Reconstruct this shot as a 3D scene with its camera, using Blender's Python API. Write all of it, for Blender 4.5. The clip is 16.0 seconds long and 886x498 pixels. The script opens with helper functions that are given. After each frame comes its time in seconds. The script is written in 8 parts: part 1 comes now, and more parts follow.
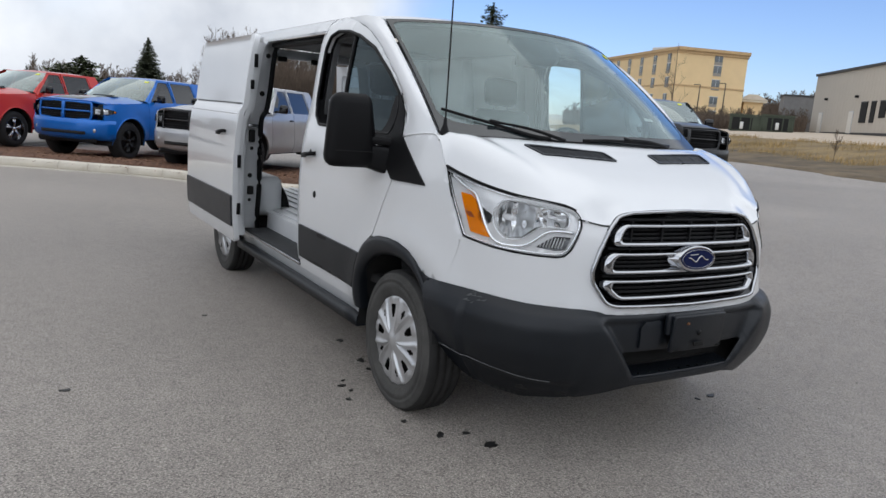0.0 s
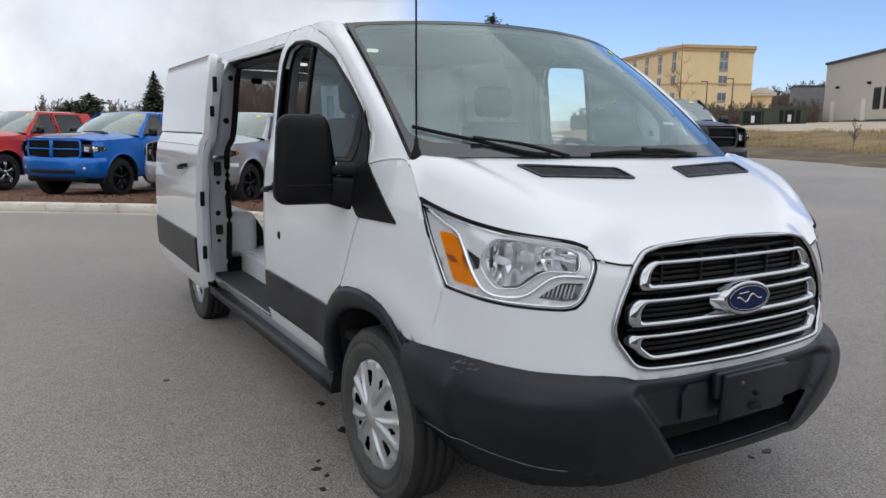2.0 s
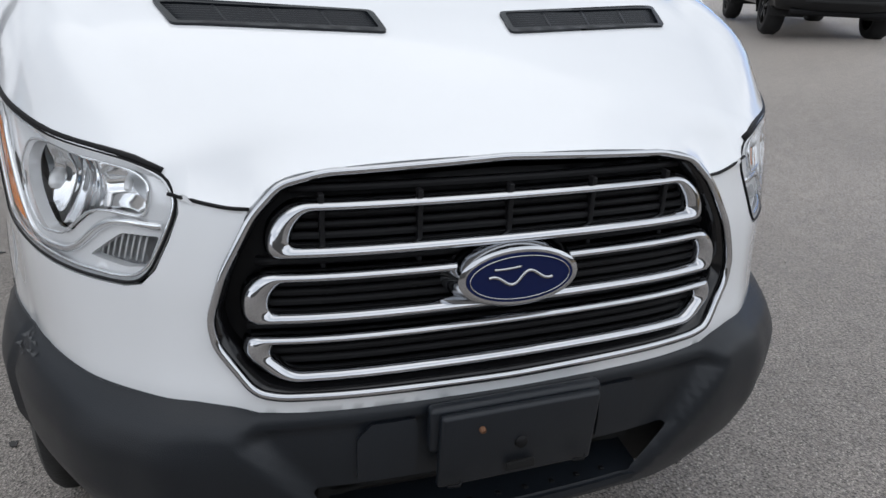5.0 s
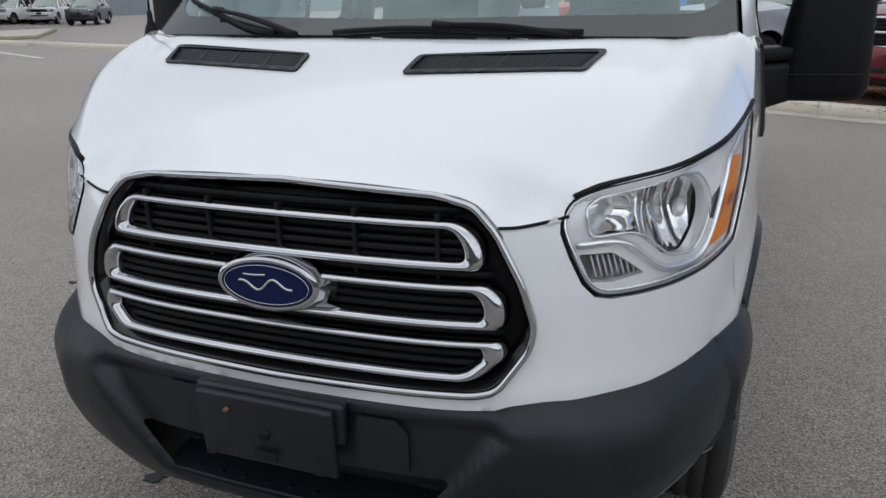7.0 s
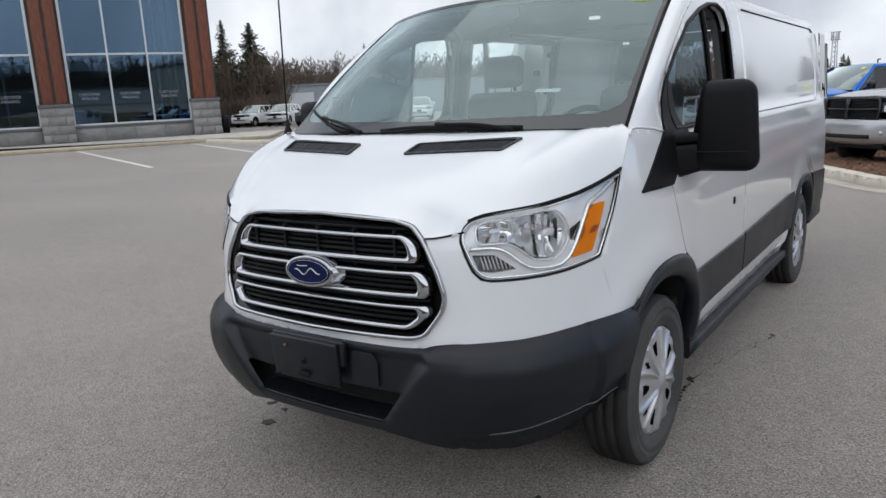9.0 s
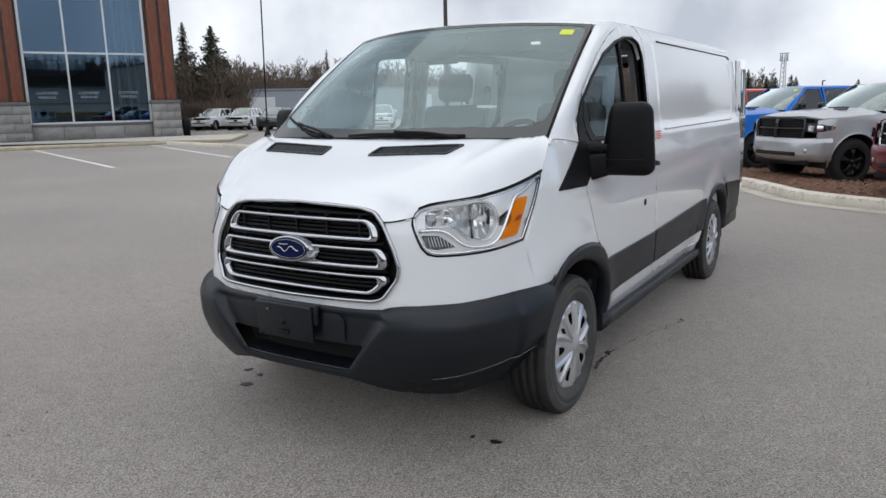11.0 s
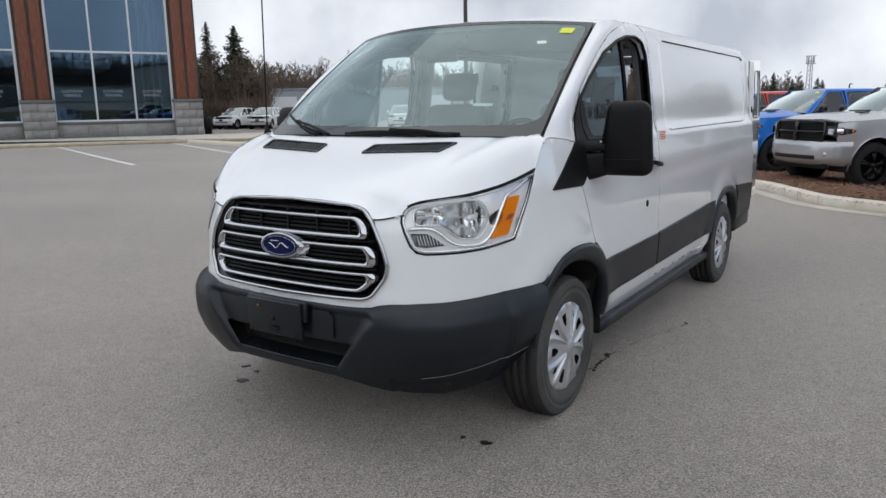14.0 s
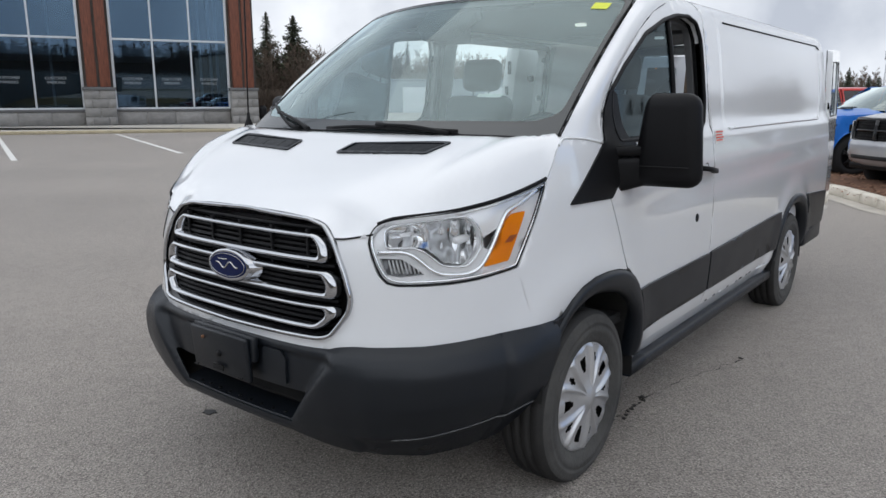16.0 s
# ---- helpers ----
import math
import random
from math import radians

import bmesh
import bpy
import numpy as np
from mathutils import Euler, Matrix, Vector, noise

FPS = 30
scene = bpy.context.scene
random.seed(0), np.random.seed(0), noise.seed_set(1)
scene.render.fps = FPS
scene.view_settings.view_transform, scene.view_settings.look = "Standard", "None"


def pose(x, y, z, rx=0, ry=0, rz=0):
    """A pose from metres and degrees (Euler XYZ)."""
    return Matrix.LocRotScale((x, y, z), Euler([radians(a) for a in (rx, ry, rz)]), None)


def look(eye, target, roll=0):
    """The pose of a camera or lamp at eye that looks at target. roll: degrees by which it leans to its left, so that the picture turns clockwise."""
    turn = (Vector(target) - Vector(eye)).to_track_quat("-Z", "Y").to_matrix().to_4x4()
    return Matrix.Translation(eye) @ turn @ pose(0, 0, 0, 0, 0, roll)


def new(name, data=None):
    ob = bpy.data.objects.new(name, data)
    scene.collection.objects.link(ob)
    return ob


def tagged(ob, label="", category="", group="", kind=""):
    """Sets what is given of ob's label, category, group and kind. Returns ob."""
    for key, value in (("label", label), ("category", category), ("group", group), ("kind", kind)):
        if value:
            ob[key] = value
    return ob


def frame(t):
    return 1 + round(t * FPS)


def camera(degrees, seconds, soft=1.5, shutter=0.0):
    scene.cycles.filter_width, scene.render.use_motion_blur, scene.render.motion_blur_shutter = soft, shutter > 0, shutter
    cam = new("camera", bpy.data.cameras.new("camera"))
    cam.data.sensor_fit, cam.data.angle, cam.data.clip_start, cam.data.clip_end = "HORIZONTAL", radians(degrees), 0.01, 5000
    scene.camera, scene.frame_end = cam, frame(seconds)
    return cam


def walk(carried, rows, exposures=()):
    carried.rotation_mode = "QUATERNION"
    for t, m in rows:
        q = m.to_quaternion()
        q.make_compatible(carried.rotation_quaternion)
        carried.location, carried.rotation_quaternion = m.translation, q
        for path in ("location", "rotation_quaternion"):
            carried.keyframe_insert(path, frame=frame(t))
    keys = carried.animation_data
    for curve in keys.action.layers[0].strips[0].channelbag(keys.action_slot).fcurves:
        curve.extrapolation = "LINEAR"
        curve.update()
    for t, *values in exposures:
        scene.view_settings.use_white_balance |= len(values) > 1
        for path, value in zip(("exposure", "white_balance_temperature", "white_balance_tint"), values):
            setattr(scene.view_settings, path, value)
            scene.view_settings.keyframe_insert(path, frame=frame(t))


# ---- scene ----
cam = camera(62.7, 16.0)
PATH = [
    (0, (-2.724, -2.141, 1.49), (-1.681, -0.471, 1.134), 4.6),
    (0.5, (-2.643, -2.186, 1.482), (-1.573, -0.538, 1.11), 3.6),
    (1, (-2.568, -2.09, 1.487), (-1.535, -0.427, 1.083), 1.6),
    (1.5, (-2.452, -1.802, 1.508), (-1.326, -0.187, 1.157), 2.3),
    (2, (-2.228, -1.597, 1.517), (-1.221, 0.1, 1.195), 0.9),
    (2.5, (-1.943, -1.367, 1.531), (-1.025, 0.367, 1.145), 0.9),
    (3, (-1.787, -1.201, 1.488), (-0.729, 0.415, 0.969), 3.1),
    (3.5, (-1.576, -1.193, 1.471), (-0.476, 0.383, 0.919), 2.0),
    (4, (-1.254, -1.234, 1.509), (-0.44, 0.464, 0.834), 2.2),
    (4.5, (-0.951, -1.138, 1.513), (-0.212, 0.584, 0.815), 2.0),
    (5, (-0.573, -1.102, 1.51), (0.068, 0.634, 0.752), 2.3),
    (5.2, (-0.451, -1.119, 1.511), (0.03, 0.675, 0.77), 1.9),
    (7.5, (1.138, -1.271, 1.529), (0.368, 0.483, 0.952), -1.1),
    (8, (1.408, -1.418, 1.572), (0.531, 0.322, 1.122), -0.6),
    (8.5, (1.764, -1.566, 1.571), (0.721, 0.084, 1.137), -0.5),
    (9, (1.95, -1.852, 1.557), (0.819, -0.253, 1.151), -2.9),
    (9.5, (2.14, -2.097, 1.573), (1.046, -0.464, 1.202), -2.0),
    (11.8, (2.355, -2.403, 1.578), (1.323, -0.736, 1.187), -1.2),
    (12, (2.353, -2.399, 1.573), (1.316, -0.729, 1.204), -0.8),
    (12.5, (2.358, -2.399, 1.57), (1.303, -0.745, 1.18), -0.6),
    (13, (2.374, -2.386, 1.566), (1.316, -0.736, 1.167), -0.9),
    (13.5, (2.405, -2.36, 1.569), (1.346, -0.707, 1.186), -1.1),
    (14, (2.446, -2.299, 1.56), (1.36, -0.664, 1.176), -0.9),
    (14.5, (2.324, -2.123, 1.553), (1.234, -0.483, 1.202), -0.7),
    (15, (2.208, -1.934, 1.563), (1.176, -0.262, 1.19), -0.3),
    (15.5, (2.229, -1.75, 1.555), (1.095, -0.142, 1.196), -0.6),
    (16, (2.272, -1.574, 1.552), (1.066, -0.031, 1.149), -0.1),
]
walk(cam, [(t, look(eye, target, roll)) for t, eye, target, roll in PATH], exposures=[(0.0, 0.10), (1.0, 0.12), (2.0, 0.08), (2.5, -0.05), (3.0, -0.10), (3.5, 0.22), (4.0, 0.28), (4.5, 0.25), (5.0, 0.17), (7.4, -0.06), (8.0, -0.04), (9.5, 0.16), (12.0, 0.15), (14.5, 0.10), (15.0, 0.13), (16.0, 0.16)])

# ---- world, sun and exposure ----
world = bpy.data.worlds.new("sky")
scene.world = world
world.use_nodes = True
wn, wl = world.node_tree.nodes, world.node_tree.links
wn.clear()
w_out = wn.new("ShaderNodeOutputWorld")
w_bg = wn.new("ShaderNodeBackground")
w_sky = wn.new("ShaderNodeTexSky")
w_sky.sky_type = "NISHITA"
w_sky.sun_disc = False
w_sky.sun_elevation = radians(51)
w_sky.sun_rotation = radians(194)
w_sky.air_density, w_sky.dust_density, w_sky.ozone_density = 1.0, 0.6, 1.5
w_co = wn.new("ShaderNodeTexCoord")
w_sep = wn.new("ShaderNodeSeparateXYZ")
wl.new(w_co.outputs["Generated"], w_sep.inputs[0])
# layered cloud: a flat deck seen in perspective, thinning to blue towards the east
w_den = wn.new("ShaderNodeMath"); w_den.operation = "MAXIMUM"; w_den.inputs[1].default_value = 0.16
wl.new(w_sep.outputs["Z"], w_den.inputs[0])
w_div = wn.new("ShaderNodeVectorMath"); w_div.operation = "DIVIDE"
wl.new(w_co.outputs["Generated"], w_div.inputs[0])
wl.new(w_den.outputs[0], w_div.inputs[1])
w_n1 = wn.new("ShaderNodeTexNoise")
w_n1.inputs["Scale"].default_value, w_n1.inputs["Detail"].default_value, w_n1.inputs["Roughness"].default_value = 0.35, 7.0, 0.55
w_n1.inputs["Distortion"].default_value = 0.4
wl.new(w_div.outputs[0], w_n1.inputs["Vector"])
w_dot = wn.new("ShaderNodeVectorMath"); w_dot.operation = "DOT_PRODUCT"
w_dot.inputs[1].default_value = (0.86, 0.50, -0.05)
wl.new(w_co.outputs["Generated"], w_dot.inputs[0])
w_east = wn.new("ShaderNodeMapRange")
w_east.inputs[1].default_value, w_east.inputs[2].default_value = 0.78, 0.97
w_east.inputs[3].default_value, w_east.inputs[4].default_value = 0.42, -0.75
wl.new(w_dot.outputs["Value"], w_east.inputs[0])
w_add = wn.new("ShaderNodeMath"); w_add.operation = "ADD"
wl.new(w_n1.outputs["Fac"], w_add.inputs[0])
wl.new(w_east.outputs[0], w_add.inputs[1])
# the clear strip lies low over the eastern horizon
w_low = wn.new("ShaderNodeMapRange")
w_low.inputs[1].default_value, w_low.inputs[2].default_value = 0.24, 0.50
w_low.inputs[3].default_value, w_low.inputs[4].default_value = 0.0, 1.1
wl.new(w_sep.outputs["Z"], w_low.inputs[0])
w_add2 = wn.new("ShaderNodeMath"); w_add2.operation = "ADD"
wl.new(w_add.outputs[0], w_add2.inputs[0])
wl.new(w_low.outputs[0], w_add2.inputs[1])
w_cov = wn.new("ShaderNodeMapRange"); w_cov.interpolation_type = "SMOOTHSTEP"
w_cov.inputs[1].default_value, w_cov.inputs[2].default_value = 0.38, 0.86
wl.new(w_add2.outputs[0], w_cov.inputs[0])
w_n2 = wn.new("ShaderNodeTexNoise")
w_n2.inputs["Scale"].default_value, w_n2.inputs["Detail"].default_value = 0.8, 6.0
wl.new(w_div.outputs[0], w_n2.inputs["Vector"])
w_cc = wn.new("ShaderNodeValToRGB")
w_cc.color_ramp.elements[0].position, w_cc.color_ramp.elements[0].color = 0.32, (5.0, 5.45, 6.3, 1)
w_cc.color_ramp.elements[1].position, w_cc.color_ramp.elements[1].color = 0.66, (9.3, 9.7, 10.3, 1)
wl.new(w_n2.outputs["Fac"], w_cc.inputs[0])
# an overcast deck is brighter overhead than at the horizon
w_up = wn.new("ShaderNodeMapRange")
w_up.inputs[1].default_value, w_up.inputs[2].default_value = 0.0, 1.0
w_up.inputs[3].default_value, w_up.inputs[4].default_value = 1.14, 0.84
wl.new(w_sep.outputs["Z"], w_up.inputs[0])
w_deck = wn.new("ShaderNodeVectorMath"); w_deck.operation = "SCALE"
wl.new(w_cc.outputs[0], w_deck.inputs[0])
# deck made brighter over its unseen southern half, to light nose and flanks
w_south = wn.new("ShaderNodeMapRange"); w_south.interpolation_type = "SMOOTHSTEP"
w_south.inputs[1].default_value, w_south.inputs[2].default_value = 0.45, -0.15
w_south.inputs[3].default_value, w_south.inputs[4].default_value = 0.86, 1.42
wl.new(w_sep.outputs["Y"], w_south.inputs[0])
w_lit = wn.new("ShaderNodeMath"); w_lit.operation = "MULTIPLY"
wl.new(w_up.outputs[0], w_lit.inputs[0])
wl.new(w_south.outputs[0], w_lit.inputs[1])
wl.new(w_lit.outputs[0], w_deck.inputs["Scale"])
w_mix = wn.new("ShaderNodeMix"); w_mix.data_type = "RGBA"
wl.new(w_cov.outputs[0], w_mix.inputs["Factor"])
w_blue = wn.new("ShaderNodeVectorMath"); w_blue.operation = "MULTIPLY"
w_blue.inputs[1].default_value = (1.0, 1.13, 1.5)
wl.new(w_sky.outputs[0], w_blue.inputs[0])
wl.new(w_blue.outputs[0], w_mix.inputs["A"])
wl.new(w_deck.outputs[0], w_mix.inputs["B"])
wl.new(w_mix.outputs["Result"], w_bg.inputs["Color"])
w_bg.inputs["Strength"].default_value = 0.10
wl.new(w_bg.outputs[0], w_out.inputs[0])

sun = new("sun", bpy.data.lights.new("sun", "SUN"))
sun.data.energy, sun.data.angle, sun.data.color = 0.50, radians(75), (1.0, 0.96, 0.90)
sun.matrix_world = look((0, 0, 30), (0.05 * 20, -0.12 * 20, 30 - 0.98 * 20))


# ---- materials ----
def mat(name, color, rough=0.5, metal=0.0, vary=0.0, scale=8.0, bump=0.0, bscale=60.0, spec=0.5, coat=0.0,
        color2=None, rvary=0.0, island=0.0, orand=0.0, stretch=(1, 1, 1)):
    """A principled surface with broad and fine variation in colour, roughness and relief."""
    m = bpy.data.materials.new(name)
    m.use_nodes = True
    nt = m.node_tree
    n, l = nt.nodes, nt.links
    b = n["Principled BSDF"]
    b.inputs["Base Color"].default_value = (*color, 1)
    b.inputs["Roughness"].default_value = rough
    b.inputs["Metallic"].default_value = metal
    b.inputs["Specular IOR Level"].default_value = spec
    b.inputs["Coat Weight"].default_value = coat
    b.inputs["Coat Roughness"].default_value = 0.04
    co = n.new("ShaderNodeTexCoord")
    mp = n.new("ShaderNodeMapping")
    mp.inputs["Scale"].default_value = stretch
    l.new(co.outputs["Object"], mp.inputs[0])
    if vary or color2 or rvary:
        n1 = n.new("ShaderNodeTexNoise")
        n1.inputs["Scale"].default_value, n1.inputs["Detail"].default_value = scale, 5.0
        n1.inputs["Roughness"].default_value = 0.62
        l.new(mp.outputs[0], n1.inputs["Vector"])
        ramp = n.new("ShaderNodeMapRange")
        ramp.inputs[1].default_value, ramp.inputs[2].default_value = 0.3, 0.7
        l.new(n1.outputs["Fac"], ramp.inputs[0])
        mx = n.new("ShaderNodeMix"); mx.data_type = "RGBA"
        c2 = color2 or tuple(c * (1 - vary) for c in color)
        mx.inputs["A"].default_value = (*color, 1)
        mx.inputs["B"].default_value = (*c2, 1)
        l.new(ramp.outputs[0], mx.inputs["Factor"])
        last = mx.outputs["Result"]
        if island or orand:
            g = n.new("ShaderNodeNewGeometry") if island else n.new("ShaderNodeObjectInfo")
            k = n.new("ShaderNodeMapRange")
            a = island or orand
            k.inputs[3].default_value, k.inputs[4].default_value = 1 - a, 1 + a
            l.new(g.outputs["Random Per Island" if island else "Random"], k.inputs[0])
            hv = n.new("ShaderNodeHueSaturation")
            l.new(k.outputs[0], hv.inputs["Value"])
            l.new(last, hv.inputs["Color"])
            last = hv.outputs[0]
        l.new(last, b.inputs["Base Color"])
        if rvary:
            rr = n.new("ShaderNodeMapRange")
            rr.inputs[3].default_value, rr.inputs[4].default_value = rough - rvary, rough + rvary
            l.new(n1.outputs["Fac"], rr.inputs[0])
            l.new(rr.outputs[0], b.inputs["Roughness"])
    if bump:
        n2 = n.new("ShaderNodeTexNoise")
        n2.inputs["Scale"].default_value, n2.inputs["Detail"].default_value = bscale, 4.0
        l.new(mp.outputs[0], n2.inputs["Vector"])
        bp = n.new("ShaderNodeBump")
        bp.inputs["Strength"].default_value, bp.inputs["Distance"].default_value = bump, 0.01
        l.new(n2.outputs["Fac"], bp.inputs["Height"])
        l.new(bp.outputs[0], b.inputs["Normal"])
    return m


def glass(name, tint, ior=1.45, gloss=1.0, haze=0.0, sheen=(1, 1, 1)):
    """Thin pane: clear or tinted, with a Fresnel sheen and, if asked, a pale haze for reflected cloud."""
    m = bpy.data.materials.new(name)
    m.use_nodes = True
    n, l = m.node_tree.nodes, m.node_tree.links
    n.clear()
    out = n.new("ShaderNodeOutputMaterial")
    tr = n.new("ShaderNodeBsdfTransparent"); tr.inputs[0].default_value = (*tint, 1)
    gl = n.new("ShaderNodeBsdfGlossy"); gl.inputs["Roughness"].default_value = 0.01; gl.inputs["Color"].default_value = (*sheen, 1)
    fr = n.new("ShaderNodeFresnel"); fr.inputs[0].default_value = ior
    mu = n.new("ShaderNodeMath"); mu.operation = "MULTIPLY"; mu.inputs[1].default_value = gloss; mu.use_clamp = True
    l.new(fr.outputs[0], mu.inputs[0])
    mx = n.new("ShaderNodeMixShader")
    l.new(mu.outputs[0], mx.inputs[0])
    first = tr.outputs[0]
    if haze:
        df = n.new("ShaderNodeBsdfDiffuse"); df.inputs[0].default_value = (0.42, 0.55, 0.55, 1)
        mh = n.new("ShaderNodeMixShader"); 
        # streaky pale haze painted in to imitate cloud reflected on the glass
        tc = n.new("ShaderNodeTexCoord"); mp = n.new("ShaderNodeMapping"); mp.inputs["Scale"].default_value = (2.2, 3.0, 7.0); mp.inputs["Rotation"].default_value = (0.2, 0.4, 0.3)
        nz = n.new("ShaderNodeTexNoise"); nz.inputs["Scale"].default_value, nz.inputs["Detail"].default_value, nz.inputs["Distortion"].default_value = 1.6, 5.0, 0.8
        l.new(tc.outputs["Object"], mp.inputs[0]); l.new(mp.outputs[0], nz.inputs["Vector"])
        rg_ = n.new("ShaderNodeMapRange"); rg_.inputs[1].default_value, rg_.inputs[2].default_value = 0.3, 0.7
        rg_.inputs[3].default_value, rg_.inputs[4].default_value = haze * 0.6, haze * 1.5
        l.new(nz.outputs["Fac"], rg_.inputs[0]); l.new(rg_.outputs[0], mh.inputs[0])
        l.new(tr.outputs[0], mh.inputs[1]); l.new(df.outputs[0], mh.inputs[2])
        first = mh.outputs[0]
    l.new(first, mx.inputs[1]); l.new(gl.outputs[0], mx.inputs[2])
    l.new(mx.outputs[0], out.inputs[0])
    return m


WHITE = mat("white_paint", (0.818, 0.834, 0.850), 0.20, 0, 0.04, 1.5, coat=1.0, rvary=0.05)
PLASTIC = mat("grey_plastic", (0.0090, 0.0118, 0.0162), 0.38, 0, 0.18, 4, bump=0.12, bscale=420, rvary=0.06, spec=0.40)
BLACK = mat("black_plastic", (0.009, 0.009, 0.010), 0.45, 0, 0.2, 6, bump=0.08, bscale=300, spec=0.16)
GLOSSBLK = mat("gloss_black", (0.008, 0.008, 0.009), 0.12, 0, 0.2, 6)
FRIT = mat("screen_frit", (0.022, 0.028, 0.030), 0.10, 0, 0.15, 5, spec=0.9)
CHROME = mat("chrome", (0.53, 0.54, 0.56), 0.08, 1.0, 0.06, 14, rvary=0.04)
SATIN = mat("satin_chrome", (0.55, 0.56, 0.58), 0.24, 1.0, 0.08, 14)
SILVER = mat("silver_hubcap", (0.66, 0.67, 0.685), 0.33, 0.75, 0.16, 9, rvary=0.06)
TYRE = mat("tyre_rubber", (0.016, 0.016, 0.016), 0.80, 0, 0.4, 7, color2=(0.032, 0.031, 0.030), bump=0.25, bscale=90)
DARK = mat("dark_steel", (0.02, 0.02, 0.02), 0.6, 0.3, 0.3, 10)
UNDER = mat("underbody", (0.015, 0.015, 0.015), 0.9, 0, 0.3, 6)
SEATC = mat("seat_cloth", (0.07, 0.073, 0.078), 0.9, 0, 0.25, 30, bump=0.2, bscale=250)
TRIMC = mat("cabin_trim", (0.12, 0.122, 0.126), 0.65, 0, 0.2, 12, bump=0.1, bscale=200)
LINER = mat("headliner", (0.17, 0.17, 0.168), 0.9, 0, 0.1, 20, bump=0.1, bscale=200)
INNER = mat("inner_white_paint", (0.70, 0.715, 0.73), 0.35, 0, 0.12, 3, rvary=0.08)
STEPMAT = mat("step_rubber", (0.04, 0.042, 0.045), 0.7, 0, 0.3, 14, bump=0.3, bscale=120)
AMBER = mat("amber_lens", (1.0, 0.29, 0.002), 0.16, 0, 0.10, 40, spec=0.2)
REFLECT = mat("lamp_reflector", (0.93, 0.94, 0.95), 0.07, 1.0, 0.05, 20)
LAMPTRIM = mat("lamp_trim", (0.92, 0.93, 0.94), 0.16, 0.18, 0.06, 20)
LAMPGREY = mat("lamp_grey", (0.17, 0.175, 0.18), 0.25, 0.5, 0.2, 60)
NAVY = mat("badge_blue", (0.006, 0.012, 0.060), 0.18, 0, 0.1, 20, spec=0.2)
YELLOW = mat("sticker_yellow", (0.75, 0.80, 0.08), 0.6, 0, 0.1, 30)
REDPRINT = mat("sticker_red", (0.75, 0.12, 0.08), 0.6, 0, 0.1, 30)
PAPER = mat("paper_white", (0.78, 0.78, 0.76), 0.7, 0, 0.06, 30)
LENS = glass("lamp_lens", (0.97, 0.975, 0.98), 1.45, 0.55)
SCREEN = glass("windscreen", (0.84, 0.97, 0.95), 1.5, 1.75, 0.17, (0.84, 0.98, 0.99))
QUARTER = glass("quarter_glass", (0.22, 0.31, 0.36), 1.5, 0.6, 0.0, (0.8, 0.95, 1.0))
SIDEGLASS = glass("side_glass", (0.70, 0.80, 0.83), 1.5, 1.0)
DOORGLASS = glass("door_glass_dark", (0.13, 0.15, 0.155), 1.5, 1.6)
TRUCKGLASS = glass("truck_glass", (0.30, 0.35, 0.36), 1.5, 3.4, 0.10, (0.90, 1.0, 0.98))


# ---- building helpers ----
def mesh_of(bm, name):
    me = bpy.data.meshes.new(name)
    bm.to_mesh(me)
    bm.free()
    return me


def part(name, bm, material, parent, label=""):
    """One mesh object from a bmesh, under a thing or under a part."""
    me = bm if isinstance(bm, bpy.types.Mesh) else mesh_of(bm, name)
    if not me.materials:
        me.materials.append(material)
    ob = new(name, me)
    ob.parent = parent
    if label:
        ob["label"] = label
    return ob


def thing(name, label, category, m=None, group="", kind=""):
    ob = new(name)
    ob.empty_display_size = 0.2
    if m is not None:
        ob.matrix_world = m
    return tagged(ob, label, category, group, kind)


def solid(name, bm, material, label="", category="", group="", kind="", m=None):
    me = bm if isinstance(bm, bpy.types.Mesh) else mesh_of(bm, name)
    if not me.materials:
        me.materials.append(material)
    ob = new(name, me)
    if m is not None:
        ob.matrix_world = m
    return tagged(ob, label, category, group, kind)


def hermite(xs, ys):
    """A smooth curve through given knots that does not overshoot."""
    xs, ys = np.array(xs, float), np.array(ys, float)
    d = np.diff(ys) / np.diff(xs)
    s = np.empty(len(xs))
    s[0], s[-1] = d[0], d[-1]
    for i in range(1, len(xs) - 1):
        s[i] = 0 if d[i - 1] * d[i] <= 0 else 2 * d[i - 1] * d[i] / (d[i - 1] + d[i])

    def f(x):
        x = min(max(x, xs[0]), xs[-1])
        i = min(max(int(np.searchsorted(xs, x)) - 1, 0), len(xs) - 2)
        h = xs[i + 1] - xs[i]
        t = (x - xs[i]) / h
        return float((1 + 2 * t) * (1 - t) ** 2 * ys[i] + t * (1 - t) ** 2 * h * s[i]
                     + t * t * (3 - 2 * t) * ys[i + 1] + t * t * (t - 1) * h * s[i + 1])
    return f


def smooth(a, b, x):
    t = min(max((x - a) / (b - a), 0.0), 1.0)
    return t * t * (3 - 2 * t)


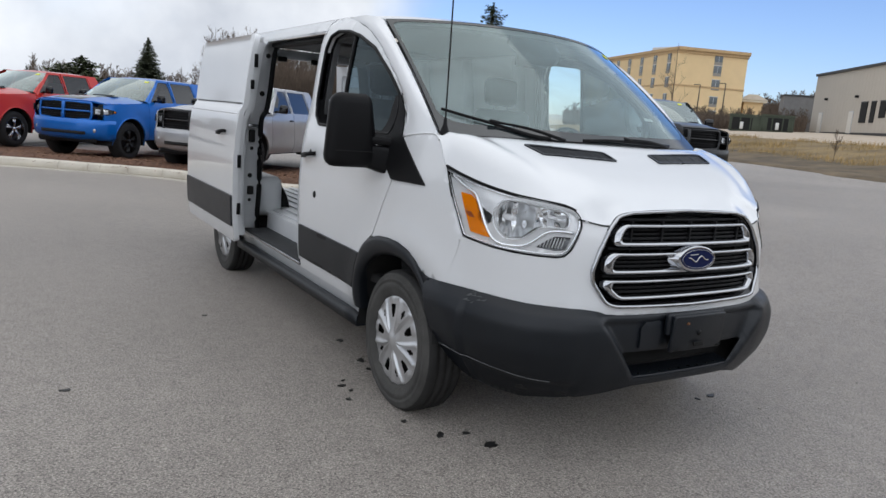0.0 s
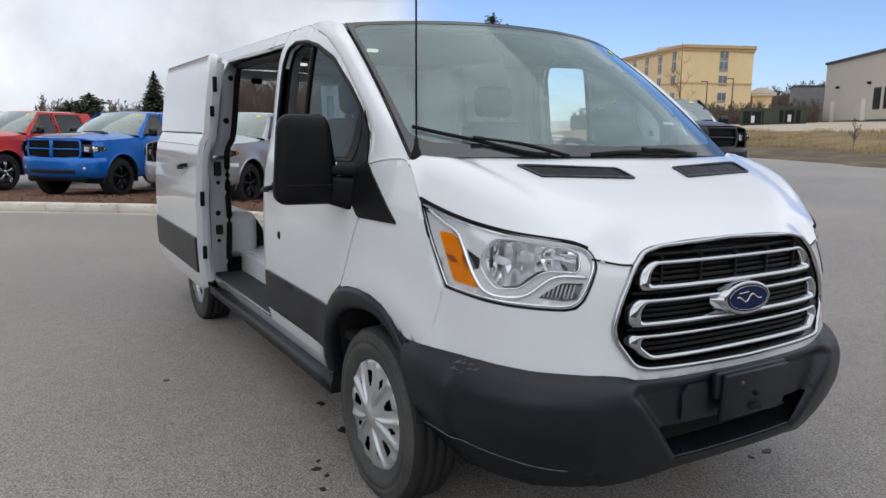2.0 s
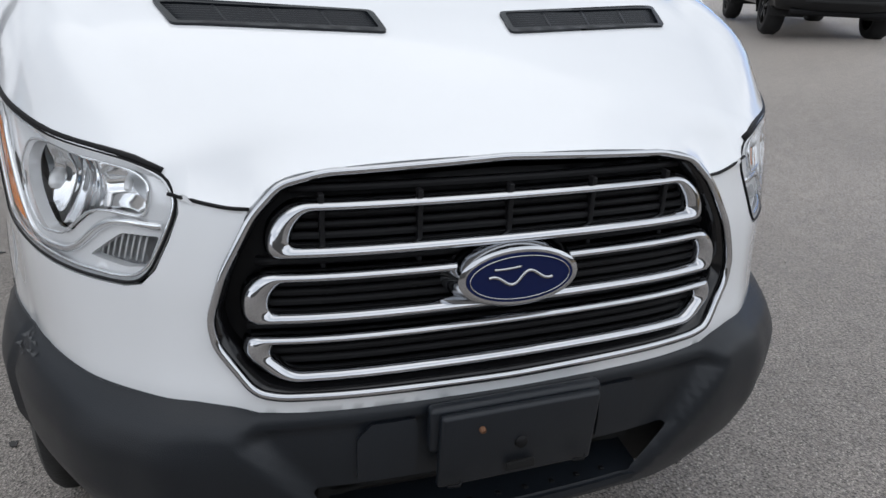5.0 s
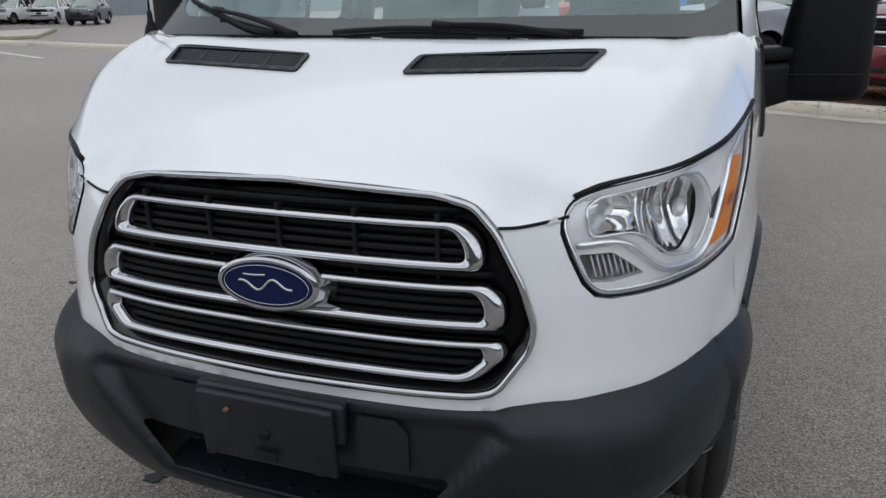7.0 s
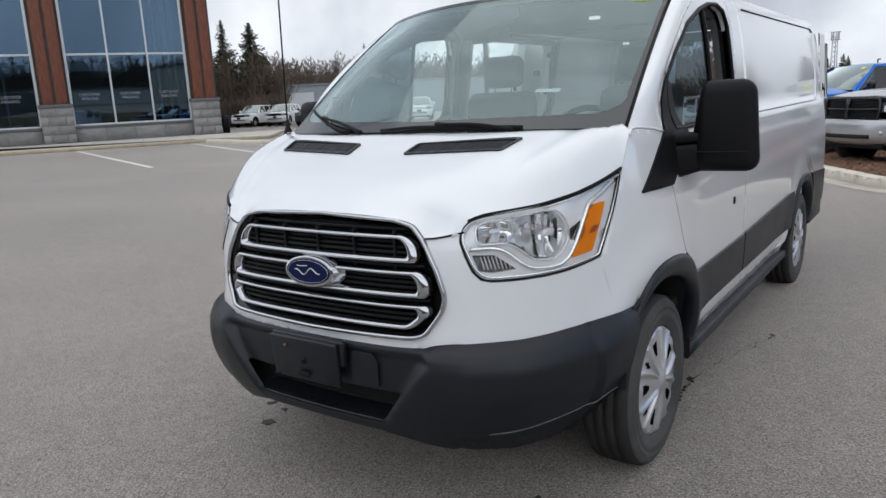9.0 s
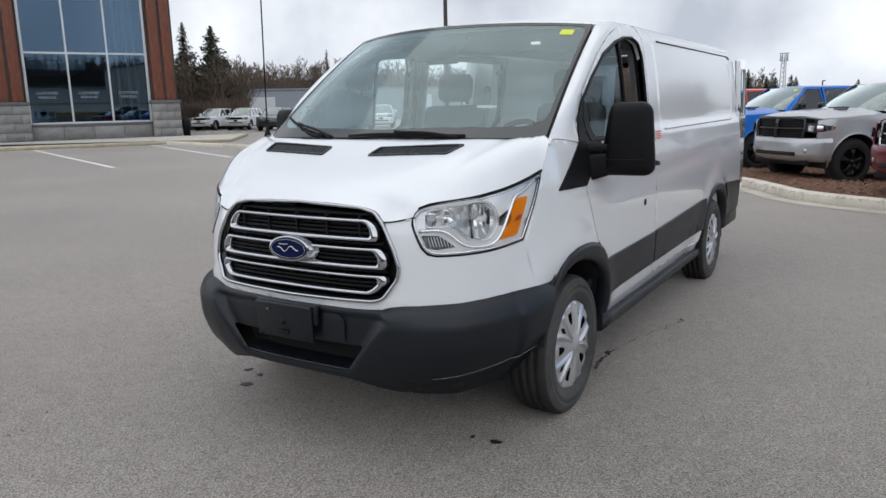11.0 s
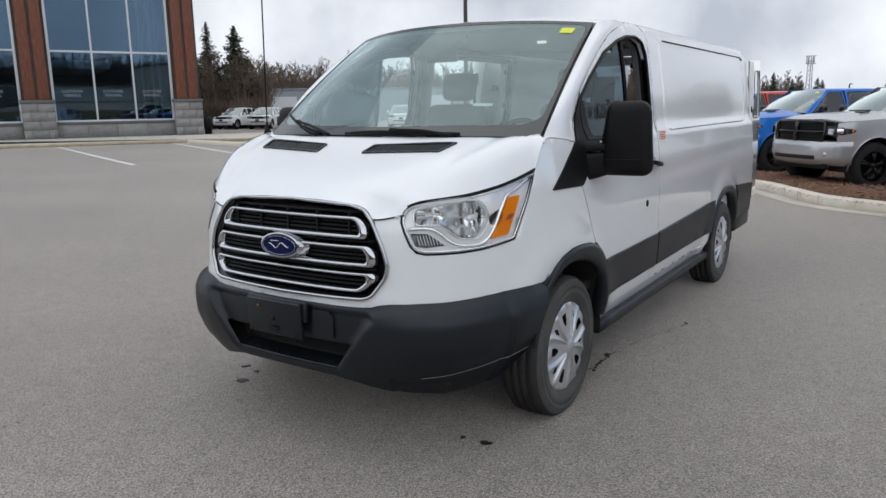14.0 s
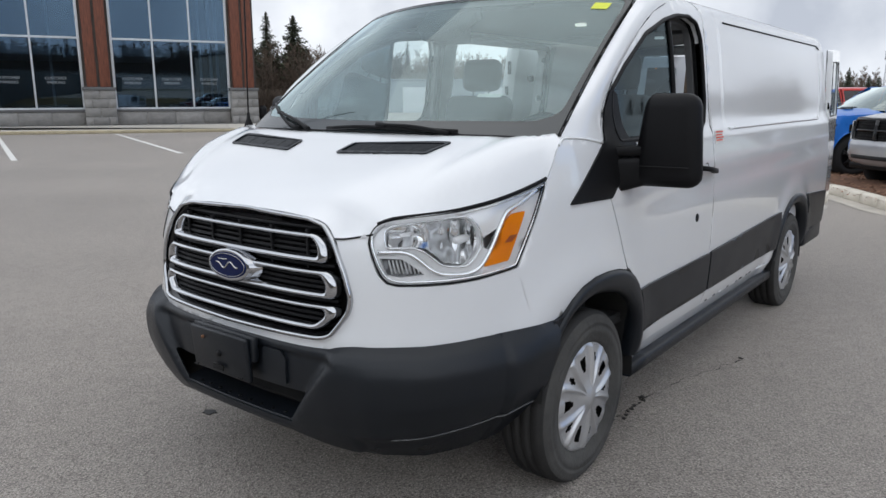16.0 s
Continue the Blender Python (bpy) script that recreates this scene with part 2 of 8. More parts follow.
def spline(pts, k=6, closed=False):
    """Points along a Catmull-Rom curve through pts."""
    p = [np.array(q, float) for q in pts]
    n = len(p)
    out = []
    for i in range(n if closed else n - 1):
        if closed:
            a, b, c, d = p[i - 1], p[i], p[(i + 1) % n], p[(i + 2) % n]
        else:
            b, c = p[i], p[i + 1]
            a = p[i - 1] if i else 2 * b - c
            d = p[i + 2] if i + 2 < n else 2 * c - b
        for j in range(k):
            t = j / k
            out.append(0.5 * (2 * b + (c - a) * t + (2 * a - 5 * b + 4 * c - d) * t * t + (3 * b - a - 3 * c + d) * t ** 3))
    if not closed:
        out.append(p[-1])
    return [tuple(float(v) for v in q) for q in out]


def rounded(pts, r, n=4):
    """A polygon with its corners rounded; r may be one radius or one a corner."""
    out, k = [], len(pts)
    for i in range(k):
        p, a, b = Vector(pts[i]), Vector(pts[i - 1]), Vector(pts[(i + 1) % k])
        ri = r[i] if isinstance(r, (list, tuple)) else r
        if ri <= 0:
            out.append(tuple(p))
            continue
        da, db = (a - p), (b - p)
        ra = min(ri, da.length * 0.45, db.length * 0.45)
        a, b = p + da.normalized() * ra, p + db.normalized() * ra
        for j in range(n + 1):
            t = j / n
            out.append(tuple((1 - t) ** 2 * a + 2 * t * (1 - t) * p + t * t * b))
    return out


def inside(p, poly):
    x, y = p
    c, j = False, len(poly) - 1
    for i in range(len(poly)):
        (xi, yi), (xj, yj) = poly[i], poly[j]
        if (yi > y) != (yj > y) and x < (xj - xi) * (y - yi) / (yj - yi) + xi:
            c = not c
        j = i
    return c


def resample(poly, step):
    out = []
    for i, p in enumerate(poly):
        q = poly[(i + 1) % len(poly)]
        d = math.hypot(q[0] - p[0], q[1] - p[1])
        if d < 1e-7:
            continue
        n = max(1, math.ceil(d / step))
        out += [(p[0] + (q[0] - p[0]) * j / n, p[1] + (q[1] - p[1]) * j / n) for j in range(n)]
    return out


def skin(outline, fmap, step=0.045, holes=(), thick=0.014, lift=0.0, centre=(0, 2.8, 0.9), bm=None, back=False):
    """A panel: the flat outline, less its holes, laid on the surface fmap(u, v), lifted outwards, with turned-in edges."""
    from mathutils.geometry import delaunay_2d_cdt
    loops = [resample(outline, step)] + [resample(h, step * 0.7) for h in holes]
    pts, edges = [], []
    for lp in loops:
        k = len(pts)
        pts += [Vector(p) for p in lp]
        edges += [(k + i, k + (i + 1) % len(lp)) for i in range(len(lp))]
    border = np.array([tuple(p) for p in pts])
    us, vs = border[:, 0], border[:, 1]
    u = us.min() + step * 0.5
    while u < us.max():
        v = vs.min() + step * 0.5
        while v < vs.max():
            if inside((u, v), loops[0]) and not any(inside((u, v), h) for h in loops[1:]):
                if np.min((border[:, 0] - u) ** 2 + (border[:, 1] - v) ** 2) > (0.45 * step) ** 2:
                    pts.append(Vector((u, v)))
            v += step
        u += step
    vv, _, ff, *_ = delaunay_2d_cdt(pts, edges, [], 0, 1e-6)
    bm = bm or bmesh.new()
    c = Vector(centre)
    made, norm = [], []
    for p in vv:
        a = Vector(fmap(p.x, p.y))
        e = 0.004
        n = (Vector(fmap(p.x + e, p.y)) - Vector(fmap(p.x - e, p.y))).cross(Vector(fmap(p.x, p.y + e)) - Vector(fmap(p.x, p.y - e)))
        if n.length < 1e-12:
            n = a - c
        n.normalize()
        if n.dot(a - c) < 0:
            n = -n
        made.append(bm.verts.new(a + n * lift))
        norm.append(n)
    faces = []
    for f in ff:
        m = sum((vv[i] for i in f), Vector((0, 0))) / len(f)
        if not inside(m, loops[0]) or any(inside(m, h) for h in loops[1:]):
            continue
        a, b, d = (made[i].co for i in f[:3])
        idx = list(f)
        if (b - a).cross(d - a).dot(norm[f[0]] + norm[f[1]] + norm[f[2]]) < 0:
            idx.reverse()
        try:
            fc = bm.faces.new([made[i] for i in idx])
            fc.smooth = True
            faces.append(fc)
        except ValueError:
            pass
    index = {v: i for i, v in enumerate(made)}
    if thick > 0:
        rim = {}
        for e in {e for f in faces for e in f.edges}:
            if len(e.link_faces) != 1:
                continue
            f = e.link_faces[0]
            lp = next(l for l in f.loops if l.edge == e)
            a, b = lp.vert, lp.link_loop_next.vert
            for v in (a, b):
                if v not in rim:
                    rim[v] = bm.verts.new(v.co - norm[index[v]] * thick)
            q = bm.faces.new((b, a, rim[a], rim[b]))
            q.smooth = True
            e.smooth = False
    for v in made:
        if not v.link_faces:
            bm.verts.remove(v)
    return bm


def sweep(path, profile, closed=False, up=None, bm=None, cap=True, scale=None, flat=False):
    """A profile (list of (side, up)) carried along a path."""
    bm = bm or bmesh.new()
    p = [Vector(q) for q in path]
    n = len(p)
    rings = []
    ref = Vector(up or (0, 0, 1))
    for i in range(n):
        if closed:
            t = p[(i + 1) % n] - p[i - 1]
        else:
            t = p[min(i + 1, n - 1)] - p[max(i - 1, 0)]
        t.normalize()
        s = t.cross(ref)
        if s.length < 1e-5:
            s = t.cross(Vector((1, 0, 0)))
        s.normalize()
        w = s.cross(t)
        k = scale[i] if scale else 1.0
        rings.append([bm.verts.new(p[i] + s * (a * k) + w * (b * k)) for a, b in profile])
    m = len(profile)
    for i in range(n if closed else n - 1):
        r0, r1 = rings[i], rings[(i + 1) % n]
        for j in range(m):
            f = bm.faces.new((r0[j], r0[(j + 1) % m], r1[(j + 1) % m], r1[j]))
            f.smooth = not flat
    if cap and not closed:
        bm.faces.new(list(reversed(rings[0])))
        bm.faces.new(rings[-1])
    bmesh.ops.recalc_face_normals(bm, faces=bm.faces[:])
    return bm


def circle(r, n=8, rx=None):
    return [((rx or r) * math.cos(2 * math.pi * i / n), r * math.sin(2 * math.pi * i / n)) for i in range(n)]


def tube(path, r, n=8, closed=False, bm=None, scale=None):
    return sweep(path, circle(r, n), closed, bm=bm, scale=scale)


def box(size, at=(0, 0, 0), bevel=0.0, seg=2, turn=None, bm=None, taper=None):
    """A block with softened edges."""
    b2 = bmesh.new()
    bmesh.ops.create_cube(b2, size=1)
    bmesh.ops.scale(b2, vec=size, verts=b2.verts)
    if taper:
        for v in b2.verts:
            if v.co.z > 0:
                v.co.x *= taper[0]
                v.co.y *= taper[1]
    if bevel:
        bmesh.ops.bevel(b2, geom=b2.edges[:], offset=bevel, segments=seg, affect="EDGES", clamp_overlap=True, profile=0.5)
        for f in b2.faces:
            f.smooth = True
    m = Matrix.Translation(at) @ (turn.to_matrix().to_4x4() if turn else Matrix())
    bmesh.ops.transform(b2, matrix=m, verts=b2.verts)
    if bm is None:
        return b2
    tmp = mesh_of(b2, "tmp")
    bm.from_mesh(tmp)
    bpy.data.meshes.remove(tmp)
    return bm


def lathe(profile, n=32, axis="x", at=(0, 0, 0), bm=None, close=False):
    """Profile (radius, along) turned about an axis."""
    bm = bm or bmesh.new()
    rings = []
    for i in range(n):
        a = 2 * math.pi * i / n
        ring = []
        for r, h in profile:
            c, s = r * math.cos(a), r * math.sin(a)
            v = {"x": (h, c, s), "y": (c, h, s), "z": (c, s, h)}[axis]
            ring.append(bm.verts.new(Vector(v) + Vector(at)))
        rings.append(ring)
    k = len(profile)
    made = []
    for i in range(n):
        a, b = rings[i], rings[(i + 1) % n]
        for j in range(k if close else k - 1):
            q = (a[j], a[(j + 1) % k], b[(j + 1) % k], b[j])
            f = bm.faces.new(q)
            f.smooth = True
            made.append(f)
    bmesh.ops.recalc_face_normals(bm, faces=made)
    return bm


def sheet(rows, bm=None, smooth_it=True):
    """A grid of points joined into quads."""
    bm = bm or bmesh.new()
    v = [[bm.verts.new(p) for p in r] for r in rows]
    for i in range(len(v) - 1):
        for j in range(len(v[0]) - 1):
            f = bm.faces.new((v[i][j], v[i][j + 1], v[i + 1][j + 1], v[i + 1][j]))
            f.smooth = smooth_it
    return bm


def loft(a, b, n=6, bulge=0.0, outward=None, bm=None):
    """A strip between two curves of equal count, bowed outwards in the middle."""
    rows = []
    for i, (p, q) in enumerate(zip(a, b)):
        p, q = Vector(p), Vector(q)
        row = []
        bow = bulge[i] if isinstance(bulge, list) else bulge
        for j in range(n + 1):
            t = j / n
            w = p.lerp(q, t)
            if bow:
                w = w + Vector(outward) * (bow * 4 * t * (1 - t))
            row.append(w)
        rows.append(row)
    return sheet(rows, bm)


# ---- the van: shape ----
PLAN = spline([(-0.3, 0.055), (0, 0.045), (0.3, 0.055), (0.485, 0.085), (0.6, 0.125), (0.68, 0.17), (0.795, 0.28), (0.89, 0.44),
               (0.948, 0.62), (0.980, 0.80), (1.002, 1.05), (1.010, 1.3), (1.012, 1.6), (1.012, 2.0), (1.012, 2.6), (1.012, 3.4),
               (1.012, 4.2), (1.012, 5.0), (1.012, 6.0), (1.012, 7.0)], 10)[10:-10]
PLX, PLY = np.array([p[0] for p in PLAN]), np.array([p[1] for p in PLAN])
PLS = np.r_[0, np.cumsum(np.hypot(np.diff(PLX), np.diff(PLY)))]
half_width = hermite([0.2, 0.35, 0.42, 0.5, 0.72, 0.95, 1.1, 1.2, 1.3, 1.385, 1.42, 1.605, 1.815, 1.94, 2.012, 2.054, 2.084],
                     [0.88, 0.955, 0.985, 1.0, 1.012, 1.015, 1.014, 1.007, 0.993, 0.98, 0.963, 0.94, 0.912, 0.888, 0.86, 0.82, 0.77])
nose_back = hermite([0.2, 0.28, 0.35, 0.45, 0.6, 0.7, 0.76, 0.85, 0.95, 1.03, 1.085, 1.13, 1.16, 1.2, 1.4],
                    [0.1, 0.05, -0.01, -0.055, -0.075, -0.06, -0.015, 0, 0.010, 0.026, 0.042, 0.060, 0.080, 0.13, 0.4])
HUB_F, HUB_R, HUB_Z = 1.0, 4.30, 0.348


def plan_at(s):
    a, g = abs(s), (1 if s >= 0 else -1)
    e = 0.02
    x, y = np.interp(a, PLS, PLX), np.interp(a, PLS, PLY)
    x0 = np.interp(a - e, PLS, PLX) if a > e else -np.interp(e - a, PLS, PLX)
    y0 = np.interp(abs(a - e), PLS, PLY)
    tx, ty = np.interp(a + e, PLS, PLX) - x0, np.interp(a + e, PLS, PLY) - y0
    d = math.hypot(tx, ty)
    return g * x, y, g * ty / d, -tx / d


def wrap(s, z, flare=1.0):
    """The van's flanks and nose: distance round the plan from the middle of the nose, and height."""
    x, y, nx, ny = plan_at(s)
    w = min(1.0, abs(nx)) ** 2
    i = w * (1.012 - half_width(z)) + (1 - w) * nose_back(z)
    for hub in (HUB_F, HUB_R):
        d = math.hypot(y - hub, z - 0.36)
        if y > 0.5 and d < 0.85:
            i -= 0.016 * flare * w * math.exp(-((d - 0.52) / 0.09) ** 2)
    if y > 1.5:
        # pressed panel high on the cargo side, and the swage below the door handles
        i += 0.009 * smooth(2.66, 2.70, y) * smooth(5.30, 5.24, y) * smooth(1.392, 1.412, z) * smooth(2.005, 1.965, z)
    if y > 1.25:
        i += 0.007 * math.exp(-((z - 1.10 - 0.02 * (y - 2)) / 0.05) ** 2) * smooth(1.25, 1.7, y)
    return (x - nx * i, y - ny * i, z)


def at_y(y, side=1):
    return side * float(np.interp(y, PLY, PLS))


def flank(pts, side):
    """Points (y, z) of a flank as points of wrap()."""
    return [(at_y(y, side), z) for y, z in pts]


BUMP_Z, BUMP_R = [0.25, 0.30, 0.40, 0.47, 0.525, 0.54, 0.635, 0.65, 0.70, 0.738], [-0.03, -0.012, 0.018, 0.038, 0.053, 0.054, 0.054, 0.051, 0.031, 0.003]


def bumper_map(s, z):
    """The lower front: wrap with a recessed middle between two wings and a low crease."""
    p = Vector(wrap(s, z))
    x, y, nx, ny = plan_at(s)
    a = abs(s)
    edge = 0.315 + (z - 0.383) * 0.74
    r = 0.040 * smooth(0.0, 0.045, edge - a) * smooth(0.690, 0.672, z) * smooth(0.405, 0.432, z)
    if a > 0.58:
        zc = 0.392 + 0.058 * smooth(0.7, 1.35, a)
        r += 0.014 * smooth(0.0, 0.012, zc - z)
    r -= float(np.interp(z, BUMP_Z, BUMP_R)) * smooth(0.36, 0.86, a)
    # the top edge leans back to the painted fascia
    top = float(np.interp(a, [0, 0.49, 0.53, 0.58, 0.82, 1.13], [0.703, 0.707, 0.723, 0.730, 0.729, 0.741]))
    r += float(np.interp(a, [0.45, 0.60], [0.042, 0.027])) * ny * ny * smooth(top - 0.036, top, z) * smooth(1.15, 0.9, a)
    return p - Vector((nx, ny, 0)) * r


HOOD_C = hermite([0.02, 0.06, 0.12, 0.2, 0.3, 0.42, 0.55, 0.7, 0.85, 1.0], [1.105, 1.132, 1.166, 1.215, 1.268, 1.322, 1.370, 1.413, 1.438, 1.47])
LAMP_TOP = [(0.628, 1.106), (0.652, 1.136), (0.707, 1.153), (0.767, 1.161), (0.87, 1.172), (0.941, 1.180), (1.05, 1.198), (1.143, 1.217), (1.25, 1.242), (1.338, 1.266)]
HOOD_SIDE = [(0, 1.162), (0.20, 1.159), (0.36, 1.150), (0.425, 1.140), (0.462, 1.122), (0.492, 1.088), (0.52, 1.086), (0.57, 1.096)] + LAMP_TOP


def screen_map(x, v):
    """The windscreen: v runs from 0 at the cowl to 1 at the roof."""
    b = (abs(x) / 0.85) ** 2.2
    y = 0.70 + 0.77 * v + (0.15 + 0.10 * v) * b
    z = 1.418 + 0.618 * v - 0.008 * b - 0.022 * b * v + 0.030 * math.sin(math.pi * v)
    return (x * (1 - 0.01 * v), y, z)


def arc(pts, step):
    """Even points along a smooth curve through pts."""
    q = np.array(spline(pts, 8))
    d = np.r_[0, np.cumsum(np.sqrt((np.diff(q, axis=0) ** 2).sum(1)))]
    t = np.linspace(0, d[-1], max(2, int(d[-1] / step)))
    return [tuple(float(np.interp(k, d, q[:, j])) for j in range(q.shape[1])) for k in t]


hood_rim = [wrap(s, z) for s, z in arc(HOOD_SIDE, 0.02)] \
    + [wrap(float(np.interp(y, PLY, PLS)), z) for y, z in arc([(0.730, 1.276), (0.745, 1.296), (0.768, 1.330), (0.800, 1.376), (0.835, 1.405)], 0.015)]
RIM_A = np.array(hood_rim)
lamp_rim = RIM_A[RIM_A[:, 1] > 0.155]
lamp_rim = lamp_rim[np.argsort(lamp_rim[:, 1])]


VALLEY = hermite([0.1, 0.25, 0.4, 0.55, 0.7, 0.9], [0.56, 0.615, 0.665, 0.71, 0.745, 0.80])


def hood_base(x, y):
    w = float(np.interp(y, lamp_rim[:, 1], lamp_rim[:, 0], left=0.60))
    zb = float(np.interp(y, lamp_rim[:, 1], lamp_rim[:, 2]))
    a = min(abs(x) / w, 1.0)
    z = HOOD_C(y) - (HOOD_C(y) - zb) * a ** (5.0 + 11.0 * smooth(0.22, 0.52, y))
    # wing crown outside a shallow valley that runs from the vent to the lamp
    xv = VALLEY(y)
    z += 0.014 * smooth(xv, xv + 0.10, abs(x)) * smooth(0.20, 0.40, y) * smooth(1.0, 0.93, a) - 0.004 * math.exp(-((abs(x) - xv) / 0.035) ** 2) * smooth(0.18, 0.3, y)
    # raised middle with soft shoulders
    return z + 0.006 * smooth(0.78, 0.58, a) * smooth(0.1, 0.3, y)


RIM_D = np.array([p[2] - hood_base(p[0], p[1]) for p in hood_rim])


def hood_map(x, y):
    """The hood, drawn down to its rim and up to the windscreen's foot."""
    d2 = (RIM_A[:, 0] - abs(x)) ** 2 + (RIM_A[:, 1] - y) ** 2
    w = 1.0 / (d2 + 1.5e-4) ** 2
    fix = float((w * RIM_D).sum() / w.sum())
    z = hood_base(x, y) + fix * math.exp(-float(d2.min()) / 0.06 ** 2)
    s = screen_map(x, 0)
    if y > s[1] - 0.10:
        k = smooth(s[1] - 0.10, s[1] - 0.005, y) * smooth(0.92, 0.84, abs(x))
        z += k * (s[2] - 0.006 - z)
    return (x, y, z)


def roof_map(x, y):
    a = min(abs(x) / 0.82, 1.06)
    z = 2.054 + 0.062 * (1 - a ** 2.6)
    if y < 2.3:
        z -= 0.090 * ((2.3 - y) / 0.83) ** 2
    return (x, y, z)


def screen_edge(v):
    return 0.905 - 0.075 * v


van = thing("cargo_van", "white low-roof cargo van with open sliding and rear doors", "van")

# ---- front end ----
GRILLE = [(0, 1.156), (0.36, 1.144), (0.442, 1.126), (0.490, 1.076), (0.542, 0.98), (0.570, 0.89), (0.562, 0.842), (0.497, 0.755), (0.450, 0.743), (0, 0.736)]
grille_outline = GRILLE + [(-a, b) for a, b in reversed(GRILLE[1:-1])]
LAMP = [LAMP_TOP[-1], (1.176, 0.974)] + spline([(1.150, 0.968), (1.011, 0.950), (0.917, 0.944), (0.80, 0.942), (0.735, 0.943), (0.698, 0.952), (0.670, 0.978), (0.643, 1.03), (0.626, 1.075)] + LAMP_TOP[:-1], 3)
half = [(0, 0.690), (0.49, 0.694), (0.53, 0.710), (0.58, 0.717), (0.82, 0.716), (1.13, 0.722), (1.266, 0.726), (1.186, 0.968), (1.011, 0.943), (0.917, 0.937),
        (0.80, 0.935), (0.73, 0.936), (0.692, 0.945), (0.663, 0.974), (0.636, 1.028), (0.619, 1.075), (0.621, 1.103), (0.57, 1.092), (0.52, 1.082), (0.494, 1.084), (0.542, 0.98), (0.571, 0.89), (0.563, 0.838), (0.497, 0.751), (0.45, 0.738), (0, 0.731)]
fascia = half[:-1] + [half[-1]] + [(-a, b) for a, b in reversed(half[1:-1])]


def fascia_map(s, z):
    x, y, _ = wrap(s, max(z, 0.750))
    return (x, y, z)


part("front_fascia", skin(fascia, fascia_map, 0.02), WHITE, van)
for g in (1, -1):
    seam = [Vector(wrap(g * a, b)) + Vector((0, -0.0035, 0)) for a, b in arc([(0.492, 1.086), (0.53, 1.088), (0.58, 1.096), (0.640, 1.108)], 0.012)]
    part("hood_seam", tube(seam, 0.0036, 6), BLACK, van)

hood_edge = [(p[0], p[1] - 0.004) for p in hood_rim] + [(x, screen_map(x, 0)[1] - 0.002) for x in np.linspace(0.90, 0.0, 22)]
VENT = [(0.160, 0.552), (0.150, 0.462), (0.572, 0.495), (0.606, 0.600)]
vent_holes = [rounded([(g * x, y) for x, y in VENT], 0.012) for g in (1, -1)]
hood = part("hood", skin(hood_edge + [(-x, y) for x, y in reversed(hood_edge[1:-1])], hood_map, 0.026, vent_holes, centre=(0, 0.8, 0.4)), WHITE, van)
for g in (1, -1):
    o = [(g * x, y) for x, y in VENT]
    cx, cy = sum(p[0] for p in o) / 4, sum(p[1] for p in o) / 4
    big = rounded([(cx + (x - cx) * 1.03, cy + (y - cy) * 1.12) for x, y in o], 0.016)
    small = rounded([(cx + (x - cx) * 0.965, cy + (y - cy) * 0.84) for x, y in o], 0.008)
    vent = part("hood_vent", skin(big, hood_map, 0.03, [small], 0.02, 0.006, (0, 0.8, 0.4)), PLASTIC, van, "dark grey plastic hood vent with slats")
    part("vent_tray", skin(big, hood_map, 0.06, (), 0, -0.022, (0, 0.8, 0.4)), BLACK, vent)
    for i in range(9):
        t = (i + 0.5) / 9
        a, b = Vector(o[0]).lerp(Vector(o[1]), t), Vector(o[3]).lerp(Vector(o[2]), t)
        pth = [Vector(hood_map(*(a.lerp(b, k / 8)))) + Vector((0, 0, -0.001)) for k in range(9)]
        part("slat", sweep(pth, [(-0.0022, -0.009), (0.0022, -0.009), (0.0022, 0.004), (-0.0022, 0.004)]), PLASTIC, vent)
    for k in (0.25, 0.5, 0.75):
        a, b = Vector(o[0]).lerp(Vector(o[3]), k), Vector(o[1]).lerp(Vector(o[2]), k)
        pth = [Vector(hood_map(*(a.lerp(b, j / 4)))) + Vector((0, 0, 0.001)) for j in range(5)]
        part("divider", sweep(pth, [(-0.003, -0.006), (0.003, -0.006), (0.003, 0.002), (-0.003, 0.002)]), PLASTIC, vent)

# grille
grille = part("grille", skin(grille_outline, fascia_map, 0.05, (), 0, -0.055), BLACK, van, "black grille with chrome loops")


def scaled(poly, kx, kz, c=(0, 0.94)):
    return [(c[0] + (x - c[0]) * kx, c[1] + (z - c[1]) * kz) for x, z in poly]


well_rim = resample(rounded(grille_outline, 0.02), 0.02)
well_out = [Vector(fascia_map(*p)) + Vector((0, 0.002, 0)) for p in well_rim]
well_mid = [Vector(fascia_map(*p)) + Vector((0, 0.012, 0)) for p in scaled(well_rim, 0.965, 0.945)]
well_in = [Vector(fascia_map(*p)) + Vector((0, 0.056, 0)) for p in scaled(well_rim, 0.945, 0.91)]
part("grille_well", sheet([list(r) for r in zip(*[w + w[:1] for w in (well_out, well_mid, well_in)])]), GLOSSBLK, grille)
ring = [Vector(fascia_map(*p)) + Vector((0, -0.006, 0)) for p in resample(rounded(grille_outline, 0.02), 0.03)]
part("surround", sweep(ring, [(-0.006, -0.008), (0.004, -0.009), (0.009, 0.0), (0.004, 0.009), (-0.006, 0.008)], True, up=(0, -1, 0.1)), CHROME, grille, "chrome surround")
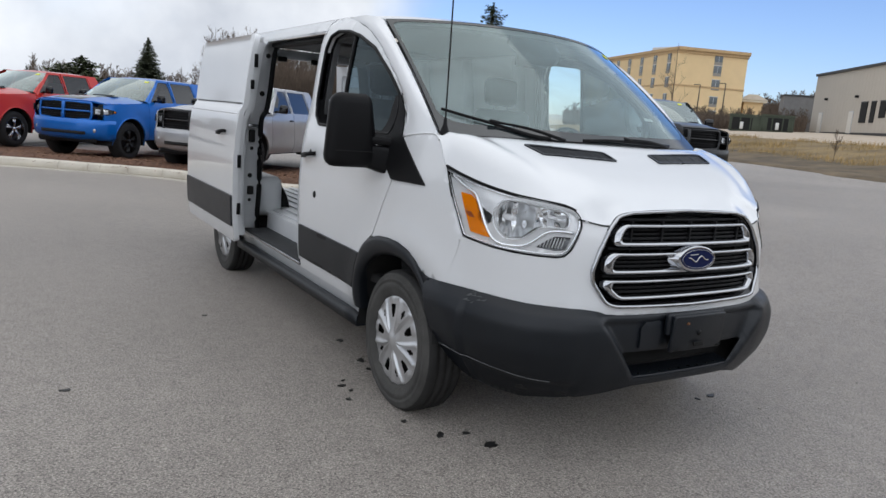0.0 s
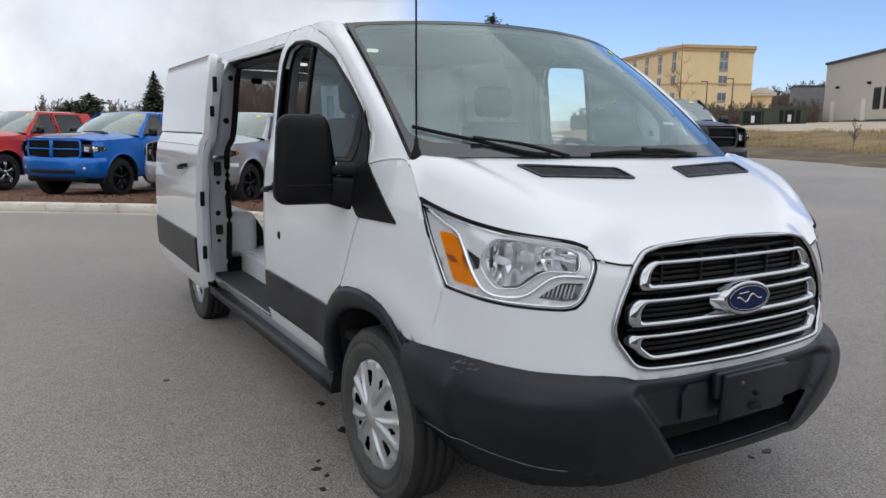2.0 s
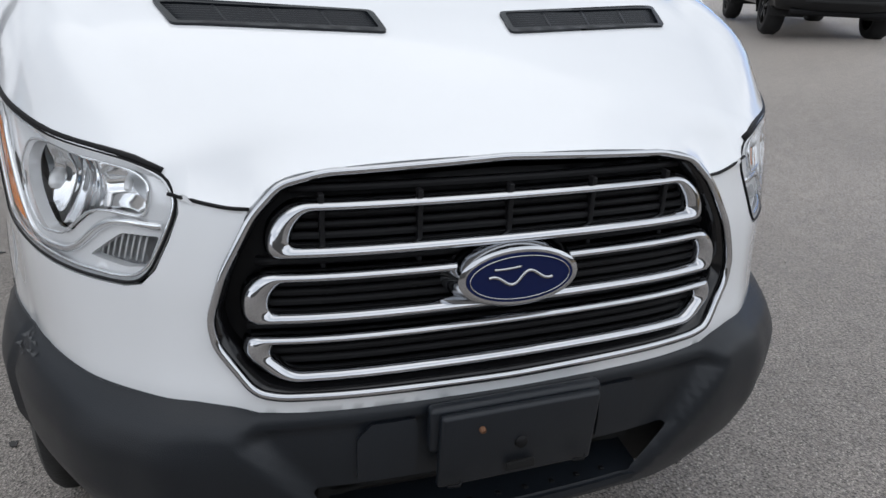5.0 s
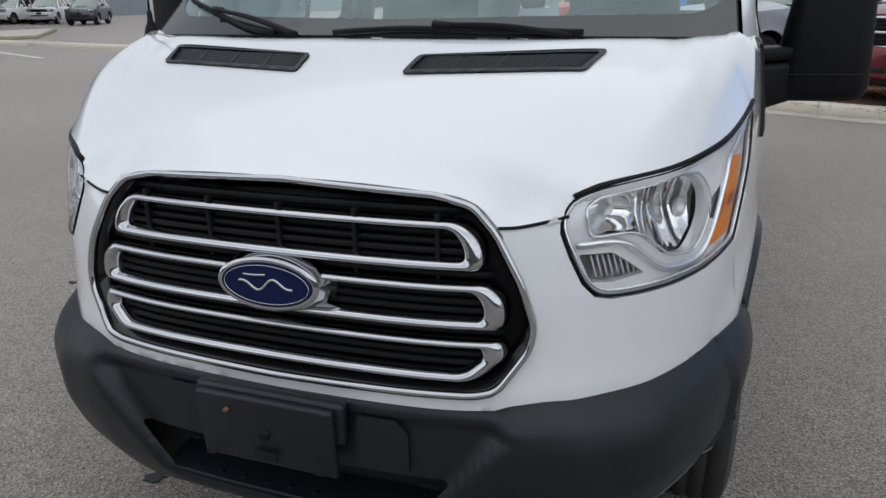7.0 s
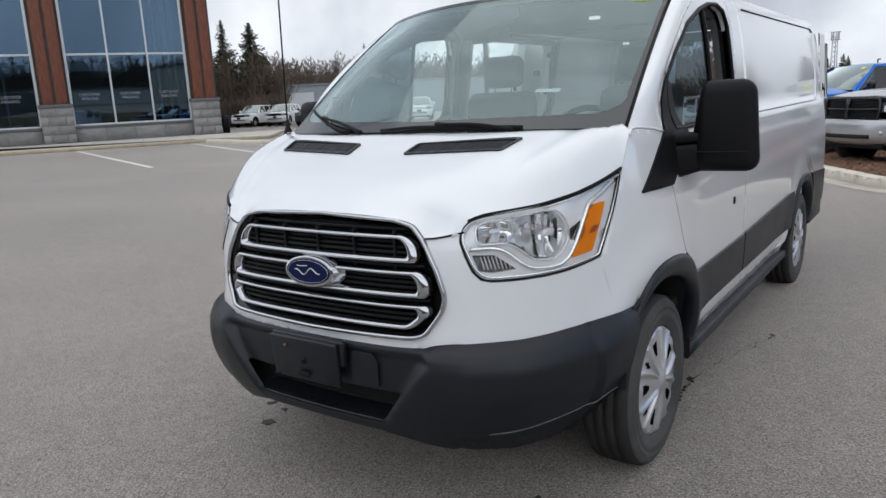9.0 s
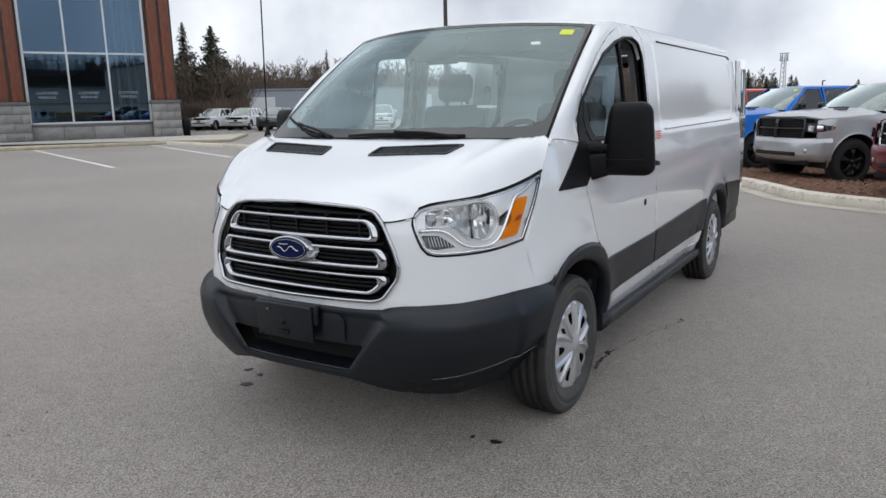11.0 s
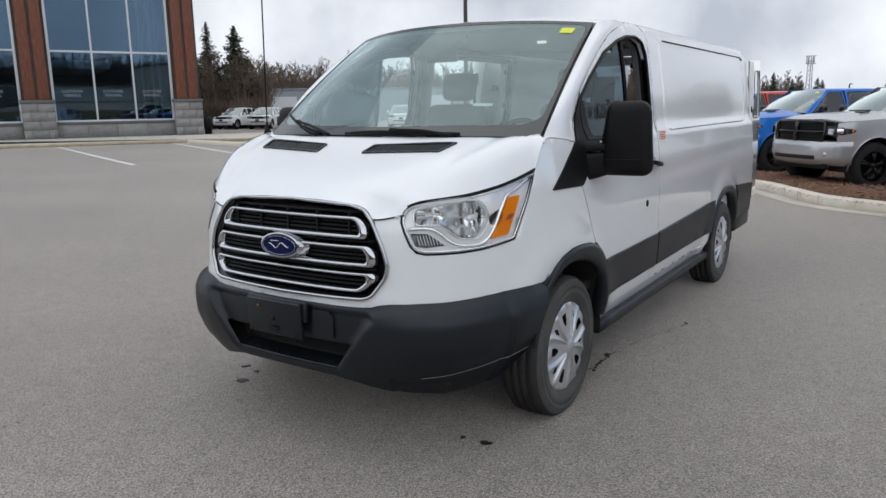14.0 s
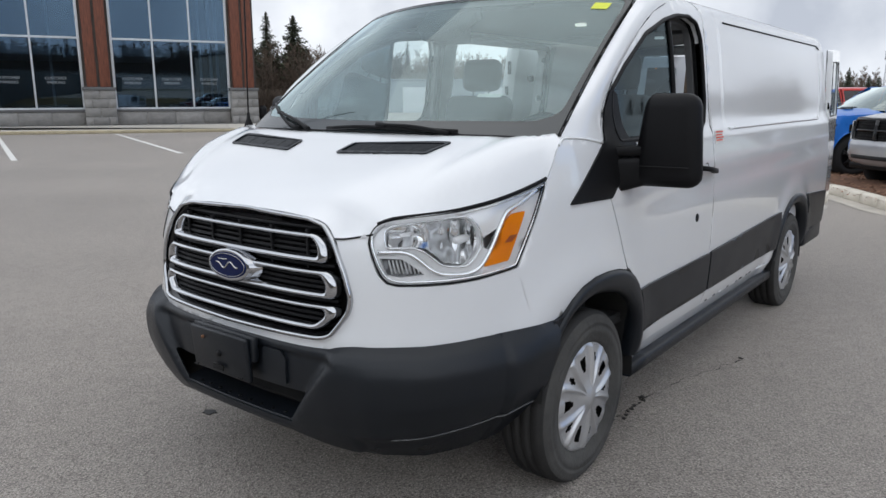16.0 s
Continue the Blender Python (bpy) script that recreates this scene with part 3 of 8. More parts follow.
LOOPS = [([(-0.47, 1.000), (0.47, 1.000), (0.463, 1.06), (0.415, 1.098), (-0.415, 1.098), (-0.463, 1.06)], [(-0.422, 1.022), (0.422, 1.022), (0.415, 1.052), (0.392, 1.079), (-0.392, 1.079), (-0.415, 1.052)]),
         ([(-0.512, 0.880), (0.512, 0.880), (0.512, 0.94), (0.478, 0.976), (-0.478, 0.976), (-0.512, 0.94)], [(-0.460, 0.902), (0.460, 0.902), (0.460, 0.930), (0.440, 0.957), (-0.440, 0.957), (-0.460, 0.930)]),
         ([(-0.450, 0.768), (0.450, 0.768), (0.514, 0.822), (0.505, 0.858), (-0.505, 0.858), (-0.514, 0.822)], [(-0.425, 0.789), (0.425, 0.789), (0.462, 0.820), (0.455, 0.840), (-0.455, 0.840), (-0.462, 0.820)])]
def band_ring(poly, r, n):
    """The same number of points on every side of a rounded outline."""
    q, k = [], len(poly)
    rim = rounded(poly, r, 6)
    for i in range(k):
        seg = rim[7 * i:7 * i + 7]
        nxt = rim[(7 * i + 7) % len(rim)]
        q += seg + [(seg[-1][0] + (nxt[0] - seg[-1][0]) * j / n, seg[-1][1] + (nxt[1] - seg[-1][1]) * j / n) for j in range(1, n)]
    return q


for outer, inner in LOOPS:
    o_, i_ = band_ring(outer, 0.034, 14), band_ring(inner, 0.020, 14)
    rows = []
    for (a, b), (c, d) in zip(o_ + o_[:1], i_ + i_[:1]):
        row = []
        for t, out in ((0.0, -0.030), (0.0, -0.004), (0.10, 0.006), (0.30, 0.013), (0.55, 0.014), (0.82, 0.007), (1.0, -0.006), (1.0, -0.034)):
            row.append(Vector(wrap(a + (c - a) * t, b + (d - b) * t)) + Vector((0, -out, 0)))
        rows.append(row)
    bm = sheet(rows)
    bmesh.ops.remove_doubles(bm, verts=bm.verts[:], dist=1e-5)
    bmesh.ops.recalc_face_normals(bm, faces=bm.faces[:])
    part("chrome_loop", bm, CHROME, grille, "chrome loop")
for z in (0.80, 0.818, 0.868, 0.912, 0.93, 0.948, 0.988, 1.032, 1.05, 1.068, 1.112):
    k = 0.50 - max(0, z - 0.95) * 0.5 - max(0, 0.86 - z) * 0.7
    pth = [Vector(wrap(-k + 2 * k * i / 20, z)) + Vector((0, 0.030, 0)) for i in range(21)]
    part("grille_slat", sweep(pth, [(-0.012, -0.004), (0.012, -0.0055), (0.012, 0.0055), (-0.012, 0.004)]), BLACK, grille)
for x in (-0.36, -0.18, 0.0, 0.18, 0.36):
    part("grille_post", box((0.010, 0.02, 0.34), Vector(wrap(x, 0.94)) + Vector((0, 0.040, 0)), 0.002), BLACK, grille)
badge = part("badge_bezel", bmesh.new(), CHROME, grille, "chrome oval badge bezel")
b_at = Vector(wrap(0, 0.945)) + Vector((0, -0.018, 0))


def oval(rx, rz, y0, y1, r0=1.0, r1=1.0, n=40, bm=None, capped=True):
    bm = bm or bmesh.new()
    rings = []
    for y, k in ((y0, r0), (y1, r1)):
        rings.append([bm.verts.new((rx * k * math.cos(2 * math.pi * i / n), y, rz * k * math.sin(2 * math.pi * i / n))) for i in range(n)])
    for i in range(n):
        f = bm.faces.new((rings[0][i], rings[1][i], rings[1][(i + 1) % n], rings[0][(i + 1) % n]))
        f.smooth = True
    if capped:
        bm.faces.new(rings[1])
    bmesh.ops.recalc_face_normals(bm, faces=bm.faces[:])
    return bm


tip = Matrix.Translation(b_at) @ pose(0, 0, 0, -6, 0, 0)
bz = oval(0.128, 0.060, 0.035, -0.010, 1.12, 0.97, capped=False)
oval(0.128 * 0.97, 0.060 * 0.97, -0.010, -0.014, 1.0, 0.92, bm=bz)
bmesh.ops.transform(bz, matrix=tip, verts=bz.verts)
bz.to_mesh(badge.data)
bz.free()
face = oval(0.110, 0.048, -0.010, -0.0165)
bmesh.ops.transform(face, matrix=tip, verts=face.verts)
part("badge_face", face, NAVY, badge, "dark blue oval badge face")
rim2 = [tip @ Vector((0.103 * math.cos(t), -0.0172, 0.042 * math.sin(t))) for t in np.linspace(0, 2 * math.pi, 48, endpoint=False)]
part("badge_line", tube(rim2, 0.0012, 5, True), SATIN, badge)
wave = [tip @ Vector((x, -0.0172, 0.016 * math.sin(x * 75) * (1 - abs(x) / 0.09))) for x in np.linspace(-0.066, 0.066, 40)]
part("badge_stroke", tube(wave, 0.0035, 6), SATIN, badge)
part("badge_bar", tube([tip @ Vector((x, -0.0172, 0.022 + 0.003 * math.sin(x * 40))) for x in np.linspace(-0.055, 0.0, 10)], 0.0026, 6), SATIN, badge)

# headlamps
CAVITY = rounded([(0.992, 1.160), (1.026, 1.114), (1.028, 1.065), (1.005, 1.025), (0.965, 0.992), (0.884, 1.000), (0.815, 1.054), (0.782, 1.064), (0.685, 1.062), (0.680, 1.119), (0.713, 1.138), (0.833, 1.151), (0.932, 1.164)], 0.02)
SIGNAL = rounded([(0.824, 0.974), (0.770, 1.012), (0.745, 1.028), (0.661, 1.031), (0.690, 0.974), (0.737, 0.966)], 0.008)
MARKER = rounded([(1.228, 1.166), (1.167, 1.162), (1.140, 1.144), (1.041, 0.986), (1.146, 0.998)], 0.008)
SLOT = rounded([(1.125, 1.128), (1.04, 1.085), (1.046, 1.05), (1.072, 1.045)], 0.008)


def cavity_map(u, z):
    """The reflector behind the lens: a wide main bowl with upright flutes and a small flat one beside it."""
    a = abs(u)
    m = max(0.0, 1 - ((a - 0.920) / 0.130) ** 2 - ((z - 1.080) / 0.102) ** 2)
    k = max(0.0, 1 - ((a - 0.742) / 0.076) ** 2 - ((z - 1.098) / 0.040) ** 2)
    d = 0.030 + max(0.075 * m, 0.042 * k)
    if m > 0.05:
        d += 0.012 * abs(((a - 0.80) * 17) % 1.0 - 0.5) + 0.006 * abs((z * 13) % 1.0 - 0.5)
    _, _, nx, ny = plan_at(u)
    return Vector(wrap(u, z)) - Vector((nx * 0.5, ny, 0)).normalized() * d


for g in (1, -1):
    side = lambda poly: [(g * s, z) for s, z in poly]
    lamp = part("headlamp", skin(side(LAMP), wrap, 0.05, (), 0.0, -0.130), LAMPTRIM, van, "clear headlamp with amber side marker")
    rimpath = [Vector(wrap(g * s, z)) for s, z in resample(LAMP, 0.03)]
    part("lamp_wall", loft(rimpath + rimpath[:1], [p + Vector((-g * 0.03, 0.13, 0)) for p in rimpath + rimpath[:1]], 2), LAMPTRIM, lamp)
    part("lamp_seal", tube(rimpath, 0.0030, 6, True), BLACK, lamp)
    top_gap = [Vector(wrap(g * s, z + 0.006)) + Vector((0, 0.003, 0)) for s, z in arc(LAMP_TOP[1:], 0.03)]
    part("lamp_gap", tube(top_gap, 0.0065, 6), BLACK, lamp)
    part("bezel", skin(side(LAMP), wrap, 0.03, [side(CAVITY), side(SIGNAL), side(SLOT)], 0.022, -0.016), LAMPTRIM, lamp, "bright silver lamp bezel")
    ins = [(0.94 + (s - 0.94) * 0.978, 1.06 + (z - 1.06) * 0.935) for s, z in LAMP]
    part("lamp_edge", tube([Vector(wrap(g * s, z)) + Vector((-g * 0.004, 0.008, 0)) for s, z in resample(ins, 0.03)], 0.0050, 6, True), REFLECT, lamp)
    part("cavity_rim", tube([Vector(wrap(g * s, z)) + Vector((-g * 0.004, 0.010, 0)) for s, z in resample(CAVITY, 0.02)], 0.003, 6, True), REFLECT, lamp)
    rf = part("reflector", skin(side(CAVITY), cavity_map, 0.010), REFLECT, lamp, "chrome reflector with a wide and a small bowl")
    for s, z, r in ((0.935, 1.082, 0.024), (0.745, 1.102, 0.013)):
        c = Vector(wrap(g * s, z))
        part("bulb", lathe([(0.0, -0.03), (r * 0.5, -0.028), (r * 0.6, 0.0), (r * 0.6, 0.035)], 14, "y", c + Vector((-g * 0.02, 0.045, 0))), LAMPTRIM, rf)
    mk = part("side_marker", skin(side(MARKER), wrap, 0.03, (), 0.02, -0.008), AMBER, lamp, "amber side marker lens")
    part("marker_bulb", skin(side([(1.186, 1.088), (1.150, 1.086), (1.124, 1.062), (1.160, 1.064)]), wrap, 0.03, (), 0.0, -0.005), mat("amber_dark", (0.42, 0.09, 0.01), 0.3, 0, 0.2, 40), mk)
    swoosh = [Vector(wrap(g * s, z)) + Vector((-g * 0.005, 0.010, 0)) for s, z in spline([(1.295, 1.240), (1.20, 1.195), (1.135, 1.168), (1.105, 1.13), (1.045, 1.02), (0.99, 0.972), (0.90, 0.968), (0.845, 0.985), (0.785, 1.032), (0.735, 1.048), (0.655, 1.046)], 5)]
    part("lamp_trim", sweep(swoosh, [(-0.010, -0.006), (-0.006, 0.002), (0, 0.004), (0.006, 0.002), (0.010, -0.006)], up=(0.3 * g, -1, 0)), REFLECT, lamp, "bright chrome trim strip")
    ts = part("turn_signal", skin(side(SIGNAL), wrap, 0.03, (), 0.0, -0.036), LAMPGREY, lamp, "ribbed grey turn signal")
    for k in range(9):
        s0 = 0.69 + 0.013 * k
        part("signal_rib", sweep([Vector(wrap(g * (s0 + 0.012 * j), 1.020 - 0.045 * j)) + Vector((-g * 0.01, 0.026, 0)) for j in (0, 0.5, 1)], [(-0.0022, -0.003), (0.0022, -0.003), (0, 0.003)], up=(0, -1, 0)), LAMPTRIM, ts)
    ln = part("lens", skin(side(LAMP), wrap, 0.035, (), 0.0, 0.001), LENS, lamp, "clear lens")
    ln.visible_shadow = False

# bumper
lower = [(0, 0.376), (0.30, 0.372), (0.40, 0.352), (0.60, 0.30), (0.85, 0.255), (1.05, 0.262), (1.20, 0.305), (1.275, 0.40), (1.30, 0.50), (1.345, 0.62), (1.385, 0.70), (1.375, 0.738),
         (1.25, 0.742), (1.13, 0.741), (0.82, 0.729), (0.58, 0.730), (0.53, 0.723), (0.49, 0.707), (0, 0.703)]
opening = rounded([(-0.400, 0.535), (0.400, 0.535), (0.318, 0.418), (-0.318, 0.418)], 0.012)
bumper = part("front_bumper", skin(lower + [(-a, b) for a, b in reversed(lower[1:-1])], bumper_map, 0.017, [opening], 0.03), PLASTIC, van, "scuffed grey plastic front bumper")
rim_top = [q for q in lower[11:]]
rim_top = rim_top + [(-a, b) for a, b in reversed(rim_top[:-1])]
brow = []
for s, z in resample(rim_top, 0.04)[:-1]:
    if abs(z - 0.72) > 0.04:
        continue
    x, y, nx, ny = plan_at(s)
    e = Vector(bumper_map(s, z))
    brow.append([e - Vector((nx, ny, 0)) * k + Vector((0, 0, 0.004 * (k > 0))) for k in (0.0, 0.02, 0.07)])
part("bumper_brow", sheet(brow), PLASTIC, bumper)
part("bumper_back", box((1.25, 0.03, 0.36), (0, 0.17, 0.50), 0.01), UNDER, bumper)
part("bumper_well", skin([(-0.44, 0.57), (0.44, 0.57), (0.36, 0.40), (-0.36, 0.40)], bumper_map, 0.08, (), 0, -0.11), UNDER, bumper)
part("bumper_shelf", sheet([[Vector(bumper_map(-0.35 + 0.7 * i / 14, 0.412)) + Vector((0, 0.11 * j, 0.018 * j)) for i in range(15)] for j in (0, 1)]), PLASTIC, bumper)
for i in range(9):
    part("clip", box((0.012, 0.012, 0.006), Vector(bumper_map(-0.26 + 0.065 * i, 0.414)) + Vector((0, 0.03, 0.006)), 0.002), BLACK, bumper)
for g in (1, -1):
    part("bumper_pad", skin(rounded([(g * 0.20, 0.55), (g * 0.20, 0.672), (g * 0.285, 0.672), (g * 0.315, 0.645), (g * 0.315, 0.55)], 0.01), bumper_map, 0.03, (), 0.02, 0.012), PLASTIC, bumper)
for g in (1, -1):
    crease = [Vector(bumper_map(g * s, 0.3935 + 0.058 * smooth(0.7, 1.35, s))) for s in np.linspace(0.70, 1.262, 20)]
    part("bumper_crease", tube(crease, 0.0028, 5), mat("scuffed_plastic", (0.16, 0.165, 0.17), 0.6, 0, 0.6, 30), bumper)
scuff = random.Random(8)
for _ in range(14):
    s0, z0 = -1.07 + scuff.uniform(-0.05, 0.05), 0.712 + scuff.uniform(-0.03, 0.02)
    part("scuff_mark", skin([(s0, z0), (s0 + scuff.uniform(0.01, 0.04), z0 + 0.002), (s0 + 0.02, z0 + scuff.uniform(0.004, 0.012))], bumper_map, 0.04, (), 0, 0.0015), mat("scuff", (0.085, 0.088, 0.092), 0.7, 0, 0.5, 50) if _ == 0 else bpy.data.materials["scuff"], bumper)
plate = part("plate_bracket", box((0.340, 0.022, 0.172), (0, -0.030, 0.618), 0.008, turn=Euler((0.08, 0, 0))), PLASTIC, van, "empty black licence plate bracket")
part("bracket_back", box((0.37, 0.03, 0.10), (0, -0.008, 0.659), 0.01), PLASTIC, plate)
for x, z in ((-0.085, 0.660), (0.085, 0.665), (0.0, 0.560)):
    part("slot", box((0.062, 0.006, 0.020), (x, -0.0415 - 0.08 * (0.618 - z), z + 0.004), 0.002), mat("slot_dark", (0.0015, 0.0015, 0.0015), 0.9) if z == 0.660 else bpy.data.materials["slot_dark"], plate)
part("boss", lathe([(0.0, -0.006), (0.012, -0.006), (0.014, 0.0)], 14, "y", (0, -0.041, 0.616)), BLACK, plate)
for x, z in ((-0.14, 0.545), (0.135, 0.548)):
    part("hook", tube([(x - 0.014, -0.047, z), (x + 0.010, -0.050, z), (x + 0.014, -0.047, z + 0.008)], 0.003, 6), BLACK, plate)
part("bolt", lathe([(0.0, -0.014), (0.006, -0.013), (0.007, -0.004), (0.011, -0.003), (0.011, 0.0)], 10, "y", (-0.088, -0.040, 0.666)), mat("rusty_bolt", (0.22, 0.11, 0.06), 0.7, 0.5, 0.5, 60), plate, "rusty bolt")

# ---- flanks ----
ARCH_F = [(0.808, 0.742), (0.86, 0.79), (0.93, 0.832), (1.02, 0.855), (1.12, 0.860), (1.22, 0.852), (1.32, 0.822), (1.40, 0.772), (1.455, 0.70), (1.49, 0.60), (1.505, 0.50), (1.50, 0.41)]
ARCH_IN = [(0.70, 0.40), (0.715, 0.52), (0.76, 0.63), (0.83, 0.715), (0.92, 0.768), (1.03, 0.790), (1.14, 0.783), (1.25, 0.755), (1.34, 0.705), (1.41, 0.63), (1.445, 0.53), (1.45, 0.40)]
B_CURVE = [(1.125, 1.385), (1.150, 1.500), (1.215, 1.585), (1.31, 1.665), (1.43, 1.755), (1.585, 1.857), (1.77, 1.947), (1.97, 2.005), (2.14, 2.038), (2.26, 2.060)]
WINDOW = [(1.265, 1.380), (2.24, 1.385), (2.335, 1.43), (2.362, 1.52), (2.362, 1.86), (2.325, 1.935), (2.22, 1.962), (2.05, 1.952), (1.88, 1.917), (1.64, 1.838), (1.385, 1.688), (1.250, 1.588), (1.235, 1.50)]
for g in (1, -1):
    fend = [(0.80, 0.736)] + [(y, z + 0.004) for y, z in ARCH_F[1:6]] + [(1.305, 0.836), (1.235, 1.00), (1.148, 1.155), (0.86, 1.165), (0.93, 1.225), (1.05, 1.322), (1.118, 1.382), (1.05, 1.394),
            (0.95, 1.406), (0.87, 1.410), (0.838, 1.402), (0.803, 1.373), (0.771, 1.327), (0.748, 1.293), (0.732, 1.272)]
    part("front_fender", skin(flank(fend, g) + [(g * 1.1832, 0.968), (g * 1.2632, 0.726)], wrap, 0.035), WHITE, van)
    # sail panel
    sail = [(0.845, 1.162), (1.155, 1.158), (1.42, 1.365), (1.35, 1.39), (1.31, 1.47), (1.285, 1.575), (1.235, 1.590), (1.172, 1.515), (1.140, 1.395)]
    part("sail_panel", skin(flank(rounded(sail, 0.012), g), wrap, 0.04, (), 0.02, 0.008), BLACK, van)
    door_rear = 2.4215
    door = [(1.508, 0.425), (1.512, 0.55), (1.475, 0.69), (1.41, 0.78), (1.33, 0.836), (1.312, 0.842), (1.243, 1.00), (1.158, 1.150), (1.133, 1.375)] + [(y + 0.006, z) for y, z in B_CURVE[1:]] \
        + [(2.36, 2.054), (door_rear, 2.005), (door_rear, 0.425)]
    fd = part("front_door", skin(flank(door, g), wrap, 0.04, [flank(rounded(WINDOW, 0.02), g)], 0.03), WHITE, van)
    part("window_seal", tube([Vector(wrap(s, z)) for s, z in flank(resample(rounded(WINDOW, 0.02), 0.05), g)], 0.011, 6, True), BLACK, fd)
    wl_ = [Vector(wrap(s, z)) for s, z in flank(resample(rounded(WINDOW, 0.02), 0.05), g)]
    part("window_reveal", loft(wl_ + wl_[:1], [q - Vector((g * 0.075, 0, 0)) for q in wl_ + wl_[:1]], 1), BLACK, fd)
    qwin = [(1.265, 1.40), (1.945, 1.40), (1.945, 1.930), (1.88, 1.908), (1.64, 1.825), (1.385, 1.675), (1.255, 1.575)]
    qg = part("quarter_glass", skin(flank(qwin, g), wrap, 0.06, (), 0, -0.012), QUARTER, fd, "tinted quarter glass")
    qg.visible_shadow = False
    part("window_post", tube([Vector(wrap(at_y(1.955, g), z)) + Vector((-g * 0.01, 0, 0)) for z in np.linspace(1.385, 1.935, 8)], 0.013, 6), BLACK, fd)
    part("door_inner", skin(flank([(1.50, 0.45), (2.40, 0.45), (2.40, 1.36), (1.20, 1.36), (1.25, 1.0), (1.45, 0.75)], g), wrap, 0.15, (), 0, -0.075), TRIMC, fd)
    part("window_frame_inner", skin(flank([(1.15, 1.36), (2.41, 1.36), (2.41, 2.0), (2.2, 2.02), (1.9, 1.97), (1.55, 1.83), (1.2, 1.58)], g), wrap, 0.08, [flank(rounded([(1.30, 1.385), (2.34, 1.385), (2.34, 1.92), (2.2, 1.945), (1.93, 1.92), (1.64, 1.82), (1.385, 1.665), (1.29, 1.57)], 0.02), g)], 0.03, -0.05), TRIMC, fd)
    clad = [(1.520, 0.505), (2.412, 0.508), (2.412, 0.722), (1.455, 0.715), (1.495, 0.62)]
    part("door_cladding", skin(flank(rounded(clad, 0.008), g), wrap, 0.05, (), 0.016, 0.012), PLASTIC, fd, "dark grey side cladding")
    # handle
    hy, hz = 2.285, 1.190
    hp = Vector(wrap(at_y(hy, g), hz))
    part("handle_cup", lathe([(0.0, 0.0), (0.020, 0.0), (0.030, 0.004)], 16, "x", hp + Vector((g * -0.004, 0.015, 0.005)) if g > 0 else hp + Vector((0.0, 0.015, 0.005))), DARK, fd)
    part("door_handle", sweep([hp + Vector((g * a, b, c)) for a, b, c in ((0.004, -0.085, 0.012), (0.030, -0.070, 0.010), (0.040, -0.02, 0.002), (0.040, 0.05, -0.010), (0.026, 0.085, -0.014), (0.004, 0.092, -0.014))],
                              [(-0.009, -0.012), (0.009, -0.012), (0.011, 0.0), (0.009, 0.013), (-0.009, 0.013)]), BLACK, fd, "black door handle")
    kp = Vector(wrap(at_y(2.175, g), 0.948))
    part("lock_cover", lathe([(0.0, g * 0.006), (0.018, g * 0.005), (0.023, 0.0), (0.023, g * -0.006)], 18, "x", kp), BLACK, fd)
    # wheel arch trim
    part("arch_corner", skin(flank([(0.730, 0.700), (0.745, 0.738), (0.80, 0.746), (0.85, 0.784), (0.90, 0.806), (0.90, 0.770), (0.83, 0.715), (0.78, 0.655)], g), wrap, 0.03, (), 0.012, 0.013), PLASTIC, van)
    bm = bmesh.new()
    n = 40
    outer = spline([(0.70, 0.41), (0.715, 0.55), (0.755, 0.67)] + ARCH_F, 5)
    inner = spline(ARCH_IN, 7)

    def even(path, k):
        p = np.array(path)
        d = np.r_[0, np.cumsum(np.hypot(*np.diff(p, axis=0).T))]
        t = np.linspace(0, d[-1], k)
        return list(zip(np.interp(t, d, p[:, 0]), np.interp(t, d, p[:, 1])))
    o2, i2 = even(outer, n), even(inner, n)
    rows = []
    for (ya, za), (yb, zb) in zip(o2, i2):
        pa, pb = Vector(wrap(at_y(ya, g), za)), Vector(wrap(at_y(yb, g), zb))
        k = Vector((g, 0, 0))
        rows.append([pa - k * 0.006, pa + k * 0.012, pa.lerp(pb, 0.25) + k * 0.022, pa.lerp(pb, 0.75) + k * 0.024, pb + k * 0.016, pb + k * 0.002 + (pa - pb) * -0.15, pb - k * 0.05])
    sheet(rows, bm)
    part("arch_trim", bm, PLASTIC, van, "dark grey wheel arch trim")
    # wheel house
    wh = [[Vector((g * xx, y, z)) for xx in (1.0, 0.86, 0.55)] for y, z in spline([(0.645, 0.44), (0.665, 0.53), (0.74, 0.65), (0.86, 0.76), (1.03, 0.80), (1.2, 0.78), (1.34, 0.70), (1.44, 0.56), (1.47, 0.3)], 4)]
    part("wheel_house", sheet(wh), UNDER, van)
    part("wheel_house_back", sheet([[(g * 0.55, 0.62, 0.2), (g * 0.55, 1.47, 0.2)], [(g * 0.55, 0.62, 0.85), (g * 0.55, 1.47, 0.85)]]), UNDER, van)
    # sill and step rail
    part("sill", skin(flank([(1.51, 0.345), (3.86, 0.345), (3.86, 0.440), (1.508, 0.440)], g), wrap, 0.05, (), 0.03, -0.006), WHITE, van)
    rail = [Vector((g * (half_width(0.34) + 0.005), y, 0.318)) for y in np.linspace(1.47, 3.88, 14)]
    part("step_rail", sweep(rail, [(-0.05, -0.030), (0.035, -0.030), (0.042, -0.012), (0.040, 0.022), (0.028, 0.030), (-0.05, 0.030)]), PLASTIC, van, "dark grey running board")

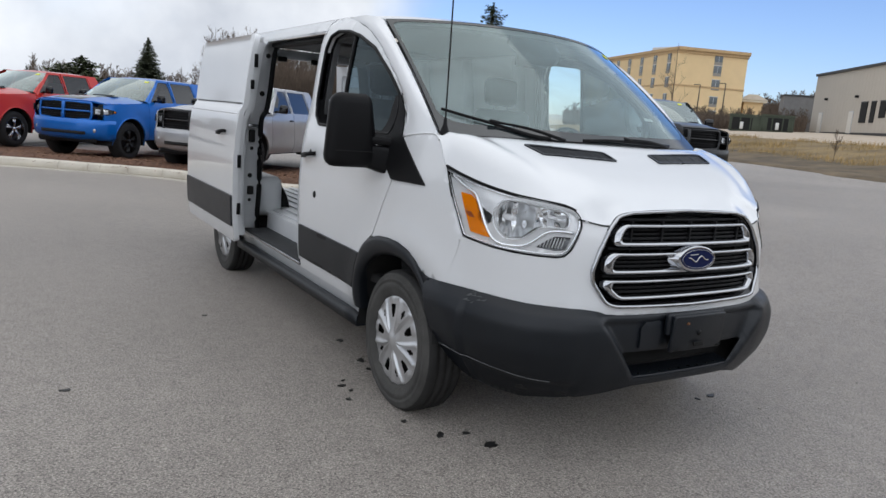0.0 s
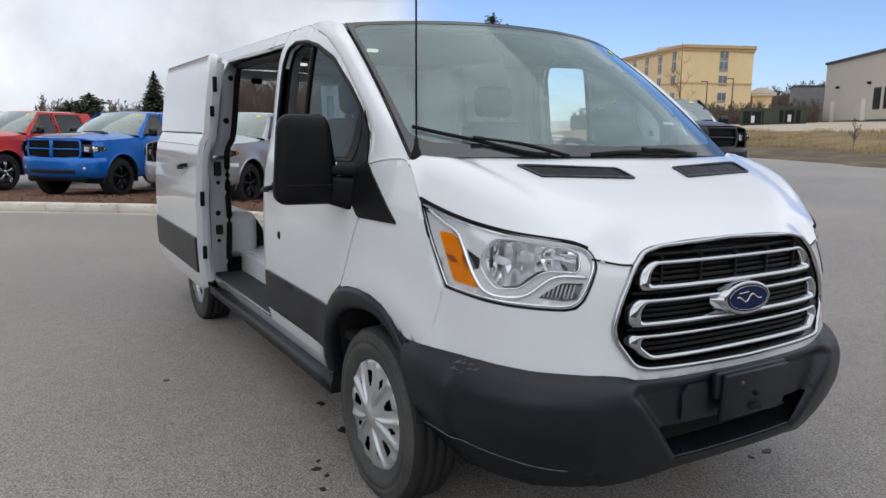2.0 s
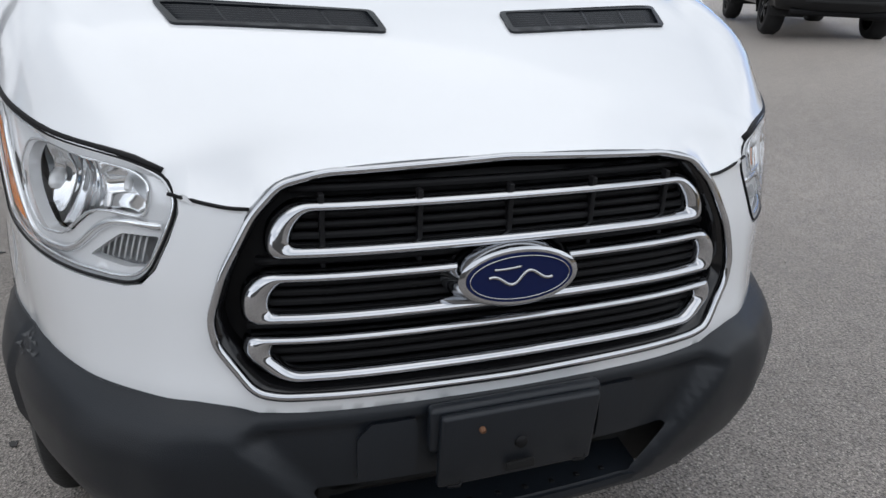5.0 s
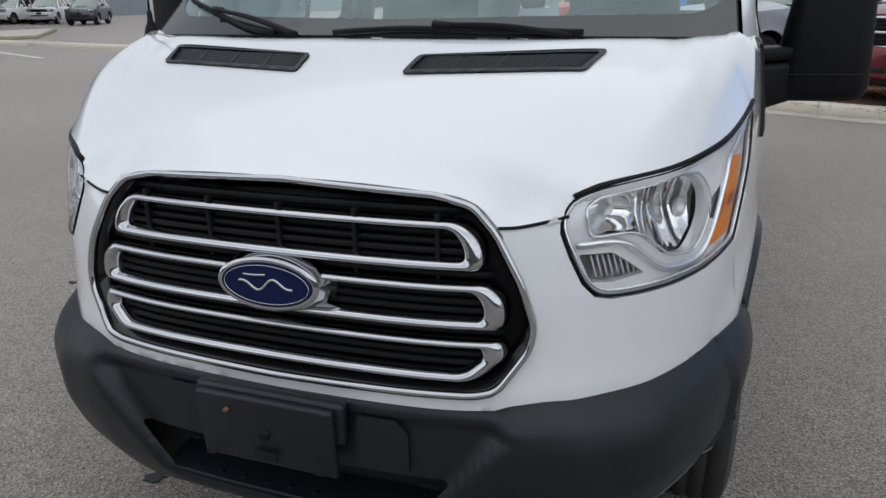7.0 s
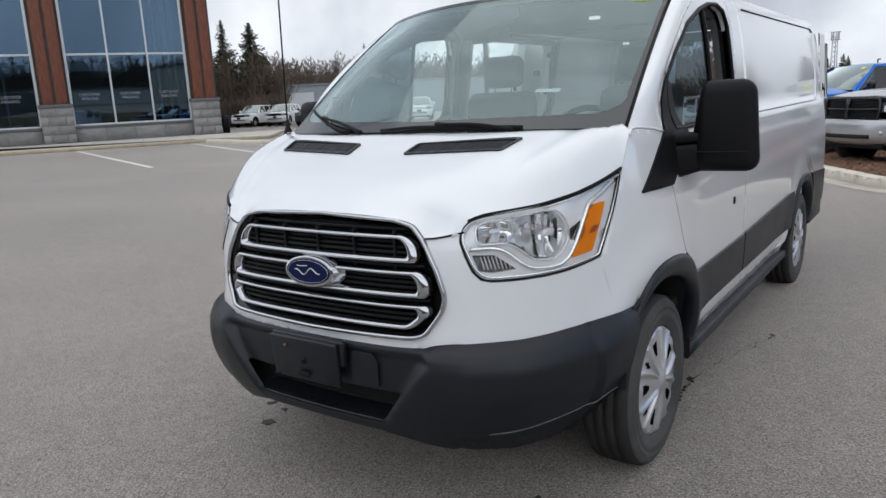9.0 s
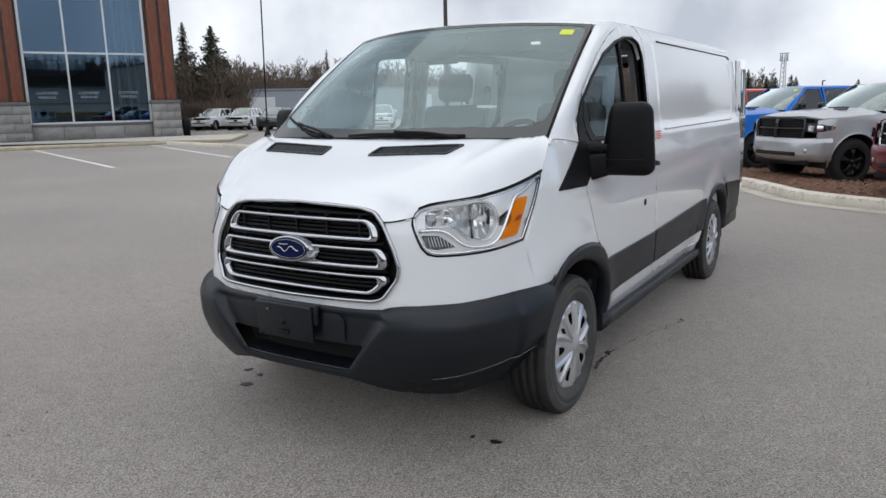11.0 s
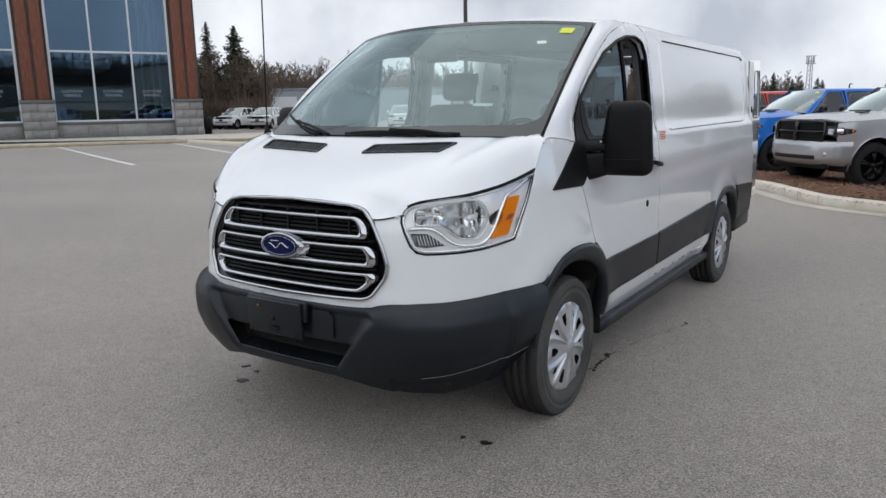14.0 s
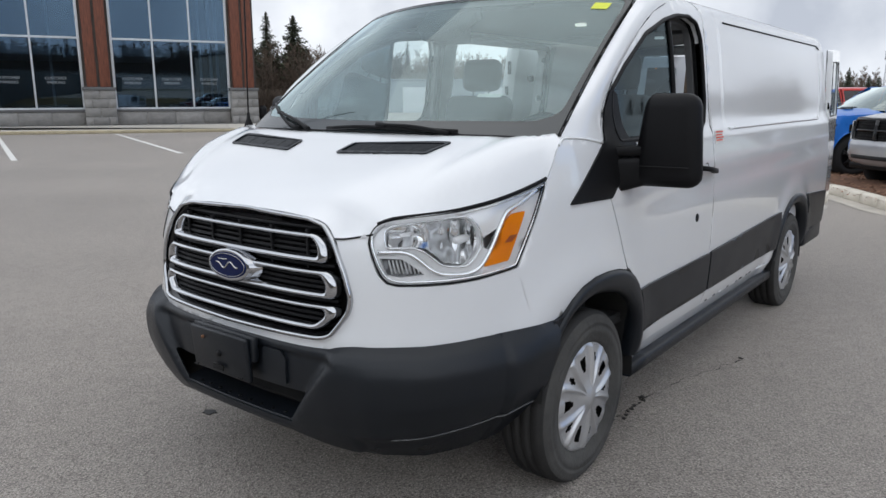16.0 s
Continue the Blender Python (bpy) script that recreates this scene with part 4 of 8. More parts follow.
# A pillars, screen, roof
for g in (1, -1):
    a_line = [Vector(screen_map(g * (screen_edge(v) + 0.012), v)) for v in np.linspace(-0.03, 1.0, 18)]
    bb = spline([(1.118, 1.352)] + B_CURVE[:9], 4)
    t = np.linspace(0, len(bb) - 1, 18)
    b_line = [Vector(wrap(at_y(float(np.interp(q, range(len(bb)), [p[0] for p in bb])), g), float(np.interp(q, range(len(bb)), [p[1] for p in bb])))) for q in t]
    bm = loft(a_line, b_line, 10, [0.008 + 0.024 * smooth(0.0, 0.35, i / 17) for i in range(18)], (g * 0.6, -0.55, 0.55))
    part("a_pillar", bm, WHITE, van)
    inner_a = [p + Vector((-g * 0.05, 0.05, -0.03)) for p in a_line]
    inner_b = [p + Vector((-g * 0.05, 0.02, -0.03)) for p in b_line]
    part("a_pillar_trim", loft(inner_a, inner_b, 4), LINER, van)

edge_x = [(x, 1.0) for x in np.linspace(-screen_edge(1), screen_edge(1), 24)]
glass_out = [(screen_edge(v), v) for v in np.linspace(0.0, 1.0, 14)] + edge_x[::-1][1:-1] + [(-screen_edge(v), v) for v in np.linspace(1.0, 0.0, 14)]
screen = part("windscreen", skin(rounded(glass_out, 0.0), screen_map, 0.06, (), 0.0, 0.0, (0, 2.5, 0.9)), SCREEN, van, "tinted windscreen")
screen.visible_shadow = False
frit_in = rounded([(0.868, 0.13), (0.850, 0.5), (0.812, 0.972), (-0.812, 0.972), (-0.850, 0.5), (-0.868, 0.13), (-0.80, 0.080), (0, 0.058), (0.80, 0.080)], 0.06)
part("frit_band", skin(glass_out, screen_map, 0.05, [frit_in], 0.0, 0.002, (0, 2.5, 0.9)), FRIT, screen, "black frit border")
part("sensor_cover", skin(rounded([(-0.17, 0.93), (0.17, 0.93), (0.13, 0.74), (0.06, 0.70), (-0.06, 0.70), (-0.13, 0.74)], 0.03), screen_map, 0.05, (), 0.05, -0.01, (0, 2.5, 0.9)), GLOSSBLK, screen)
part("mirror_stub", box((0.22, 0.03, 0.08), Vector(screen_map(0, 0.74)) + Vector((0, 0.14, -0.04)), 0.012), BLACK, screen)
part("screen_sticker", skin([(0.70, 0.865), (0.765, 0.865), (0.765, 0.925), (0.70, 0.925)], screen_map, 0.05, (), 0.0, 0.003, (0, 2.5, 0.9)), YELLOW, screen, "yellow square sticker")
part("screen_label", skin([(0.50, 0.215), (0.60, 0.215), (0.60, 0.235), (0.50, 0.235)], screen_map, 0.05, (), 0.0, -0.006, (0, 2.5, 0.9)), PAPER, screen)
rim_pts = [Vector(screen_map(x, v)) for x, v in resample(glass_out, 0.06)]
part("screen_seal", tube(rim_pts, 0.0032, 6, True), BLACK, screen)
roof_front = [(x, screen_map(x, 1.0)[1] + 0.004) for x in np.linspace(-0.825, 0.825, 24)]
roof_out = roof_front + [(0.822, 1.9), (0.822, 5.42), (-0.822, 5.42), (-0.822, 1.9)]
part("roof", skin(roof_out, roof_map, 0.07, (), 0.03, 0.0, (0, 3, 0.9)), WHITE, van)
part("headliner", skin([(x * 0.95, y + 0.03) for x, y in roof_out], lambda x, y: Vector(roof_map(x, y)) - Vector((0, 0, 0.055)), 0.12, (), 0, 0.0, (0, 3, 0.9)), LINER, van)
part("roof_brace", box((1.5, 0.06, 0.03), (0, 3.75, 2.02), 0.008), TRIMC, van)
# cowl
cowl = [[Vector(screen_map(x, 0)) + Vector((0, -0.004 + 0.02 * j, -0.010 - 0.03 * j)) for j in (0, 1)] for x in np.linspace(-0.90, 0.90, 24)]
part("cowl", sheet(cowl), BLACK, van, "black cowl below the windscreen")
for g in (1, -1):
    foot = [Vector(screen_map(g * x, 0)) for x in np.linspace(0.80, 0.917, 8)]
    brow = [Vector(wrap(at_y(y, g), z)) for y, z in arc([(0.80, 1.372), (0.838, 1.403), (0.88, 1.409), (0.94, 1.407)], 0.02)]
    brow = [Vector([float(np.interp(k, np.linspace(0, 1, len(brow)), [b[i] for b in brow])) for i in range(3)]) for k in np.linspace(0, 1, 8)]
    part("cowl_corner", loft(foot, brow, 4, 0.004, (0, 0, 1)), WHITE, van)
    lip = [Vector(wrap(at_y(y, g), z)) + Vector((g * 0.001, -0.001, -0.001)) for y, z in arc([(0.815, 1.385), (0.838, 1.402), (0.87, 1.410), (0.95, 1.407), (1.05, 1.395), (1.118, 1.382)], 0.02)]
    part("fender_lip", tube(lip, 0.0055, 8), WHITE, van)

# wipers
for blade, joint, piv in (([(-0.85, 0.160), (-0.76, 0.122), (-0.64, 0.080), (-0.54, 0.040), (-0.44, 0.008), (-0.36, 0.0)], (-0.63, 0.078), (-0.28, 0.0)),
                          ([(-0.16, 0.0), (0.04, 0.014), (0.24, 0.010), (0.40, 0.008), (0.53, 0.004)], (0.16, 0.016), (0.50, 0.0))):
    pts = [Vector(screen_map(x, v)) + Vector((0, -0.006, 0.010)) for x, v in arc(blade, 0.05)]
    base, hold = Vector(screen_map(*piv)) + Vector((0, -0.015, 0.004)), Vector(screen_map(*joint)) + Vector((0, -0.012, 0.020))
    wiper = part("wiper_arm", tube(spline([base, base.lerp(hold, 0.5) + Vector((0, -0.008, 0.010)), hold], 6), 0.007, 6, scale=list(np.linspace(1.4, 0.9, 13))), BLACK, van)
    part("wiper_blade", sweep(pts, [(-0.004, -0.007), (0.004, -0.007), (0.006, 0.004), (0.0, 0.008), (-0.006, 0.004)]), BLACK, wiper)
    part("blade_joint", box((0.055, 0.020, 0.014), hold, 0.006, turn=Euler((0.6, 0.1, -0.25 if piv[0] < 0 else 0.0))), BLACK, wiper)

# aerial
ab = Vector((-0.905, 0.842, 1.405))
aerial = part("aerial_base", lathe([(0.0, 0.085), (0.008, 0.08), (0.010, 0.05), (0.020, 0.025), (0.027, 0.0), (0.026, -0.012)], 16, "z", ab), BLACK, van)
part("aerial_mast", tube([ab + Vector((0.0, 0.02 * t, 0.07 + 0.83 * t)) for t in np.linspace(0, 1, 8)], 0.0042, 6), BLACK, aerial)

# mirrors
for g in (1, -1):
    mb = box((0.272, 0.135, 0.375), (0, 0, 0), 0.055, 4)
    for v in mb.verts:
        up = v.co.z / 0.19
        if v.co.x * g < 0:
            v.co.x *= 1.0 - 0.24 * (up + 0.6) if up > -0.6 else 1.0
        else:
            v.co.x -= g * 0.012 * up
        if v.co.y < 0:
            v.co.y *= 1.0 - 0.40 * (abs(v.co.x) / 0.13) ** 2
    bmesh.ops.transform(mb, matrix=Matrix.Translation((g * 1.160, 1.325, 1.387)) @ pose(0, 0, 0, 0, 0, g * 8), verts=mb.verts)
    wm = part("wing_mirror", mb, BLACK, van, "large black wing mirror")
    part("mirror_glass", box((0.18, 0.006, 0.30), (g * 1.175, 1.393, 1.385), 0.02, turn=Euler((0, 0, g * 0.14))), CHROME, wm)
    for za, zb, ka, kb in ((1.235, 1.262, 0.080, 0.060), (1.340, 1.345, 0.022, 0.020)):
        rows = []
        for k in np.linspace(0, 1, 6):
            c = Vector((g * (0.935 + 0.150 * k), 1.275 + 0.04 * k, za + (zb - za) * k))
            h, d = ka + (kb - ka) * k, 0.090 - 0.045 * k
            rows.append([c + Vector((0, d * math.copysign(abs(math.cos(t)) ** 0.35, math.cos(t)), h * math.copysign(abs(math.sin(t)) ** 0.35, math.sin(t)))) for t in np.linspace(0, 2 * math.pi, 25)])
        part("mirror_arm", sheet(rows), BLACK, wm)
    part("mirror_seam", box((0.20, 0.004, 0.004), (g * 1.17, 1.262, 1.285), 0.001, turn=Euler((0, 0, g * 0.14))), UNDER, wm)

# cargo sides
R_ARCH = [(3.86, 0.42), (3.845, 0.52), (3.875, 0.63), (3.94, 0.73), (4.03, 0.80), (4.15, 0.845), (4.30, 0.86), (4.45, 0.845), (4.57, 0.80), (4.66, 0.73), (4.725, 0.63), (4.755, 0.52), (4.74, 0.42)]
REAR = 5.42
left_side = [(2.426, 0.425)] + [(y, z) for y, z in R_ARCH] + [(4.76, 0.48), (REAR, 0.48), (REAR, 2.01), (5.39, 2.058), (2.43, 2.058)]
part("cargo_side", skin(flank(left_side, 1), wrap, 0.036), WHITE, van)
right_side = [(3.74, 0.425)] + [(y, z) for y, z in R_ARCH] + [(4.76, 0.48), (REAR, 0.48), (REAR, 2.01), (5.39, 2.058), (2.43, 2.058), (2.43, 1.965), (3.66, 1.965), (3.74, 1.90)]
part("cargo_side", skin(flank(right_side, -1), wrap, 0.045), WHITE, van)
for g in (1, -1):
    seam = [Vector(wrap(at_y(y, g), 1.975)) + Vector((g * 0.004, 0, 0)) for y in np.linspace(2.80, 5.22, 12)] + [Vector(wrap(at_y(5.27, g), z)) + Vector((g * 0.003, 0, 0)) for z in (1.95, 1.85, 1.7, 1.55)]
    if g > 0:
        part("panel_lip", tube(seam[:-3], 0.0045, 5), BLACK, van)
        fold = [Vector(wrap(at_y(y, g), z)) for y, z in arc([(2.72, 1.388), (3.4, 1.390), (4.4, 1.392), (5.02, 1.394), (5.14, 1.42), (5.20, 1.50), (5.235, 1.62), (5.245, 1.80)], 0.08)]
        part("panel_fold", tube(fold, 0.0075, 6), WHITE, van)
    for nm, y0, y1, z0, z1 in (("side_cladding", 2.432, 3.83, 0.508, 0.74), ("rear_cladding", 4.77, 5.415, 0.50, 0.78)):
        if g < 0 and nm == "side_cladding":
            continue
        cl = [(y0, z0), (y1, z0 + 0.008), (y1 + (0.06 if nm == "side_cladding" else 0), z1 + 0.03 * (nm == "side_cladding")), (y0 if nm == "side_cladding" else y0 - 0.08, z1 - (0.015 if nm == "side_cladding" else -0.04))]
        part(nm, skin(flank(rounded(cl, 0.008), g), wrap, 0.06, (), 0.016, 0.012), PLASTIC, van, "dark grey side cladding")
    o2, i2 = even(spline(R_ARCH, 4), 36), even([(4.30 + (y - 4.30) * 0.86, 0.36 + (z - 0.36) * 0.87) for y, z in spline(R_ARCH, 4)], 36)
    rows = []
    for (ya, za), (yb, zb) in zip(o2, i2):
        pa, pb = Vector(wrap(at_y(ya, g), za)), Vector(wrap(at_y(yb, g), zb))
        k = Vector((g, 0, 0))
        rows.append([pa - k * 0.006, pa + k * 0.012, pa.lerp(pb, 0.5) + k * 0.024, pb + k * 0.016, pb - k * 0.05])
    part("arch_trim", sheet(rows), PLASTIC, van, "dark grey wheel arch trim")
    wh = [[Vector((g * xx, y, z)) for xx in (1.0, 0.86, 0.55)] for y, z in spline([(3.86, 0.3), (3.9, 0.55), (4.02, 0.72), (4.3, 0.80), (4.58, 0.72), (4.70, 0.55), (4.74, 0.3)], 4)]
    part("wheel_house", sheet(wh), UNDER, van)
    part("rear_quarter_bumper", box((0.10, 0.62, 0.16), (g * 0.955, 5.13, 0.44), 0.03), PLASTIC, van)
part("warning_label", skin(flank([(2.46, 1.315), (2.60, 1.315), (2.60, 1.385), (2.46, 1.385)], 1), wrap, 0.04, (), 0, 0.002), PAPER, van, "small red and white warning label")
for k, z in enumerate((1.376, 1.360, 1.346, 1.332)):
    part("label_bar", skin(flank([(2.468, z - 0.004), (2.592 - 0.02 * (k % 2), z - 0.004), (2.592 - 0.02 * (k % 2), z + 0.004), (2.468, z + 0.004)], 1), wrap, 0.05, (), 0, 0.004), REDPRINT, van)

# sliding door, run back along the right flank
SHIFT = 0.150


def plain(s, z):
    return wrap(s, z, 0.0)


slide = part("sliding_door", skin(flank(rounded([(3.50, 0.43), (5.06, 0.43), (5.06, 1.985), (3.56, 1.985), (3.50, 1.94)], 0.03), -1), plain, 0.05, (), 0.04, SHIFT), WHITE, van, "open white sliding door")
part("door_cladding", skin(flank(rounded([(3.52, 0.53), (5.04, 0.53), (5.04, 0.765), (3.52, 0.765)], 0.008), -1), plain, 0.06, (), 0.016, SHIFT + 0.012), PLASTIC, slide, "dark grey side cladding")
part("door_inner", skin(flank(rounded([(3.50, 0.45), (5.05, 0.45), (5.05, 1.97), (3.52, 1.97)], 0.03), -1), plain, 0.12, (), 0.0, SHIFT - 0.075), INNER, slide)
part("door_edge", sheet([[Vector(wrap(at_y(3.50, -1), z)) + Vector((-(SHIFT - 0.035 - k), 0.004 + 0.02 * (k > 0.03), 0)) for k in (0.0, 0.03, 0.06)] for z in np.linspace(0.45, 1.94, 16)]), INNER, slide)
hp = Vector(wrap(at_y(3.86, -1), 1.235)) + Vector((-SHIFT, 0, 0))
part("door_handle", sweep([hp + Vector((-a, b, c)) for a, b, c in ((0.004, -0.085, 0.012), (0.030, -0.070, 0.010), (0.040, -0.02, 0.002), (0.040, 0.05, -0.010), (0.026, 0.085, -0.014), (0.004, 0.092, -0.014))],
                          [(-0.009, -0.012), (0.009, -0.012), (0.011, 0.0), (0.009, 0.013), (-0.009, 0.013)]), BLACK, slide, "black door handle")
for z, h in ((1.80, 0.10), (1.62, 0.07), (1.03, 0.10), (0.66, 0.09)):
    part("door_striker", box((0.030, 0.010, h), Vector(wrap(at_y(3.50, -1), z)) + Vector((-SHIFT + 0.045, -0.004, 0)), 0.008), BLACK, slide)
part("door_fold", tube([Vector(plain(at_y(y, -1), 1.392)) + Vector((-SHIFT + 0.002, 0, 0)) for y in np.linspace(3.52, 5.04, 12)], 0.0065, 6), WHITE, slide)
part("upper_lip", tube([Vector(wrap(at_y(y, -1), 1.955)) + Vector((-SHIFT - 0.001, 0, 0)) for y in np.linspace(3.75, 4.95, 8)], 0.003, 5), SATIN, slide)

# doorway frame behind the slide opening
part("b_post", sweep([Vector(wrap(at_y(2.46, -1), z)) + Vector((0.062, 0, 0)) for z in np.linspace(0.44, 2.0, 14)], [(-0.035, -0.05), (0.035, -0.05), (0.035, 0.05), (-0.035, 0.05)], up=(1, 0, 0)), INNER, van)
c_face = [[Vector(wrap(at_y(3.74, -1), z)) + Vector((k * 0.5, 0.0 + (0.03 if k > 0.12 else 0), 0)) for k in (0.0, 0.06, 0.12, 0.2, 0.26)] for z in np.linspace(0.43, 1.96, 20)]
part("c_post", sheet(c_face), INNER, van)
seal = [Vector(wrap(at_y(3.735, -1), z)) + Vector((0.105 + 0.018 * smooth(1.35, 1.2, z) + 0.006 * math.sin(z * 9), -0.012, 0)) for z in np.linspace(0.47, 1.93, 30)]
seal += [Vector(wrap(at_y(y, -1), 1.945)) + Vector((0.115, 0, 0)) for y in (3.66, 3.4, 3.0, 2.6)]
part("doorway_seal", tube(seal, 0.021, 8), BLACK, van)
for z, r in ((1.56, 0.020), (1.12, 0.014), (0.90, 0.018), (1.86, 0.018), (0.70, 0.013)):
    part("post_hole", lathe([(0.0, 0.0), (r, 0.0), (r * 1.1, 0.006)], 14, "y", Vector(wrap(at_y(3.74, -1), z)) + Vector((0.055, -0.004, 0))), UNDER, van)
part("doorway_header", sheet([[Vector(wrap(at_y(y, -1), 1.965)) + Vector((k, 0, 0.01)) for k in (0.0, 0.05, 0.12, 0.2)] for y in np.linspace(2.43, 3.74, 12)]), DARK, van)
part("header_rail", box((0.05, 1.28, 0.03), (-0.80, 3.08, 1.945), 0.008), DARK, van)
for z, h in ((1.22, 0.10), (0.78, 0.07), (1.72, 0.05)):
    part("post_latch", box((0.05, 0.03, h), (-0.955, 3.735, z), 0.008), DARK, van)
part("post_track", box((0.09, 0.02, 0.03), (-0.95, 3.725, 1.30), 0.006), SATIN, van)

# floor, step well and cargo lining
part("cargo_floor", sheet([[(x, y, 0.60 + (0.012 if (i // 2) % 2 else 0.0)) for i, x in enumerate(np.repeat(np.linspace(-0.80, 0.86, 29), 2)[1:-1])] for y in (2.55, 5.42)], smooth_it=False), INNER, van, "ribbed bare metal cargo floor")
part("floor_edge", sheet([[(-0.80, y, z) for z in (0.60, 0.47)] for y in (2.43, 3.74)]), INNER, van)
part("step_well", box((0.20, 1.29, 0.03), (-0.895, 3.085, 0.455), 0.006), STEPMAT, van, "dark rubber step mat")
part("step_plate", box((0.05, 1.29, 0.02), (-0.975, 3.085, 0.445), 0.004), SATIN, van)
part("floor_front", box((1.9, 1.4, 0.05), (0, 1.85, 0.58), 0.01), UNDER, van)
lining = [[Vector(wrap(at_y(y, 1), z)) + Vector((-0.05, 0, 0)) for y in np.linspace(2.5, 5.38, 12)] for z in np.linspace(0.6, 2.0, 12)]
part("cargo_lining", sheet(lining), INNER, van)
for y in (2.62, 3.35, 4.1, 4.85, 5.33):
    rib = [Vector(wrap(at_y(y, 1), z)) + Vector((-0.075, 0, 0)) for z in np.linspace(0.62, 1.99, 12)]
    part("cargo_rib", sweep(rib, [(-0.055, -0.02), (0.055, -0.02), (0.04, 0.03), (-0.04, 0.03)], up=(1, 0, 0)), INNER, van)
for z in (1.38, 0.98):
    part("cargo_rail", sweep([Vector(wrap(at_y(y, 1), z)) + Vector((-0.07, 0, 0)) for y in np.linspace(2.6, 5.35, 8)], [(-0.02, -0.03), (0.02, -0.03), (0.02, 0.03), (-0.02, 0.03)]), INNER, van)
DOMEGLOW = mat("dome_glow", (0.9, 0.9, 0.86), 0.5)
DOMEGLOW.node_tree.nodes["Principled BSDF"].inputs["Emission Color"].default_value = (1.0, 0.97, 0.9, 1)
DOMEGLOW.node_tree.nodes["Principled BSDF"].inputs["Emission Strength"].default_value = 0.7
for y in (2.95, 4.3):
    part("dome_lamp", box((0.07, 0.04, 0.02), (-0.1, y, 2.035), 0.006), DOMEGLOW, van, "lit dome lamp")

for g in (1, -1):
    part("wheel_box", box((0.30, 1.02, 0.34), (g * 0.80, 4.30, 0.72), 0.07, 3), INNER, van)
# rear opening and doors
for g in (1, -1):
    part("d_post", sheet([[Vector(wrap(at_y(REAR, g), z)) + Vector((-g * k, -0.02 * (k > 0.1), 0)) for k in (0.0, 0.07, 0.14, 0.2)] for z in np.linspace(0.5, 1.99, 16)]), INNER, van)
    dpost = [(x, z) for x, z in rounded([(0.02, 0.52), (0.86, 0.52), (0.88, 1.2), (0.80, 1.96), (0.02, 1.99)], 0.03)]
    turn = Matrix.Translation((g * 0.965, REAR + 0.01, 0)) @ pose(0, 0, 0, 0, 0, -83 if g > 0 else 64) @ Matrix.Translation((-g * 0.965, 0, 0))
    winr = rounded([(0.14, 1.40), (0.78, 1.40), (0.735, 1.86), (0.14, 1.88)], 0.05)

    def rear_map(x, z, g=g):
        return turn @ Vector((g * (x + 0.09 * 0), 0.035 * math.cos(x) - 0.05 * max(0, z - 1.3) ** 1.5, z))
    rd = part("rear_door", skin([(x + 0.085, z) for x, z in dpost], rear_map, 0.07, [[(x + 0.085, z) for x, z in winr]], 0.04, 0.0, turn @ Vector((g * 0.5, -2, 1))), WHITE, van, "white rear door swung open")
    rg = part("rear_glass", skin([(x + 0.085, z) for x, z in winr], rear_map, 0.15, (), 0.0, -0.01, turn @ Vector((g * 0.5, -2, 1))), SIDEGLASS, rd)
    rg.visible_shadow = False
    part("rear_window_seal", tube([Vector(rear_map(x + 0.085, z)) for x, z in resample(winr, 0.06)], 0.004, 6, True), BLACK, rd)
    part("rear_door_inner", skin([(x + 0.085, z) for x, z in dpost], rear_map, 0.15, [[(x + 0.085, z) for x, z in winr]], 0.0, -0.05, turn @ Vector((g * 0.5, -2, 1))), INNER, rd)
for x, z, r in ((0.88, 1.62, 0.022), (0.885, 1.15, 0.016), (0.885, 0.86, 0.020), (0.88, 1.30, 0.012)):
    for g in (1, -1):
        part("post_hole", lathe([(0.0, 0.0), (r, 0.0), (r * 1.1, 0.006)], 14, "y", (g * (x - 0.02), 5.385, z)), UNDER, van)
part("rear_bumper", box((1.9, 0.14, 0.16), (0, 5.44, 0.44), 0.03), PLASTIC, van)
part("rear_header", box((1.55, 0.06, 0.09), (0, 5.39, 2.0), 0.02), INNER, van)
for x in (-0.18, 0.18):
    part("roof_hook", box((0.10, 0.04, 0.05), (x, 5.34, 1.945), 0.01), BLACK, van)
part("chassis", box((1.5, 4.9, 0.22), (0, 2.75, 0.42), 0.04), UNDER, van)
part("engine_tray", box((1.5, 0.9, 0.20), (0, 0.72, 0.40), 0.04), UNDER, van)
part("firewall", box((1.75, 0.04, 0.75), (0, 1.02, 0.98), 0.01), UNDER, van)

# wheels
tyre_prof = [(0.222, -0.090), (0.236, -0.103), (0.270, -0.111), (0.310, -0.110), (0.337, -0.096), (0.350, -0.078), (0.352, -0.05), (0.344, -0.047), (0.344, -0.040), (0.352, -0.037), (0.353, -0.006), (0.345, -0.004),
             (0.345, 0.004), (0.353, 0.006), (0.352, 0.037), (0.344, 0.040), (0.344, 0.047), (0.352, 0.05), (0.350, 0.078), (0.337, 0.096), (0.310, 0.110), (0.290, 0.1125), (0.286, 0.109), (0.262, 0.109), (0.258, 0.106), (0.236, 0.103), (0.222, 0.090)]


